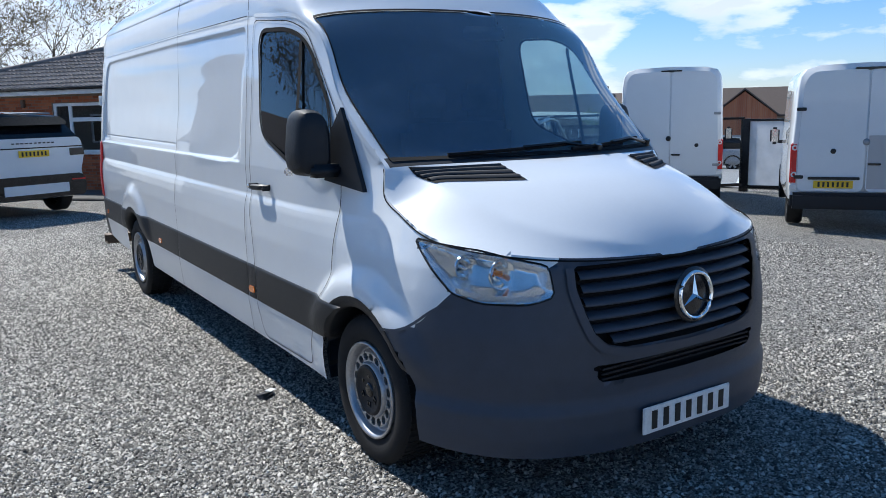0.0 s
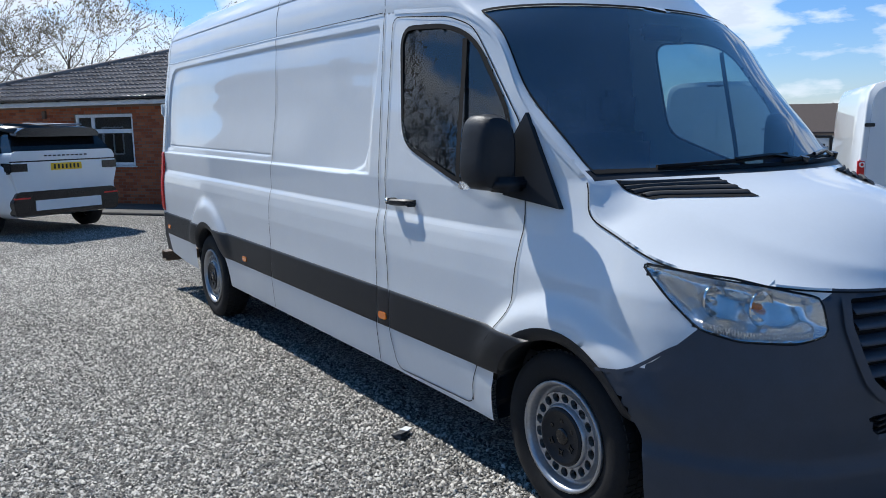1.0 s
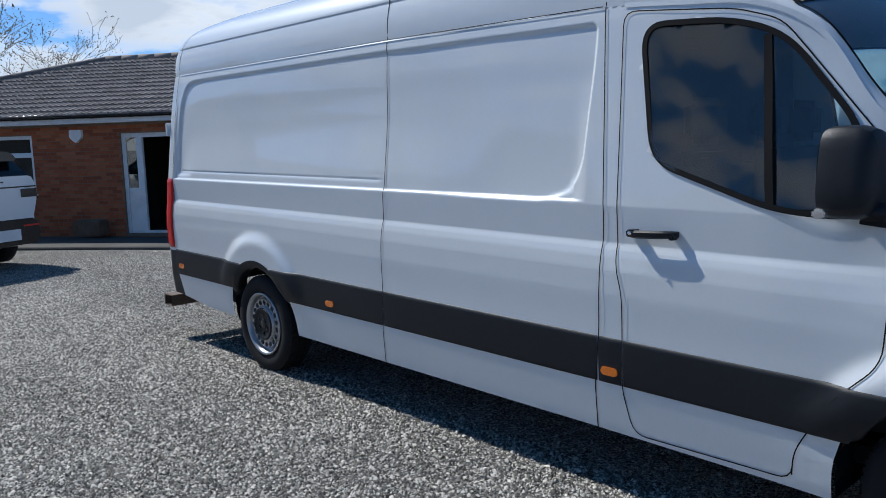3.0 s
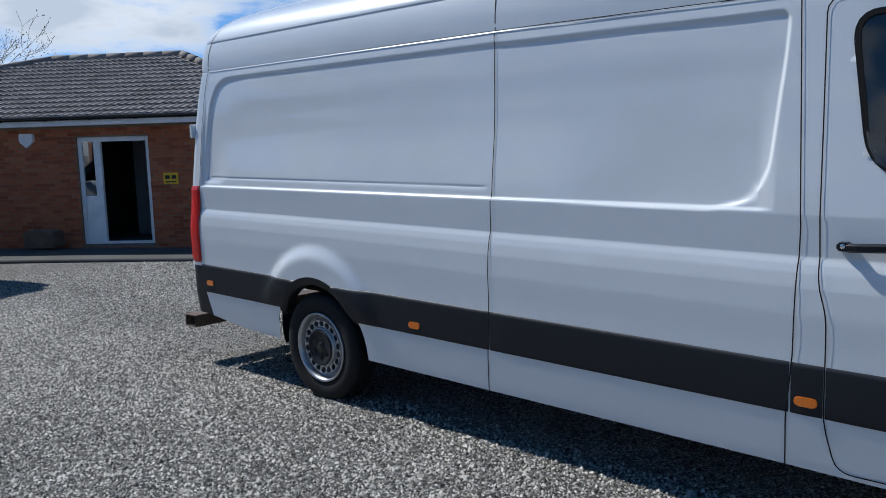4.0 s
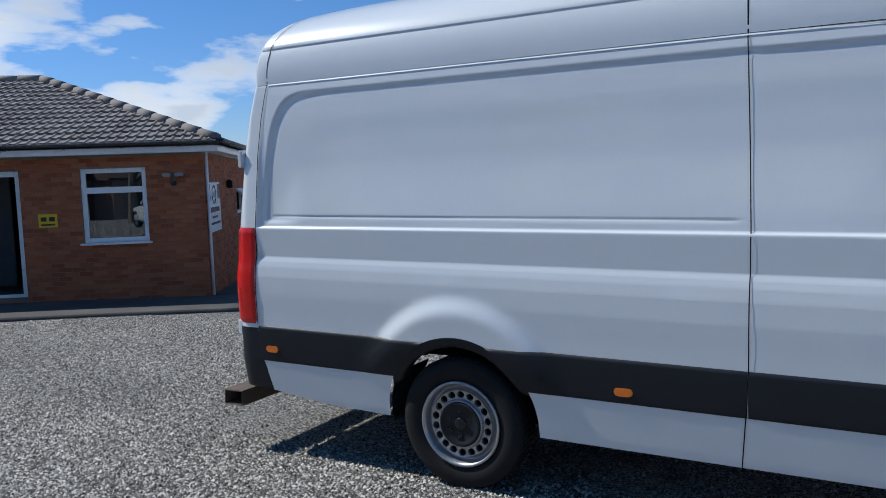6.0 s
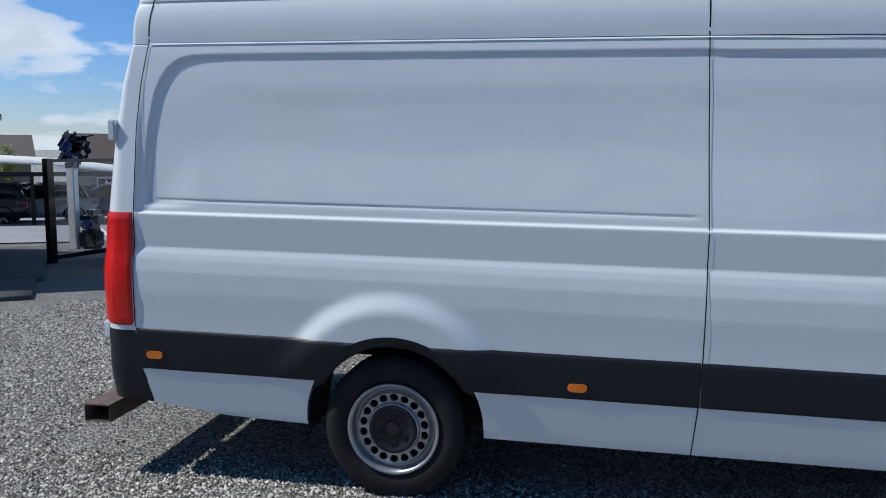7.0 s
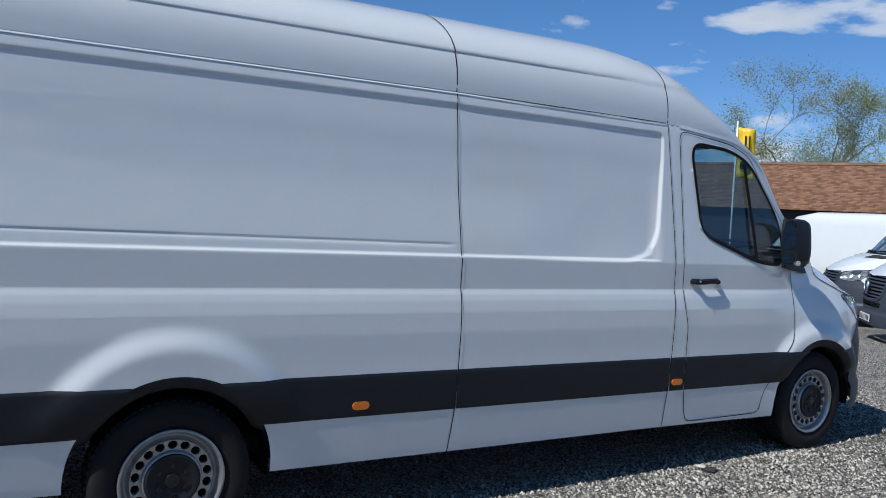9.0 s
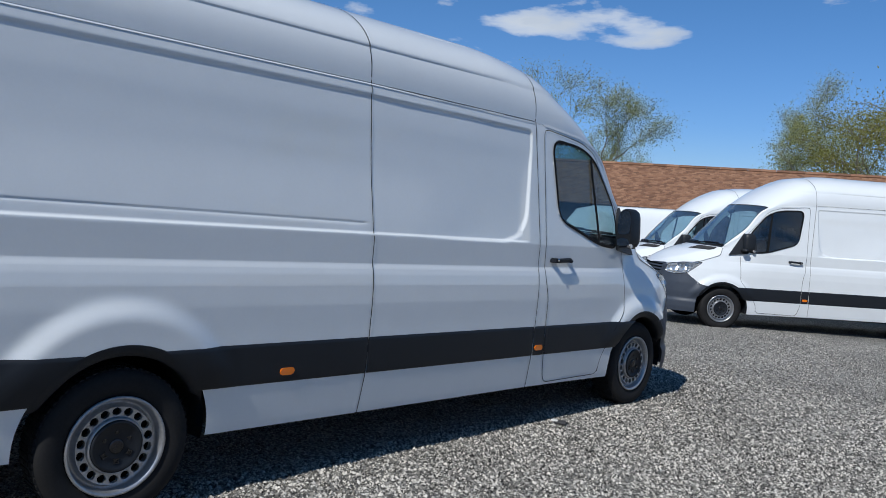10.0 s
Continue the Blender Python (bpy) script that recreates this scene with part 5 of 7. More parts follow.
# ---------------------------------------------------------------- the brick office building
def build_office():
    b = thing("office_building", HALL, "single-storey red brick office with a hipped grey tiled roof", "building")
    Z0, Z1 = -0.42, 2.18
    Q0, Q1, DEPTH, T = -21.0, -8.10, 6.8, 0.25
    door, win_b, win_a = (-12.53, -11.05, -0.13, 1.96), (-10.09, -9.04, 0.73, 1.96), (-16.39, -14.6, 0.73, 1.97)
    holes = [win_a, door, win_b]
    # front wall with openings
    part("front_wall", pierced(Q0, Q1, Z0, Z1, T, holes), MORTAR, b, "red brick front wall")
    sw = (3.85, 5.05, 0.98, 1.52)
    part("side_wall", boxes((Q1 - T, Q1, T, sw[0], Z0 - 0.3, Z1), (Q1 - T, Q1, sw[0], sw[1], sw[3], Z1), (Q1 - T, Q1, sw[0], sw[1], Z0 - 0.3, sw[2]), (Q1 - T, Q1, sw[1], DEPTH, Z0 - 0.3, Z1)), MORTAR, b, "red brick side wall")
    part("rear_wall", boxes((Q0, Q1 - T, DEPTH - T, DEPTH, Z0 - 0.3, Z1), (Q0, Q0 + T, T, DEPTH - T, Z0, Z1)), MORTAR, b)
    # box behind the openings, its colour darkened in place of indoor shade
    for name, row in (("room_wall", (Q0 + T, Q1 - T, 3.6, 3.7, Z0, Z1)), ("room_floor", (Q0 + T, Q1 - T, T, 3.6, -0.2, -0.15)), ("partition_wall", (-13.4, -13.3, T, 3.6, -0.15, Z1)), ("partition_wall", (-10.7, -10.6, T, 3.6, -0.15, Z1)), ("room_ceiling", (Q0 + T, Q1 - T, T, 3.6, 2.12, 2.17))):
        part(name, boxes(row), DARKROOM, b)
    # fascia, soffit, gutter
    o = 0.30
    part("fascia", boxes((Q0 - o, Q1 + o, -o, -o + 0.025, Z1, Z1 + 0.17), (Q1 + o - 0.025, Q1 + o, -o + 0.03, DEPTH + o, Z1, Z1 + 0.17), bevel=0.004), UPVC, b, "white fascia board")
    part("soffit", boxes((Q0 - o, Q1 + o - 0.03, -o + 0.027, 0.0, Z1 + 0.002, Z1 + 0.02), (Q1 + 0.002, Q1 + o - 0.03, 0.0, DEPTH + o, Z1 + 0.002, Z1 + 0.02)), UPVC, b)
    for pts in ([(Q0 - o, -o - 0.05, Z1 + 0.15), (Q1 + o + 0.05, -o - 0.05, Z1 + 0.15)], [(Q1 + o + 0.05, -o - 0.05, Z1 + 0.15), (Q1 + o + 0.05, DEPTH + o, Z1 + 0.14)]):
        bm = bmesh.new()
        tube(bm, pts, 0.055, 8)
        part("gutter", bm, GLOSSBLACK, b, "black plastic gutter", True)
    bm = bmesh.new()
    tube(bm, [(Q1 + o, DEPTH + 0.25, Z1 + 0.1), (Q1 + 0.1, DEPTH + 0.1, Z1 - 0.15), (Q1 + 0.06, DEPTH + 0.05, Z1 - 0.3), (Q1 + 0.06, DEPTH + 0.05, -0.7)], 0.04, 8)
    part("downpipe", bm, GLOSSBLACK, b, "", True)
    bm = bmesh.new()
    tube(bm, [(Q1 + 0.04, 0.10, Z1), (Q1 + 0.04, 0.10, -0.4)], 0.028, 6)
    part("conduit", bm, UPVC, b, "white pipe down the corner", True)
    for q in np.arange(Q0, Q1, 0.9):
        part("gutter_bracket", boxes((q - 0.012, q + 0.012, -o - 0.10, -o + 0.0, Z1 + 0.09, Z1 + 0.11)), GLOSSBLACK, b)
    # roof
    ez, rz, ry = Z1 + 0.17, 3.86, 3.55
    rl, rr = -15.0, -11.8
    A, B, C, D = (Q0 - o, -o, ez), (Q1 + o, -o, ez), (Q1 + o, DEPTH + o, ez), (Q0 - o, DEPTH + o, ez)
    R0, R1 = (rl, ry, rz), (rr, ry, rz)
    bm = bmesh.new()
    vs = [bm.verts.new(p) for p in (A, B, C, D, R0, R1)]
    for f in ((0, 1, 5, 4), (1, 2, 5), (2, 3, 4, 5), (3, 0, 4), (3, 2, 1, 0)):
        bm.faces.new([vs[i] for i in f])
    roof = part("roof", bm, BROWNTILE, b, "hipped roof of grey concrete tiles")
    slope = math.hypot(ry + o, rz - ez)
    up = Vector((0, ry + o, rz - ez)).normalized()
    lay_tiles(roof, A, (1, 0, 0), up, [(0, -0.06), (Q1 - Q0 + 2 * o, -0.06), (rr - Q0 + o, slope), (rl - Q0 + o, slope)], 0.30, 0.295, ROOFTILE, 280)
    half = DEPTH / 2 + o
    sl2 = math.hypot(Q1 + o - rr, rz - ez)
    up2 = Vector((rr - Q1 - o, 0, rz - ez)).normalized()
    lay_tiles(roof, B, (0, 1, 0), up2, [(0, -0.06), (DEPTH + 2 * o, -0.06), (ry + o, sl2)], 0.30, 0.295, ROOFTILE, 0)

    def ridge(p, q, name):
        p, q = Vector(p), Vector(q)
        n = max(2, int((q - p).length / 0.42))
        for i in range(n):
            a, c = p.lerp(q, i / n), p.lerp(q, (i + 1.06) / n)
            bm = bmesh.new()
            tube(bm, [a + Vector((0, 0, 0.03)), c + Vector((0, 0, 0.022))], [0.100, 0.094], 8)
            part(name, bm, ROOFTILE, roof, "", True)

    ridge(R0, R1, "ridge_tile")
    ridge(B, R1, "hip_tile")
    ridge(A, R0, "hip_tile")
    # door set: side light over a panel, glazed leaf
    d = new("entrance_door")
    d.parent = b
    x0, x1, z0, z1 = door
    y = 0.06
    part("door_frame", boxes((x0, x0 + 0.08, y, y + 0.08, z0, z1), (x1 - 0.09, x1, y, y + 0.08, z0, z1), (x0 + 0.08, x1 - 0.09, y, y + 0.08, z1 - 0.09, z1), (x0 + 0.08, x1 - 0.09, y, y + 0.08, z0, z0 + 0.05), (x0 + 0.32, x0 + 0.46, y, y + 0.078, z0 + 0.05, z1 - 0.09), bevel=0.006), UPVC, d, "white plastic door frame")
    part("side_panel", boxes((x0 + 0.08, x0 + 0.32, y + 0.02, y + 0.06, z0 + 0.05, 0.82), bevel=0.006), UPVC, d)
    part("side_pane", boxes((x0 + 0.08, x0 + 0.32, y + 0.03, y + 0.036, 0.82, z1 - 0.09)), GLASS_H, d)
    part("inner_step", boxes((x0 + 0.46, x1 - 0.09, y + 0.09, y + 0.8, z0 - 0.01, z0 + 0.03)), SHADED_CONCRETE, d)
    # office seen through the door
    shelf = new("bookshelf")
    shelf.parent = b
    part("shelf_frame", boxes((-11.75, -11.72, 2.6, 2.95, -0.15, 1.9), (-10.85, -10.82, 2.6, 2.95, -0.15, 1.9), *[(-11.72, -10.85, 2.6, 2.95, z, z + 0.025) for z in (0.05, 0.4, 0.75, 1.1, 1.45, 1.85)]), INK, shelf)
    rnd = random.Random(4)
    for z in (0.075, 0.425, 0.775, 1.125, 1.475):
        x = -11.7
        while x < -10.95:
            wd = rnd.uniform(0.04, 0.13)
            part("file_box", boxes((x, x + wd - 0.006, 2.64, 2.9, z, z + rnd.uniform(0.12, 0.28))), rnd.choice((LINER, GREYMETAL, MORTAR, SEAT, YELLOW)), shelf)
            x += wd
    part("partition", boxes((-12.4, -12.0, 2.0, 2.05, -0.15, 2.1), bevel=0.01), GREYMETAL, b)
    upvc_window(b, *win_b, top_light=1.60)
    upvc_window(b, win_a[0], win_a[1], win_a[2], win_a[3], bars_x=(-15.86,), top_light=1.56)
    # blue and grey sheets that paint the sky's reflection; bottles in the window
    part("blind", boxes((win_b[0] + 0.1, win_b[1] - 0.1, 0.30, 0.31, 1.60, 1.9)), BLUE, b)
    part("net_curtain", boxes((win_b[0] + 0.1, win_b[1] - 0.1, 0.34, 0.345, 0.75, 1.58)), GREYMETAL, b)
    for i in range(6):
        v, f = lathe([(0, 0.03), (0.14, 0.03), (0.17, 0.012), (0.22, 0.012), (0.22, 0.0001)], 12, "z")
        mesh_object("bottle", [(p[0] - 10.0 + i * 0.15, p[1] + 0.24, p[2] * rnd.uniform(0.8, 1.2) + 0.74) for p in v], f, rnd.choice((UPVC, LINER, GREYMETAL)), b)
    # small side window, open at the top
    sx = Q1 - 0.06
    part("side_window_frame", boxes((sx - 0.05, sx, sw[0], sw[0] + 0.07, sw[2], sw[3]), (sx - 0.05, sx, sw[1] - 0.07, sw[1], sw[2], sw[3]), (sx - 0.05, sx, sw[0], sw[1], sw[2], sw[2] + 0.07), (sx - 0.05, sx, sw[0], sw[1], sw[3] - 0.07, sw[3])), UPVC, b)
    bm = bmesh.new()
    box(bm, 0, 0.34, sw[0], sw[1], -0.02, 0.02, 0.004, Matrix.Translation((Q1 - 0.02, 0, 1.52)) @ Matrix.Rotation(radians(38), 4, "Y"))
    part("open_sash", bm, UPVC, b)
    fr = [(h[0] - Q0, h[1] - Q0, h[2], h[3]) for h in holes]
    brick_wall(bpy.data.objects["front_wall"], (Q0, 0, 0), (1, 0, 0), Q1 - Q0, Z0, Z1, fr, 290)
    brick_wall(bpy.data.objects["side_wall"], (Q1, 0, 0), (0, 1, 0), DEPTH, Z0 - 0.3, Z1, [(sw[0], sw[1], sw[2], sw[3])], 200, False)
    return b


def on_wall(name, label, category):
    return thing(name, HALL, label, category)


def build_office_things():
    a = on_wall("alarm_box", "white plastic alarm box fixed high on brickwork", "alarm")
    part("cover", prism(rounded([(-13.64, 2.06), (-13.36, 2.06), (-13.36, 1.90), (-13.50, 1.78), (-13.64, 1.90)], 0.03, 3), "y", -0.09, 0.0, 0.006), UPVC, a)
    s = on_wall("warning_sign", "small yellow warning sign on a brick wall", "sign")
    part("board", boxes((-10.79, -10.49, -0.012, -0.004, 1.02, 1.24), bevel=0.003), YELLOW, s)
    part("marks", boxes((-10.75, -10.66, -0.015, -0.0125, 1.12, 1.19), (-10.62, -10.53, -0.015, -0.0125, 1.12, 1.19), (-10.75, -10.53, -0.015, -0.0125, 1.05, 1.075)), INK, s)
    l = on_wall("wall_lantern", "dark metal twin lantern on a brick wall", "lamp")
    part("back_plate", boxes((-8.61, -8.55, -0.03, -0.004, 1.68, 1.86), bevel=0.006), RUST, l)
    for sd in (-1, 1):
        part("head", boxes((-8.58 + sd * 0.10 - 0.07, -8.58 + sd * 0.10 + 0.07, -0.14, -0.03, 1.79, 1.85), bevel=0.012), GREYMETAL, l)
    part("sensor", boxes((-8.62, -8.54, -0.08, -0.03, 1.64, 1.71), bevel=0.012), GLOSSBLACK, l)
    v_ = on_wall("flue_cover", "small brown flue cover on brickwork", "vent")
    part("cover", boxes((-17.36, -17.26, -0.09, -0.004, 1.88, 2.08), bevel=0.012), RUST, v_)
    p = on_wall("planter", "low dark stone planter against the brick wall", "planter")
    base = gz(*(HALL @ Vector((-13.1, -0.4, 0))).xy) + 0.05
    part("trough", boxes((-13.5, -12.85, -0.45, -0.12, base, base + 0.30), bevel=0.02), RUST, p)
    part("soil", boxes((-13.45, -12.90, -0.40, -0.17, base + 0.301, base + 0.32)), BARK, p)
    sg = on_wall("business_sign", "white and blue sign board on the side wall", "sign")
    X = -8.10 + 0.012
    part("board", boxes((X, X + 0.012, 0.10, 1.45, 0.80, 1.67), bevel=0.003), UPVC, sg)
    for y0, y1 in ((0.12, 0.40), (1.15, 1.43)):
        part("blue_swoosh", boxes((X + 0.012, X + 0.015, y0, y1, 1.36, 1.64)), BLUE, sg)
    v, f = lathe([(0.0, 0.17), (0.004, 0.17), (0.004, 0.13), (0.0, 0.13)], 28, "x")
    mesh_object("roundel", [(p[0] + X + 0.013, p[1] * 1.3 + 0.77, p[2] + 1.46) for p in v], f, BLUE, sg)
    part("roundel_centre", boxes((X + 0.012, X + 0.015, 0.68, 0.86, 1.41, 1.51), bevel=0.001), GREYMETAL, sg)
    rowsb = [(X + 0.012, X + 0.015, 0.25, 1.30, 1.15, 1.235), (X + 0.012, X + 0.015, 0.50, 1.05, 1.04, 1.08), (X + 0.012, X + 0.015, 0.22, 1.33, 0.93, 0.97)]
    for r in rowsb:
        part("text_bar", boxes(r), BLUE, sg)
    fl = on_wall("side_lantern", "small black lantern on the side wall", "lamp")
    part("body", boxes((-8.096, -7.98, 2.45, 2.55, 1.55, 1.72), bevel=0.02), GLOSSBLACK, fl)


build_office()
build_office_things()


# ---------------------------------------------------------------- cars
def shell(profile_rows, mat, name, parent, label=""):
    """A body lofted through cross-sections: rows of (y, half-outline of (x, z) from low centre to high centre)."""
    v, f = [], []
    n = len(profile_rows[0][1])
    m = 2 * n
    for y, half in profile_rows:
        ring = [(x, y, z) for x, z in half] + [(-x, y, z) for x, z in half[::-1]]
        v += ring
    for i in range(len(profile_rows) - 1):
        for j in range(m):
            k = (j + 1) % m
            f.append((i * m + j, i * m + k, (i + 1) * m + k, (i + 1) * m + j))
    f.append(tuple(range(m))[::-1])
    f.append(tuple((len(profile_rows) - 1) * m + j for j in range(m)))
    return mesh_object(name, v, f, mat, parent, label)


def car_wheel(parent, x, y, r, side):
    w = new("wheel")
    w.parent = parent
    w.matrix_basis = pose(side * x, y, r) @ (Matrix.Identity(4) if side > 0 else pose(0, 0, 0, 0, 0, 180))
    v, f = lathe([(-0.22, r * 0.7), (-0.23, r * 0.93), (-0.20, r), (-0.02, r), (0.0, r * 0.94), (-0.004, r * 0.74), (-0.03, r * 0.70)], 36)
    mesh_object("tyre", v, f, RUBBER, w)
    v, f = lathe([(-0.20, r * 0.70), (-0.01, r * 0.72), (-0.02, r * 0.66), (-0.08, r * 0.6), (-0.10, 0.0001)], 36)
    mesh_object("rim", v, f, SEAM, w)
    bm = bmesh.new()
    for i in range(5):
        t = 2 * math.pi * i / 5
        for d in (-0.13, 0.13):
            box(bm, -0.05, -0.02, -0.022, 0.022, 0.03, r * 0.68, 0.006, Matrix.Rotation(t + d, 4, "X"))
    part("spokes", bm, STEEL, w)


def build_suv(m, paint_mat, label, glass=DARKGLASS, plate=True, scale=1.0, dark_roof=False, smoked=False):
    """An upright estate car: rear at y = 0, nose at +y."""
    c = thing("car", m, label, "car")
    L, W, H = 4.75 * scale, 0.98 * scale, 1.78 * scale

    def half(y, low, w_low, w_belt, belt):
        return [(0.0, low), (w_low * 0.8, low), (w_low, low + 0.10), (w_low + 0.015, low + 0.32), (w_belt + 0.01, belt - 0.14), (w_belt, belt - 0.02), (w_belt - 0.05, belt), (0.0, belt + 0.012)]

    rows = []
    for y, low, wl, wb, belt in ((0.0, 0.42, 0.70, 0.70, 1.06), (0.05, 0.36, 0.86, 0.84, 1.10), (0.22, 0.30, 0.95, 0.93, 1.13), (0.8, 0.27, 0.975, 0.955, 1.14), (2.0, 0.27, 0.975, 0.955, 1.11), (3.2, 0.27, 0.975, 0.95, 1.07), (3.55, 0.27, 0.97, 0.94, 1.05), (4.3, 0.28, 0.93, 0.88, 0.96), (4.65, 0.32, 0.80, 0.74, 0.86), (4.75, 0.40, 0.62, 0.58, 0.78)):
        rows.append((y * scale, [(x * scale, z * scale) for x, z in half(y, low, wl, wb, belt)]))
    shell(rows, paint_mat, "body", c)

    def cabin(name, rws, mat, grow=0.0):
        out = []
        for y, w0, z0, w1, z1 in rws:
            out.append((y * scale, [(0, z0 * scale), ((w0 + grow) * scale, z0 * scale), ((w1 + grow + 0.02) * scale, (z1 - 0.10) * scale), ((w1 + grow) * scale, (z1 - 0.04) * scale), ((w1 - 0.10) * scale, z1 * scale), (0, (z1 + 0.015) * scale)]))
        return shell(out, mat, name, c)

    cabin("glasshouse", [(0.10, 0.86, 1.08, 0.74, 1.14), (0.42, 0.90, 1.10, 0.73, 1.60), (0.62, 0.91, 1.10, 0.73, 1.69), (1.6, 0.93, 1.10, 0.74, 1.74), (2.5, 0.92, 1.06, 0.72, 1.70), (3.45, 0.88, 1.04, 0.70, 1.09)], glass)
    rf = [(0.22, 0.70), (0.5, 0.74), (1.6, 0.76), (2.45, 0.74), (2.75, 0.70)]
    zs = [1.66, 1.70, 1.75, 1.715, 1.60]
    out = []
    for (y, w), z in zip(rf, zs):
        out.append((y * scale, [(0, (z - 0.02) * scale), ((w - 0.02) * scale, (z - 0.045) * scale), ((w + 0.012) * scale, (z - 0.03) * scale), ((w - 0.06) * scale, (z + 0.018) * scale), (0, (z + 0.04) * scale)]))
    shell(out, BLACKP if dark_roof else paint_mat, "roof", c)
    for sd in (-1, 1):
        for pts in ([(0.93, 0.30, 1.11), (0.76, 0.62, 1.66)], [(0.90, 3.35, 1.06), (0.72, 2.6, 1.66)], [(0.945, 1.75, 1.11), (0.755, 1.72, 1.68)]):
            bm = bmesh.new()
            tube(bm, [(sd * p[0] * scale, p[1] * scale, p[2] * scale) for p in pts], 0.045 * scale, 6)
            part("pillar", bm, BLACKP if smoked or pts[0][1] == 1.75 else paint_mat, c, "", True)
        car_wheel(c, 0.965 * scale, 0.92 * scale, 0.37 * scale, sd)
        car_wheel(c, 0.965 * scale, 3.82 * scale, 0.37 * scale, sd)
        # arches
        for yc in (0.92, 3.82):
            v, f = [], []
            ang = np.linspace(0, math.pi, 20)
            for t in ang:
                for r, x in ((0.46, 0.990), (0.385, 0.992), (0.385, 0.70)):
                    v.append((sd * x * scale, (yc + r * math.cos(t)) * scale, (0.36 + r * math.sin(t)) * scale))
            f = [(i * 3 + j, i * 3 + j + 1, i * 3 + j + 4, i * 3 + j + 3) for i in range(19) for j in range(2)]
            mesh_object("wheel_arch", v, f, GLOSSBLACK, c, "", True)
        if not smoked:
            part("tail_lamp", prism([(sd * x * scale, z * scale) for x, z in rounded([(0.50, 0.98), (0.93, 1.00), (0.94, 0.90), (0.86, 0.83), (0.54, 0.86)], 0.03, 3)], "y", 0.015 * scale, 0.22 * scale, 0.006), REDLENS, c, "red tail lamp")
        part("reflector", boxes((*sorted((sd * 0.62 * scale, sd * 0.88 * scale)), -0.034, 0.0, 0.60 * scale, 0.635 * scale), bevel=0.006), REDLENS, c)
        part("door_mirror", boxes((*sorted((sd * 0.95 * scale, sd * 1.12 * scale)), 2.95 * scale, 3.08 * scale, 1.08 * scale, 1.24 * scale), bevel=0.03), GLOSSBLACK, c)
        for y in (1.45, 2.45):
            part("door_handle", boxes((*sorted((sd * 0.965 * scale, sd * 1.0 * scale)), y * scale, (y + 0.2) * scale, 0.93 * scale, 0.96 * scale), bevel=0.008), paint_mat, c)
        part("exhaust", boxes((*sorted((sd * 0.48 * scale, sd * 0.70 * scale)), -0.03, 0.2, 0.42 * scale, 0.50 * scale), bevel=0.02), CHROME, c)
        bm = bmesh.new()
        tube(bm, [(sd * 0.66 * scale, 0.55 * scale, 1.75 * scale), (sd * 0.66 * scale, 2.4 * scale, 1.79 * scale)], 0.018, 6)
        part("roof_rail", bm, GREYMETAL, c, "", True)
    part("rear_spoiler", prism([(x * scale, z * scale) for x, z in rounded([(-0.70, 1.56), (0.70, 1.56), (0.68, 1.64), (0.56, 1.70), (-0.56, 1.70), (-0.68, 1.64)], 0.03, 3)], "y", 0.10 * scale, 0.62 * scale, 0.012), GLOSSBLACK, c, "black roof spoiler")
    part("lower_bumper", prism([(x * scale, z * scale) for x, z in rounded([(-0.86, 0.34), (0.86, 0.34), (0.90, 0.56), (0.82, 0.72), (-0.82, 0.72), (-0.90, 0.56)], 0.05, 3)], "y", -0.03, 0.18 * scale, 0.01), GLOSSBLACK, c, "gloss black lower bumper")
    part("bumper_insert", boxes((-0.58 * scale, 0.58 * scale, -0.05, 0.0, 0.39 * scale, 0.60 * scale), bevel=0.03), paint_mat, c)
    part("tailgate_trim", boxes((-0.93 * scale, 0.93 * scale, 0.005, 0.06, 1.00 * scale, 1.02 * scale), bevel=0.004), GLOSSBLACK, c)
    if smoked:
        part("tailgate", prism(rounded([(-0.80, 0.66), (0.80, 0.66), (0.89, 1.02), (0.86, 1.30), (0.80, 1.345), (-0.80, 1.345), (-0.86, 1.30), (-0.89, 1.02)], 0.04, 3), "y", -0.02, 0.34, 0.015), paint_mat, c, "white tailgate")
        bm = bmesh.new()
        ring = [[bm.verts.new((x, y, z)) for x, y, z in ((-w, y0, z0), (w, y0, z0), (w + 0.04, 0.95, z0), (-w - 0.04, 0.95, z0))] for w, y0, z0 in ((0.83, 0.0, 1.30), (0.80, 0.10, 1.42), (0.74, 0.26, 1.57), (0.68, 0.38, 1.65))]
        for a, b in zip(ring, ring[1:]):
            for k in range(4):
                bm.faces.new((a[k], a[(k + 1) % 4], b[(k + 1) % 4], b[k]))
        bm.faces.new(ring[0])
        bm.faces.new(ring[-1])
        part("rear_screen", bm, DARKGLASS, c, "black tinted rear screen")
        part("waist_line", boxes((-0.89, 0.89, -0.026, 0.0, 1.175, 1.195), bevel=0.003), GLOSSBLACK, c)
        for sd in (-1, 1):
            part("tail_lamp", boxes((*sorted((sd * 0.62, sd * 0.90)), -0.03, 0.25, 1.02, 1.165), bevel=0.012), GLOSSBLACK, c, "smoked tail lamp")
    if plate:
        p = new("number_plate")
        p.parent = c
        p.matrix_basis = pose(0, -0.035, 1.09) if smoked else pose(0, -0.012, 0.90 * scale)
        part("plate", boxes((-0.26, 0.26, -0.004, 0.004, -0.055, 0.055), bevel=0.003), YELLOW, p)
        bars(p, "plate_mark", INK, -0.23, 0.23, 0, 0.07, 7, pose(0, -0.005, 0))
        part("lettering", boxes(*[(-0.36 + i * 0.075, -0.36 + i * 0.075 + 0.045, -0.006, 0.0, 0.165, 0.185) for i in range(10)]), INK, p)
    return c


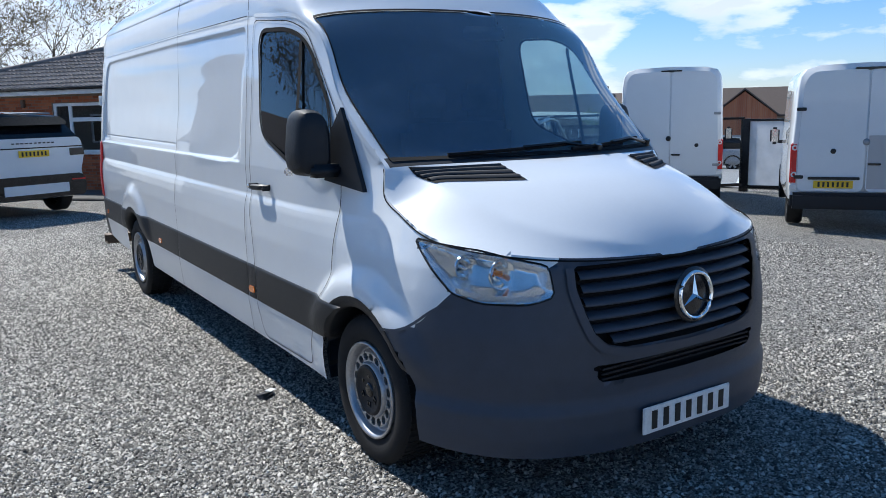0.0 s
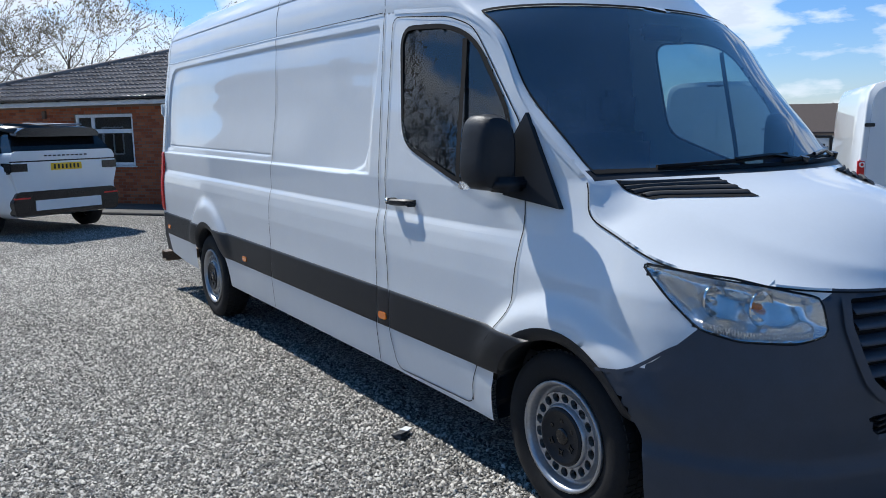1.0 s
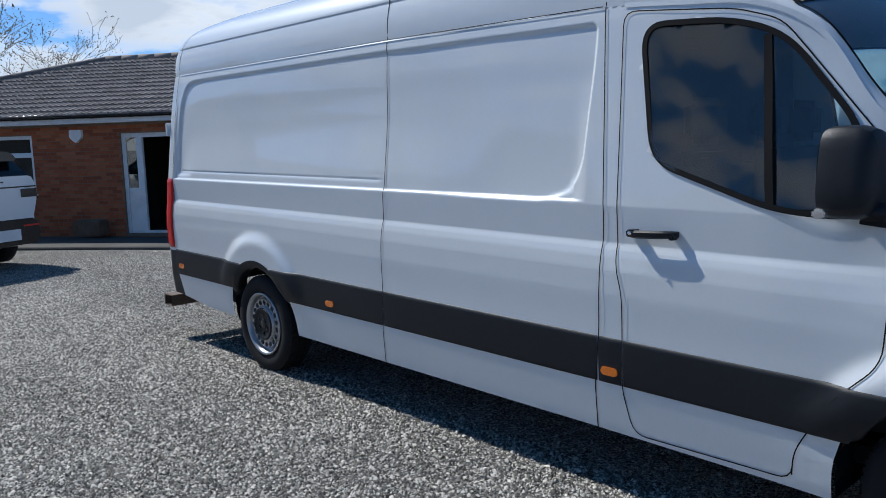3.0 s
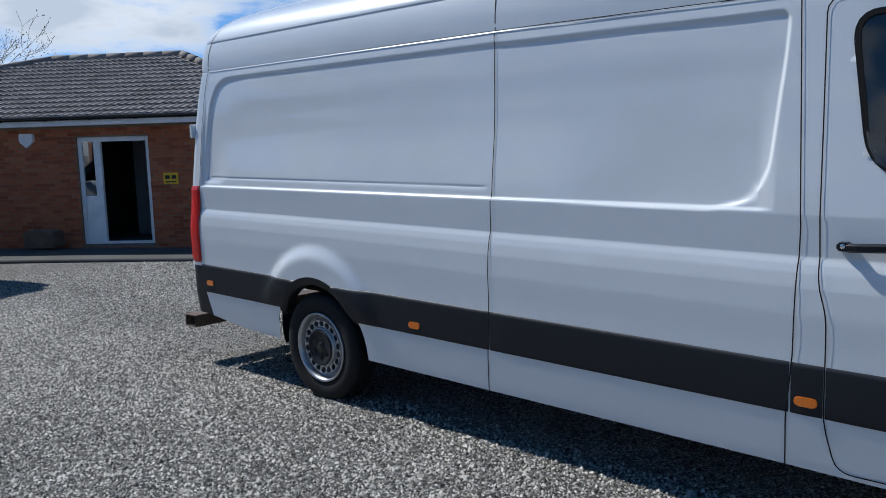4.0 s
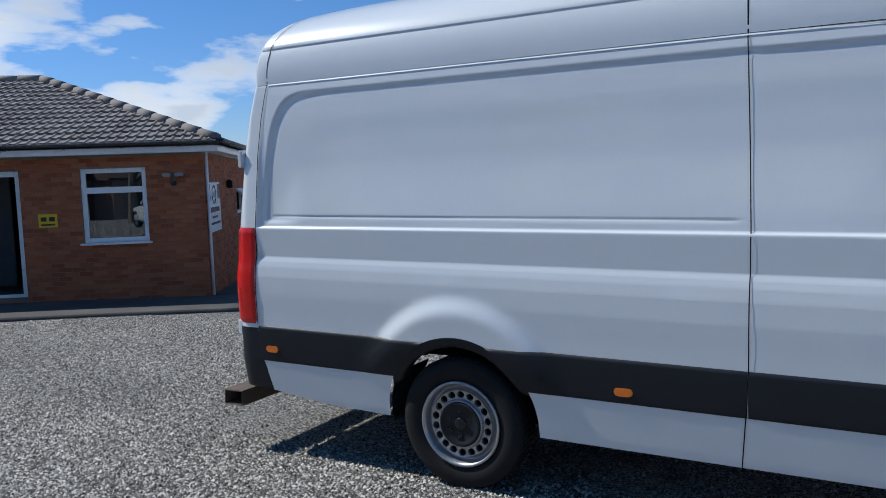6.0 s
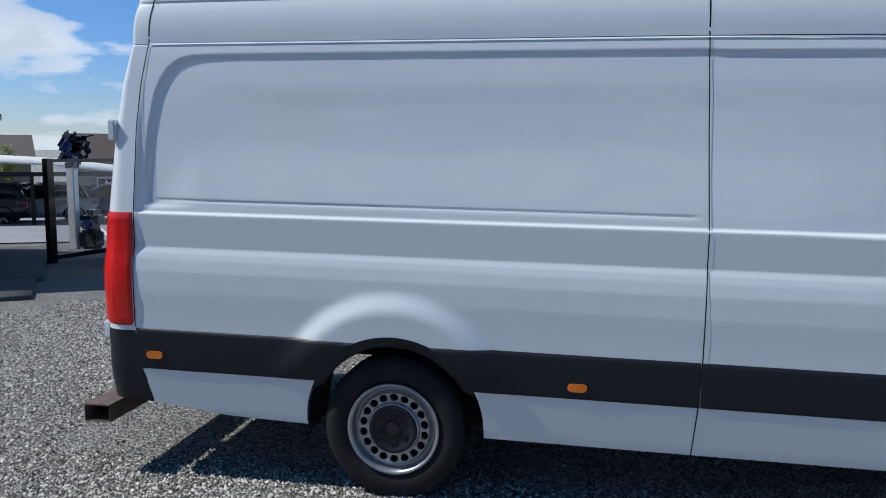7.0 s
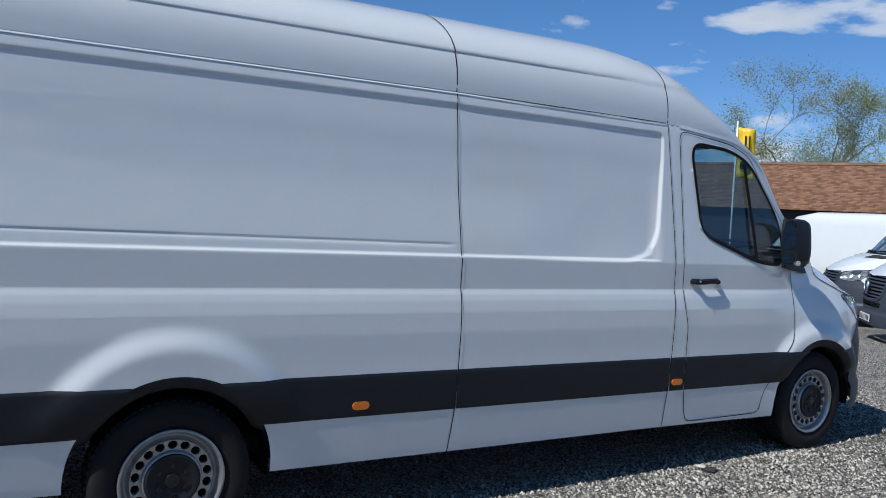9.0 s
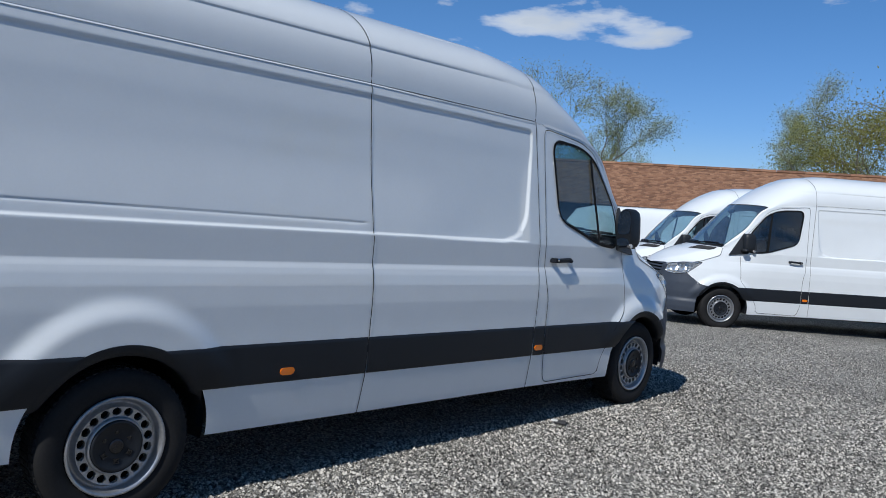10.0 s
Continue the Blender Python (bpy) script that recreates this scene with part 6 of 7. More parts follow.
def heading(x, y, az):
    """Pose on the ground whose +y axis points along the compass angle az (degrees from +x)."""
    return pose(x, y, gz(x, y), 0, 0, az - 90)


build_suv(heading(1.55, 14.95, 112), WHITE, "white luxury estate car with dark glass, parked by the building", dark_roof=True, smoked=True)
build_suv(heading(9.2, 12.1, 40), SILVER, "silver compact off-road car with red tail lamps", scale=0.93)
for x, y, az, mat, lb in ((20.9, 27.2, 118, BLUE, "dark blue hatchback in the car park"), (24.2, 26.6, 118, BLACKP, "black car in the car park"), (26.8, 25.6, 118, SILVER, "silver car in the car park"), (29.5, 24.5, 118, BLUE, "blue car behind the glass fence"), (32.0, 23.0, 118, SILVER, "silver car behind the glass fence")):
    build_suv(heading(x, y, az), mat, lb, scale=0.88, plate=False)


for x, y, az, mat, lb in ((-11.6, 1.2, 172, WHITE, "white car parked across the yard"), (-12.0, 6.6, 184, WHITE, "white car parked across the yard"), (-11.8, 12.2, 178, SILVER, "silver car parked across the yard")):
    build_suv(heading(x, y, az), mat, lb, scale=0.88, plate=False)


# ---------------------------------------------------------------- older vans seen from behind
def build_old_van(m, label, height, lamp_style, lettered):
    v_ = thing("delivery_van", m, label, "van", "parked delivery vans")
    H = height

    def half(w, low):
        return [(0, low), (w * 0.90, low), (w, low + 0.10), (w + 0.005, 0.95), (w - 0.01, 1.30), (w - 0.05, H - 0.35), (w - 0.075, H - 0.16), (w - 0.14, H - 0.05), (w - 0.32, H), (0, H + 0.02)]

    rows = [(0.0, half(0.955, 0.46)), (0.02, half(0.972, 0.44)), (0.08, half(0.985, 0.40)), (1.0, half(0.99, 0.36)), (3.6, half(0.99, 0.34))]
    rows.append((4.2, [(x * 0.98, z if z < 1.3 else 1.3 + (z - 1.3) * 0.90) for x, z in half(0.98, 0.34)]))
    rows.append((4.9, [(x * 0.93, z if z < 1.2 else 1.2 + (z - 1.2) * 0.22) for x, z in half(0.97, 0.34)]))
    rows.append((5.6, [(x * 0.80, z if z < 0.9 else 0.9 + (z - 0.9) * 0.08) for x, z in half(0.97, 0.34)]))
    shell(rows, WHITE, "body", v_, "white painted steel body")
    for sd in (-1, 1):
        bm = prism(rounded([(sd * 0.012, 0.62), (sd * 0.88, 0.62), (sd * 0.885, 1.30), (sd * 0.84, H - 0.24), (sd * 0.74, H - 0.09), (sd * 0.012, H - 0.06)], 0.09, 4), "y", -0.022, 0.02, 0.006)
        part("rear_door", bm, WHITE, v_, "white rear door")
        car_wheel(v_, 0.965, 1.05, 0.345, sd)
        car_wheel(v_, 0.965, 4.75, 0.345, sd)
        lamp = new("tail_lamp")
        lamp.parent = v_
        part("lens", boxes((*sorted((sd * 0.88, sd * 0.985)), -0.012, 0.10, 0.72, 1.32), bevel=0.02), REDLENS, lamp, "tall red tail lamp")
        for z in (0.86, 1.25):
            vv, f = lathe([(0.0, 0.040), (-0.004, 0.036), (-0.004, 0.022), (-0.002, 0.020)], 20, "y")
            mesh_object("clear_ring", [(p[0] + sd * 0.93, p[1] - 0.014, p[2] + z) for p in vv], f, PLATEW, lamp)
        part("reflector", boxes((*sorted((sd * 0.88, sd * 0.985)), -0.012, 0.08, 0.64, 0.71), bevel=0.008), PLATEW, lamp)
        for z in (0.80, 1.78):
            part("hinge", boxes((*sorted((sd * 0.80, sd * 0.93)), -0.035, 0.0, z, z + 0.05), bevel=0.006), GREYMETAL if not lettered else INK, v_)
        mir = new("door_mirror")
        mir.parent = v_
        part("mirror_housing", boxes((*sorted((sd * 1.02, sd * 1.19)), 4.15, 4.27, 1.10, 1.43), bevel=0.05), PLASTIC, mir)
        part("mirror_glass", boxes((*sorted((sd * 1.045, sd * 1.165)), 4.142, 4.149, 1.15, 1.39)), CHROME, mir)
        part("mirror_arm", boxes((*sorted((sd * 0.93, sd * 1.05)), 4.19, 4.25, 1.12, 1.18), bevel=0.01), PLASTIC, mir)
    part("rear_step_bumper", boxes((-0.97, 0.97, -0.10, 0.12, 0.36, 0.60), bevel=0.04), PLASTIC, v_, "dark plastic rear step bumper")
    part("roof_lamp", boxes((-0.20, 0.20, -0.03, 0.05, H - 0.085, H - 0.045), bevel=0.01), GLOSSBLACK, v_)
    part("door_handle", boxes((0.03, 0.20, -0.05, -0.02, 1.00, 1.03), bevel=0.008), GLOSSBLACK, v_)
    vv, f = lathe([(-0.02, 0.05), (-0.03, 0.045), (-0.03, 0.0001)], 22, "y")
    mesh_object("badge", [(p[0] + (0.0 if lettered else -0.03), p[1], p[2] + 1.33) for p in vv], f, GREYMETAL if lettered else INK, v_, "round badge")
    vv, f = lathe([(-0.02, 0.04), (-0.026, 0.036), (-0.026, 0.0001)], 18, "y")
    mesh_object("lock", [(p[0] + (-0.42 if lettered else 0.50), p[1], p[2] + 1.20) for p in vv], f, INK, v_)
    if lettered:
        p = new("number_plate")
        p.parent = v_
        p.matrix_basis = pose(-0.40, -0.03, 0.72)
        part("plate", boxes((-0.26, 0.26, -0.004, 0.004, -0.055, 0.055), bevel=0.003), YELLOW, p)
        bars(p, "plate_mark", INK, -0.22, 0.22, 0, 0.07, 7, pose(0, -0.005, 0))
        part("plate_lamp", boxes((-0.34, 0.34, -0.025, 0.0, 0.07, 0.11), bevel=0.006), INK, p)
        part("door_panel", boxes((0.03, 0.84, -0.028, -0.022, 0.66, 1.42), bevel=0.004), SILVER, v_, "grey patched lower door panel")
    return v_


build_old_van(heading(11.25, 6.25, 36), "white delivery van with number plate, seen beside the fence", 2.42, 1, True)
build_old_van(heading(12.28, 10.73, 37.8), "white high-roof delivery van with plain rear doors", 2.68, 0, False)
build_old_van(heading(8.6, -12.6, -4), "white delivery van parked across the yard by the barn", 2.36, 0, False)
for x, y, az in ((4.66, -4.36, 136), (7.0, -6.7, 136)):
    copy_thing(main_van, pose(x, y, gz(x, y), 0, 0, az))

# ---------------------------------------------------------------- fence, canopy, post
def build_fence(points, solid_from):
    """Glazed fence: black posts and rails with one pane a bay."""
    fence = thing("glazed_fence", pose(0, 0, 0), "black steel framed glass fence along the yard", "fence")
    for i, ((x0, y0), (x1, y1)) in enumerate(zip(points, points[1:])):
        n = max(1, round(math.hypot(x1 - x0, y1 - y0) / 2.1))
        for k in range(n):
            a = Vector((x0 + (x1 - x0) * k / n, y0 + (y1 - y0) * k / n, 0))
            b = Vector((x0 + (x1 - x0) * (k + 1) / n, y0 + (y1 - y0) * (k + 1) / n, 0))
            za, zb = gz(a.x, a.y), gz(b.x, b.y)
            top = 1.85
            ang = math.degrees(math.atan2(b.y - a.y, b.x - a.x))
            L = (b - a).length
            pz = (za + zb) / 2
            m = pose(a.x, a.y, pz, 0, 0, ang)

            def add(name, rows, mat, bevel=0.0):
                bm = boxes(*rows, bevel=bevel)
                bmesh.ops.transform(bm, matrix=m, verts=bm.verts)
                return part(name, bm, mat, fence)

            thick = 0.11 if i >= solid_from else 0.07
            add("post", [(-thick, thick, -0.06, 0.06, -0.25, top + 0.04)], GLOSSBLACK, 0.006)
            add("top_rail", [(0.052, L - 0.052, -0.03, 0.03, top - 0.03, top + 0.03)], GLOSSBLACK, 0.006)
            add("bottom_rail", [(0.052, L - 0.052, -0.03, 0.03, 0.10, 0.18)], GLOSSBLACK, 0.006)
            add("pane", [(0.055, L - 0.055, -0.006, 0.006, 0.185, top - 0.035)], FROST if i >= solid_from else CLEAR)
    return fence


build_fence([(10.55, 15.77), (12.5, 15.32), (17.9, 13.15), (18.45, 12.05), (22.0, 8.6)], 2)


def build_canopy():
    x, y = 23.6, 28.0
    g = gz(x, y)
    c = thing("canopy", pose(x, y, g, 0, 0, -55), "pale canvas canopy on steel posts in the car park", "canopy")
    v, f = [], []
    for i in range(13):
        for j in range(5):
            t = i / 12
            v.append((-5 + 10 * t, -2 + j, 2.05 + 0.45 * math.sin(math.pi * t) - 0.05 * (j - 2) ** 2))
    f = [(i * 5 + j, (i + 1) * 5 + j, (i + 1) * 5 + j + 1, i * 5 + j + 1) for i in range(12) for j in range(4)]
    ob = mesh_object("cover", v, f, CANVAS, c)
    so = ob.modifiers.new("thick", "SOLIDIFY")
    so.thickness = 0.05
    part("edge_beam", boxes((-5, 5, -2.06, -1.98, 1.78, 1.93)), PLASTIC, c)
    for px in (-4.8, -1.6, 1.6, 4.8):
        part("post", boxes((px - 0.06, px + 0.06, -1.95, -1.83, 0, 1.9)), PLASTIC, c)


build_canopy()


def build_post():
    """A white post with a bundle of dark sheeting tied to its top."""
    x, y = 13.6, 17.45
    g = gz(x, y)
    p = thing("service_post", pose(x, y, g), "white steel post with dark sheeting tied on top", "post")
    part("post", boxes((-0.09, 0.09, -0.09, 0.09, 0, 2.05), bevel=0.02), UPVC, p)
    part("lock_box", boxes((-0.07, 0.07, -0.14, -0.091, 1.75, 2.02), bevel=0.01), GREYMETAL, p)
    rnd = random.Random(9)
    bm = bmesh.new()
    for i in range(46):
        c = Vector((rnd.gauss(0.08, 0.17), rnd.gauss(0, 0.12), 2.18 + rnd.gauss(0, 0.15)))
        m = Matrix.Translation(c) @ Euler((rnd.uniform(0, 3), rnd.uniform(0, 3), rnd.uniform(0, 3))).to_matrix().to_4x4()
        box(bm, -0.14, 0.14, -0.06, 0.06, -0.015, 0.015, 0.0, m)
    part("sheeting", bm, GLOSSBLACK, p, "crumpled black sheeting")
    bm = bmesh.new()
    for i in range(10):
        m = Matrix.Translation((-0.22 + rnd.gauss(0, 0.07), -0.05, 2.2 + rnd.gauss(0, 0.06))) @ Euler((rnd.uniform(0, 3), rnd.uniform(0, 3), 0)).to_matrix().to_4x4()
        box(bm, -0.10, 0.10, -0.05, 0.05, -0.015, 0.015, 0.0, m)
    part("blue_cloth", bm, BLUE, p)
    w = thing("pressure_washer", pose(x + 0.15, y - 0.3, g), "blue and black machine standing by a post", "machine")
    part("tank", boxes((-0.15, 0.32, -0.2, 0.2, 0.42, 0.85), bevel=0.12), BLACKP, w)
    part("hood", boxes((-0.30, -0.10, -0.2, 0.1, 0.45, 0.66), bevel=0.05), BLUE, w)
    part("base", boxes((-0.2, 0.2, -0.2, 0.2, 0.0, 0.42), bevel=0.06), LINER, w)


build_post()

# painted bay lines on the car park
for k in range(5):
    q = -5.5 + 2.6 * k
    ground_patch("bay_line", HALL, q, q + 0.11, 11.5, 16.0, 0.036, PLATEW, "worn white parking bay line", "road marking", 6)


# ---------------------------------------------------------------- houses and the barn
def build_house(x, y, az, w, d, eave, ridge, wall_mat, roof_mat, label, gable=False, windows=3, base=None):
    """A house: walls with windows and a pitched roof; the front looks along -y of its frame."""
    g = gz(x, y) if base is None else base
    h = thing("house", pose(x, y, g, 0, 0, az), label, "house", "houses round the yard")
    part("wall", boxes((-w / 2, w / 2, 0, d, -0.3, eave)), wall_mat, h)
    o = 0.35
    part("roof", prism([(-o, eave - 0.12), (-o, eave), (d / 2, ridge), (d + o, eave), (d + o, eave - 0.12)], "x", -w / 2 - o, w / 2 + o), roof_mat, h)
    if gable:
        gw = w * 0.34
        gx = -w * 0.12
        part("gable_wall", prism([(gx - gw / 2, -0.3), (gx + gw / 2, -0.3), (gx + gw / 2, eave), (gx, ridge - 0.35), (gx - gw / 2, eave)], "y", -0.8, 0.2), wall_mat, h, "brick gable")
        bm = bmesh.new()
        for sd in (-1, 1):
            a = [Vector((gx, -1.0, ridge - 0.22)), Vector((gx + sd * (gw / 2 + 0.25), -1.0, eave - 0.16)), Vector((gx + sd * (gw / 2 + 0.25), d / 2, eave - 0.16)), Vector((gx, d / 2, ridge - 0.22))]
            lo = [bm.verts.new(p) for p in a]
            hi = [bm.verts.new(p + Vector((0, 0, 0.12))) for p in a]
            bm.faces.new(lo)
            bm.faces.new(hi)
            for i in range(4):
                bm.faces.new((lo[i], lo[(i + 1) % 4], hi[(i + 1) % 4], hi[i]))
        part("gable_roof", bm, roof_mat, h)
    for i in range(windows):
        wx = -w / 2 + w * (i + 0.5) / windows
        yo = -0.86 if gable and abs(wx - (-w * 0.12)) < w * 0.17 else -0.03
        for lo in ([0.8] if eave < 3.4 else [0.8, 3.3]):
            win = new("window")
            win.parent = h
            part("frame", boxes((wx - 0.6, wx - 0.53, yo - 0.04, yo + 0.06, lo, lo + 1.2), (wx + 0.53, wx + 0.6, yo - 0.04, yo + 0.06, lo, lo + 1.2), (wx - 0.53, wx + 0.53, yo - 0.04, yo + 0.06, lo, lo + 0.07), (wx - 0.53, wx + 0.53, yo - 0.04, yo + 0.06, lo + 1.13, lo + 1.2), (wx - 0.03, wx + 0.03, yo - 0.04, yo + 0.06, lo + 0.07, lo + 1.13)), UPVC, win)
            part("pane", boxes((wx - 0.53, wx + 0.53, yo - 0.01, yo + 0.01, lo + 0.07, lo + 1.13)), GLOSSBLACK, win)
    part("chimney", boxes((w * 0.25, w * 0.25 + 0.7, d / 2 - 0.3, d / 2 + 0.3, ridge - 0.6, ridge + 0.6)) if not gable else boxes((w * 0.3, w * 0.3 + 0.1, d / 2, d / 2 + 0.1, ridge - 0.2, ridge + 0.05)), wall_mat, h)
    return h


def brick_far(name, scale):
    def make(N):
        co = obj_co(N)
        b = N.n("ShaderNodeTexBrick")
        b.inputs["Scale"].default_value = scale
        b.inputs["Color1"].default_value = (0.30, 0.10, 0.05, 1)
        b.inputs["Color2"].default_value = (0.40, 0.16, 0.08, 1)
        b.inputs["Mortar"].default_value = (0.30, 0.24, 0.19, 1)
        N.link(co, b.inputs["Vector"])
        return bsdf(N, N.mix(N.ramp(N.noise(co, 0.8), [(0.4, 0.0), (0.8, 0.35)]), b.outputs["Color"], (0.2, 0.08, 0.05)), 0.9)

    return material(name, make)


BRICKFAR = brick_far("far_brick", 4.0)
build_house(52.3, 36.7, -55, 13.0, 8.0, 3.1, 5.15, BRICKFAR, BROWNTILE, "brown roofed brick bungalow with a small gable", True)
build_house(64.0, 24.0, -60, 12.0, 8.0, 3.1, 5.0, BRICKFAR, BROWNTILE, "brick bungalow with a brown roof", True)
build_house(42.0, 49.0, -50, 14.0, 8.0, 2.8, 4.6, BRICKFAR, BROWNTILE, "orange brick house beyond the car park", False, 4)
for x, y, az, w, ev, rg in ((-34.0, 22.0, 96, 10.0, 5.0, 7.6), (-36.0, 9.0, 92, 9.0, 5.0, 7.4), (-35.0, -5.0, 88, 12.0, 2.8, 5.2), (-30.0, -20.0, 60, 10.0, 5.0, 7.4)):
    build_house(x, y, az, w, 8.0, ev, rg, BRICKFAR, BROWNTILE, "brick house across the road behind the yard", False, 3)


build_house(-12.0, 24.0, 36, 17.0, 7.0, 2.7, 5.3, BRICKFAR, BROWNTILE, "low brick house with a brown roof behind the yard", False, 4)


def build_barn():
    """The long low building with a clay tiled roof behind the row of vans."""
    D, AZ = 30.0, -66.0
    c, s = math.cos(radians(AZ)), math.sin(radians(AZ))
    ox, oy = -1.86 + D * c, 8.83 + D * s
    m = pose(ox, oy, 0, 0, 0, AZ - 90)  # +y away from the yard
    g = gz(ox, oy)
    b = thing("barn", m, "long low brick barn with a weathered clay tile roof", "building")
    W0, W1, DEP, EV, RG = -26.0, 26.0, 5.2, 2.12, 3.80
    part("wall", boxes((W0, W1, 0, DEP, g - 0.5, EV - 0.05)), SEAT, b, "dark boarded wall")
    bm = prism([(-0.3, EV - 0.04), (DEP / 2, RG), (DEP + 0.3, EV - 0.04)], "x", W0, W1)
    roof = part("roof", bm, BROWNTILE, b)
    up = Vector((0, DEP / 2 + 0.3, RG - EV + 0.04))
    L = up.length
    up.normalize()
    # courses of clay tiles, 0.2 m to the row, as stepped strips of single tiles
    rnd = random.Random(2)
    verts, faces = [], []
    n = up.cross(Vector((-1, 0, 0)))
    rows = int(L / 0.105)
    for j in range(rows):
        x = W0 + (0.08 if j % 2 else 0)
        while x < W1 - 0.3:
            w = 0.165
            if -16 < x < 14:
                base = Vector((0, -0.3, EV - 0.04)) + up * (j * 0.105)
                lift = rnd.uniform(0.012, 0.032)
                a = base + Vector((x, 0, 0)) - n * 0 + Vector((0, 0, lift))
                q = base + up * 0.125 + Vector((x, 0, 0.006))
                i0 = len(verts)
                verts += [a, a + Vector((w - 0.006, 0, 0)), q + Vector((w - 0.006, 0, 0)), q, a - Vector((0, 0, lift)), a + Vector((w - 0.006, 0, -lift))]
                faces += [(i0, i0 + 1, i0 + 2, i0 + 3), (i0 + 4, i0 + 5, i0 + 1, i0)]
            x += w
    tagged(mesh_object("clay_tiles", verts, faces, CLAYTILE, roof, "weathered red clay tiles", False), kind="stuff")
    for i in range(60):
        x = -16 + i * 0.5
        bm = bmesh.new()
        tube(bm, [(x, DEP / 2, RG + 0.01), (x + 0.49, DEP / 2, RG + 0.01)], 0.09, 6)
        part("ridge_tile", bm, CLAYTILE, roof)


build_barn()


# ---------------------------------------------------------------- trees
def build_tree(x, y, height, spread, leaf_mat, leaves, leaf_size, seed, label, trunk=0.22, base=None, droop=0.0, fork=0.28, depth=5, loose=0.24):
    rnd = random.Random(seed)
    t = thing("tree", pose(x, y, gz(x, y) if base is None else base), label, "tree", "trees round the yard")
    bm = bmesh.new()
    tips = []

    def grow(p, d, length, r, level):
        pts, rs = [p], [r]
        steps = 4
        for i in range(steps):
            d = (d + Vector((rnd.gauss(0, 0.13), rnd.gauss(0, 0.13), rnd.gauss(0.03, 0.08) - droop * (level > 2)))).normalized()
            p = p + d * (length / steps)
            pts.append(p)
            rs.append(r * (1 - 0.42 * (i + 1) / steps))
            if level >= 2:
                tips.append((p, d))
        tube(bm, pts, [max(q, 0.005) for q in rs], 3 if level > 3 else 5 if level > 1 else 8)
        if level < depth:
            for i in range(rnd.choice((2, 3, 3)) if level else 4):
                a = rnd.uniform(0, 2 * math.pi)
                tilt = rnd.uniform(0.35, 0.85) * spread
                side = Vector((math.cos(a), math.sin(a), 0))
                nd = (d * math.cos(tilt) + side * math.sin(tilt)).normalized()
                k = rnd.randint(2, steps)
                grow(pts[k], nd, length * rnd.uniform(0.58, 0.80), rs[k] * 0.60, level + 1)

    grow(Vector((0, 0, -0.2)), Vector((rnd.gauss(0, 0.05), rnd.gauss(0, 0.05), 1)).normalized(), height * fork, trunk, 0)
    top = max(p.z for p, _ in tips)
    k = height / top
    for v in bm.verts:
        v.co *= k
    part("trunk", bm, BARK, t, "grey brown trunk and limbs", True)
    verts, faces = [], []
    for i in range(leaves):
        p, d = rnd.choice(tips)
        c = p * k + Vector((rnd.gauss(0, loose), rnd.gauss(0, loose), rnd.gauss(0, loose * 0.9) - droop * rnd.random()))
        a, b = (Vector((rnd.gauss(0, 1), rnd.gauss(0, 1), rnd.gauss(0, 1))).normalized() for _ in range(2))
        b = (b - a * a.dot(b)).normalized()
        s = leaf_size * rnd.uniform(0.6, 1.3)
        j = len(verts)
        verts += [c - a * s, c + b * s * 0.45, c + a * s, c - b * s * 0.45]
        faces.append((j, j + 1, j + 2, j + 3))
    if leaves:
        tagged(mesh_object("crown", verts, faces, leaf_mat, t, "loose crown of fresh leaves", False), kind="stuff")
    return t


def at_bearing(t0x, t0y, az, r):
    return t0x + r * math.cos(radians(az)), t0y + r * math.sin(radians(az))


build_tree(*at_bearing(-1.86, 8.83, -55.9, 40), 9.3, 0.92, LEAF, 42000, 0.038, 32, "spreading tree in thin spring leaf behind the barn", 0.19, depth=6, loose=0.27)
build_tree(*at_bearing(-1.86, 8.83, -70.8, 40), 9.7, 0.92, LEAF, 42000, 0.038, 72, "spreading tree in thin spring leaf", 0.19, depth=6, loose=0.27)
build_tree(*at_bearing(-1.86, 8.83, -75.4, 37), 9.2, 0.85, WILLOW, 26000, 0.05, 145, "yellow-green tree in full leaf", 0.20, droop=0.12, loose=0.40)
build_tree(*at_bearing(-0.08, -0.05, 82.0, 34), 8.6, 1.0, BUD, 2600, 0.05, 5, "bare branched tree with opening buds behind the office", 0.13, depth=6)
build_tree(*at_bearing(-0.08, -0.05, 77.5, 42), 8.4, 1.0, BUD, 2600, 0.05, 6, "bare branched tree with opening buds", 0.12, depth=6)
build_tree(*at_bearing(-0.08, -0.05, 87.5, 36), 8.0, 1.0, BUD, 2200, 0.05, 16, "bare branched tree with opening buds", 0.12, depth=6)
build_tree(-7.5, 19.5, 7.0, 1.0, BUD, 2400, 0.05, 5, "bare branched tree with opening buds beside the yard", 0.12, depth=6)
build_tree(-24.0, 4.0, 7.5, 1.0, BUD, 2600, 0.06, 21, "thin tree with opening buds across the road", 0.2)
build_tree(-23.0, -9.0, 8.5, 1.0, LEAF, 6000, 0.09, 22, "tree in spring leaf across the road", 0.2)
build_tree(-26.0, 19.0, 8.0, 1.0, LEAF, 6000, 0.09, 23, "tree in spring leaf across the road", 0.2)
build_tree(*at_bearing(-2.0, 6.4, 39.5, 58), 3.8, 1.0, LEAF, 5000, 0.10, 24, "small tree beyond the car park", 0.2)


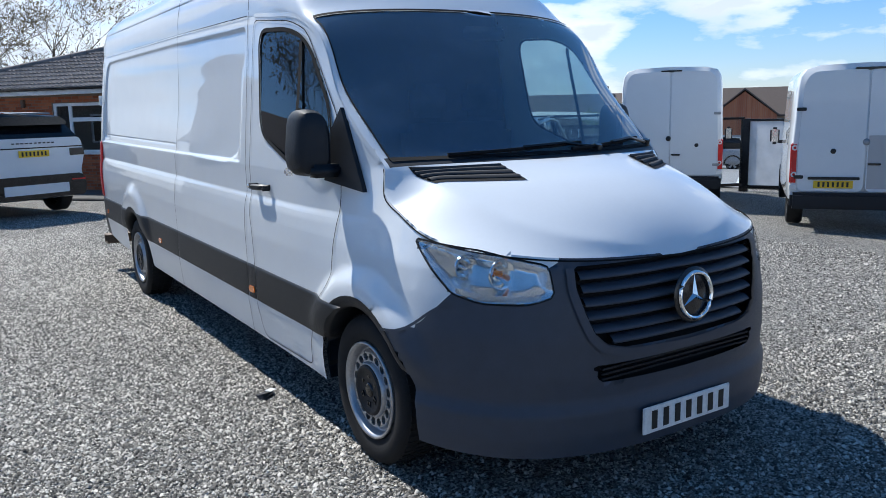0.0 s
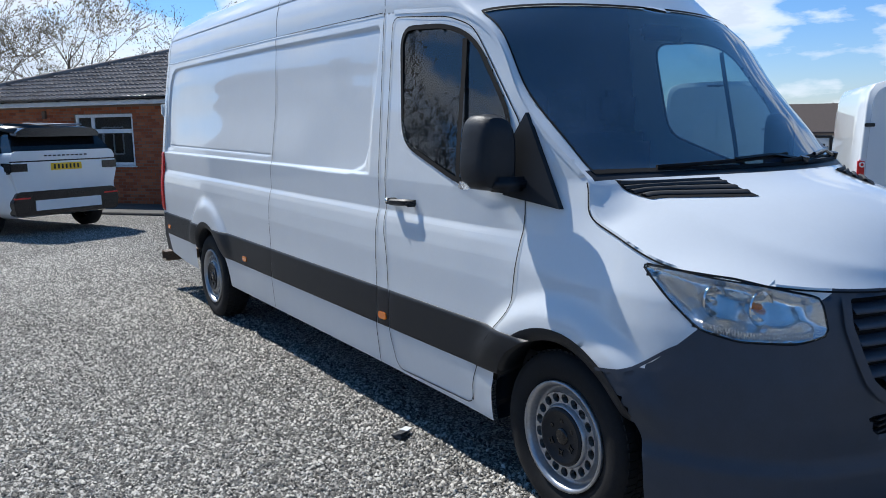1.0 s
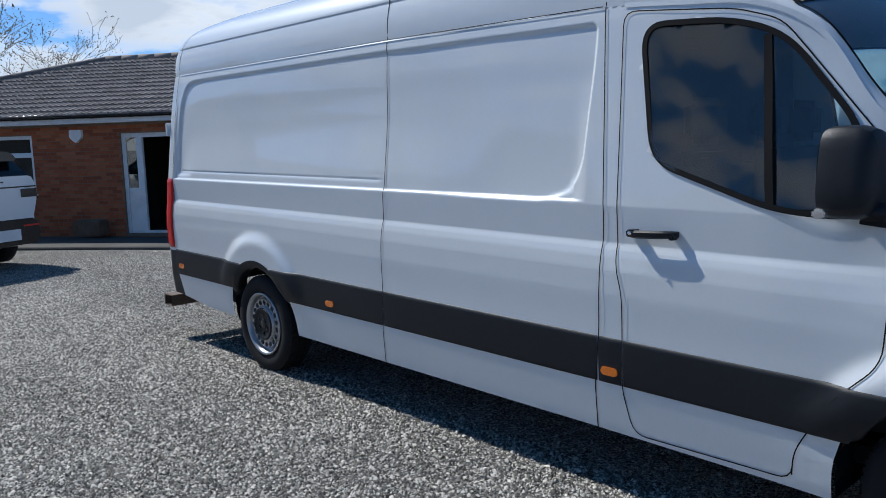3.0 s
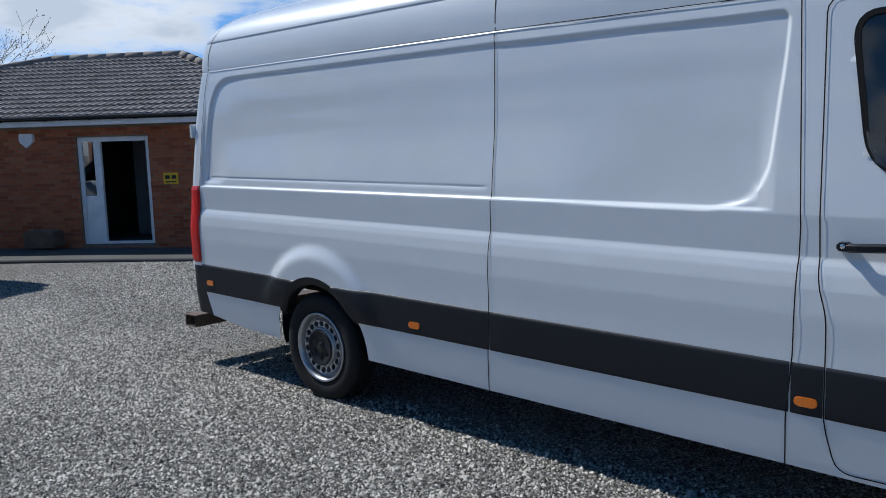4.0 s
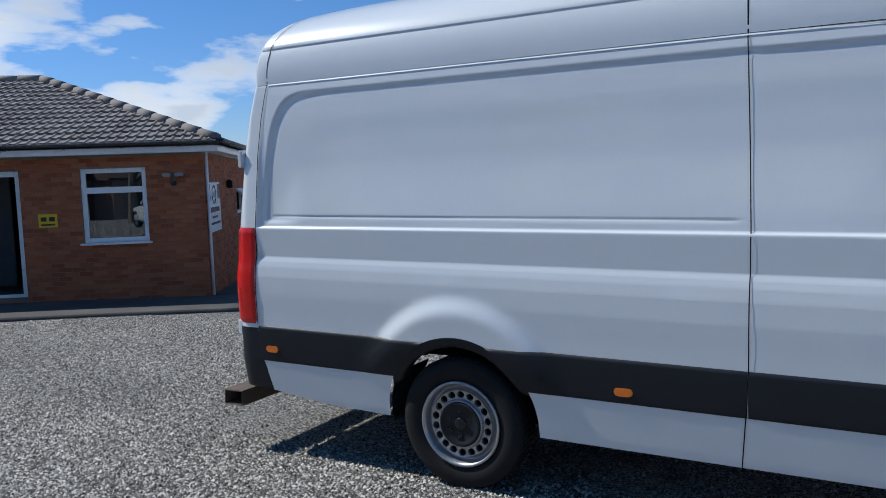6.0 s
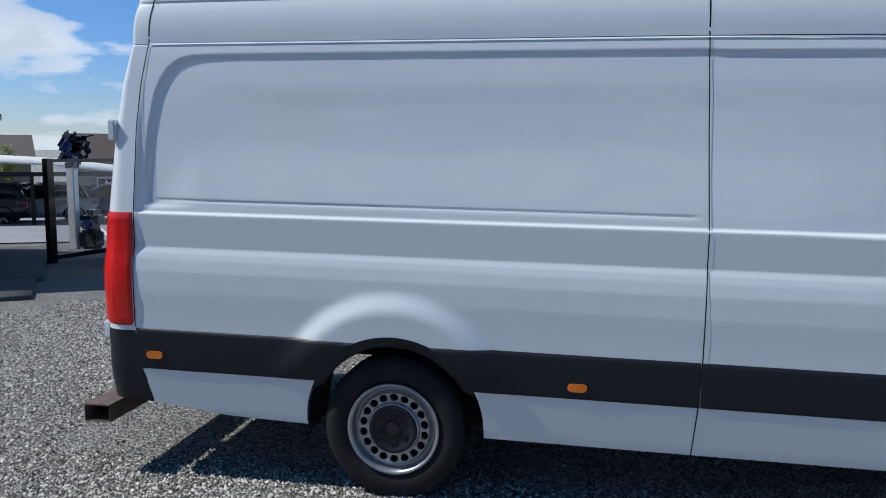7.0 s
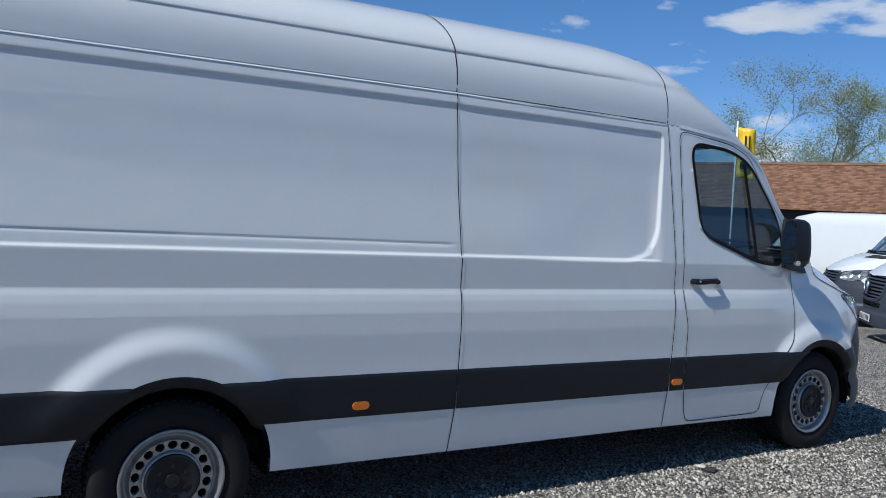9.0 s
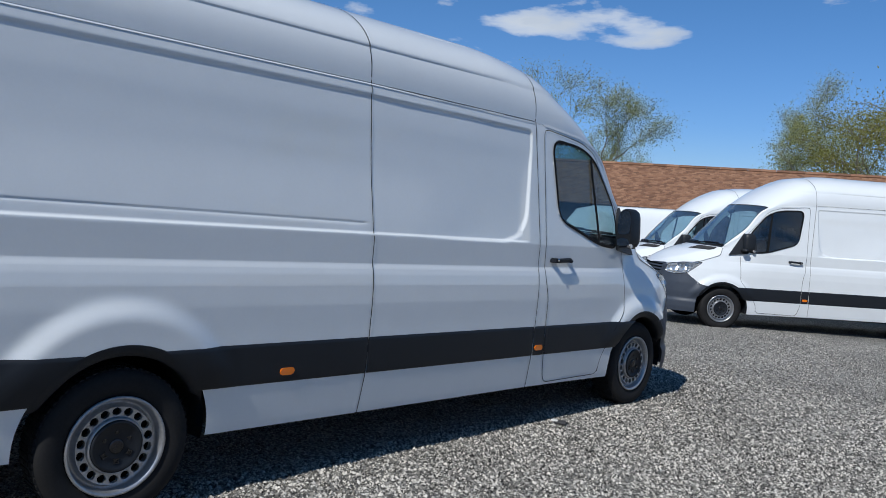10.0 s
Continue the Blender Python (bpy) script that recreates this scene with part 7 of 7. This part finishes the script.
# ---------------------------------------------------------------- flag
def build_flag():
    x, y = at_bearing(-2.03, 7.63, -48.8, 22.0)
    g = gz(x, y)
    f_ = thing("banner_flag", pose(x, y, g + 0.6, 0, 0, -139), "yellow banner on a white pole", "flag")
    bm = bmesh.new()
    tube(bm, [(0, 0, -0.6), (0, 0, 4.1)], 0.022, 8)
    part("pole", bm, UPVC, f_, "white pole", True)
    v, f = [], []
    for i in range(7):
        for j in range(13):
            v.append((0.03 + 0.43 * i / 6, 0.05 * math.sin(i * 1.1 + j * 0.3), 3.95 - 1.30 * j / 12 - 0.06 * (i / 6)))
    f = [(i * 13 + j, (i + 1) * 13 + j, (i + 1) * 13 + j + 1, i * 13 + j + 1) for i in range(6) for j in range(12)]
    ob = mesh_object("cloth", v, f, YELLOW, f_, "bright yellow cloth")
    so = ob.modifiers.new("thick", "SOLIDIFY")
    so.thickness = 0.004
    part("emblem", boxes((0.12, 0.36, -0.07, -0.064, 2.86, 3.06)), INK, f_)
    part("marks", boxes((0.20, 0.24, -0.07, -0.064, 3.14, 3.72), (0.30, 0.33, -0.07, -0.064, 3.14, 3.72)), INK, f_)


build_flag()


# ---------------------------------------------------------------- litter on the gravel
def build_debris():
    d = thing("crushed_carton", pose(1.43, 4.11, gz(1.43, 4.11), 0, 0, 25), "small crushed grey carton lying on gravel", "litter")
    bm = bmesh.new()
    box(bm, -0.045, 0.045, -0.03, 0.03, 0.004, 0.028, 0.006)
    rnd = random.Random(1)
    for v in bm.verts:
        v.co += Vector((rnd.gauss(0, 0.004), rnd.gauss(0, 0.004), rnd.gauss(0, 0.003)))
    part("carton", bm, LINER, d)
    part("flap", boxes((0.02, 0.07, -0.02, 0.025, 0.026, 0.031), bevel=0.001), PLATEW, d)


build_debris()


# ---------------------------------------------------------------- loose stones
def build_stones():
    """Angular chippings over the part of the yard that the walk passes."""
    rng = np.random.default_rng(5)
    spots = []
    for (x0, x1, y0, y1, dens) in ((-0.95, 1.75, 3.0, 12.5, 6600), (-1.2, 6.2, -2.8, 0.6, 2300), (-1.2, 6.2, 0.6, 3.0, 3700), (3.6, 9.5, 3.0, 9.5, 1500), (6.2, 10.0, -4.0, 3.0, 1500), (-2.5, 6.2, -4.6, -2.8, 1500), (1.75, 3.6, 3.0, 9.4, 900), (-2.5, -0.95, 5.5, 12.5, 1200), (-2.5, 5.5, 12.5, 15.5, 2000), (1.75, 6.5, 9.4, 12.5, 2600)):
        n = int((x1 - x0) * (y1 - y0) * dens)
        spots.append(np.stack([rng.uniform(x0, x1, n), rng.uniform(y0, y1, n)], -1))
    P = np.concatenate(spots)
    n = len(P)
    Z = ground_z(P[:, 0], P[:, 1])
    base = np.array([(1, 0, 0), (-0.5, 0.8, 0), (-0.5, -0.8, 0), (0.1, 0.05, 0.95), (0.45, 0.7, 0.4)])
    tris = np.array([(0, 4, 3), (4, 1, 3), (1, 2, 3), (2, 0, 3)])
    size = rng.gamma(6.0, 0.00122, n).clip(0.0035, 0.015)
    size = size * np.interp(P[:, 1], [0.3, 1.5], [0.78, 1.0])
    V = base[None] * size[:, None, None] * rng.uniform(0.65, 1.35, (n, 5, 3))
    a = rng.uniform(0, 2 * math.pi, n)
    ca, sa = np.cos(a)[:, None], np.sin(a)[:, None]
    X, Y = V[..., 0] * ca - V[..., 1] * sa, V[..., 0] * sa + V[..., 1] * ca
    tilt = rng.normal(0, 0.35, (n, 1))
    Zv = V[..., 2] + X * tilt
    W = np.stack([X + P[:, :1], Y + P[:, 1:2], Zv + Z[:, None] + 0.002], -1).reshape(-1, 3)
    F = (tris[None] + 5 * np.arange(n)[:, None, None]).reshape(-1, 3)
    me = bpy.data.meshes.new("gravel_stones")
    me.vertices.add(len(W))
    me.vertices.foreach_set("co", W.astype(np.float32).ravel())
    me.loops.add(len(F) * 3)
    me.loops.foreach_set("vertex_index", F.astype(np.int32).ravel())
    me.polygons.add(len(F))
    me.polygons.foreach_set("loop_start", np.arange(0, len(F) * 3, 3, dtype=np.int32))
    me.materials.append(STONE)
    me.update(calc_edges=True)
    me.validate()
    ob = new("gravel_stones", me)
    tagged(ob, "loose grey angular gravel chippings", "gravel", kind="stuff")


build_stones()
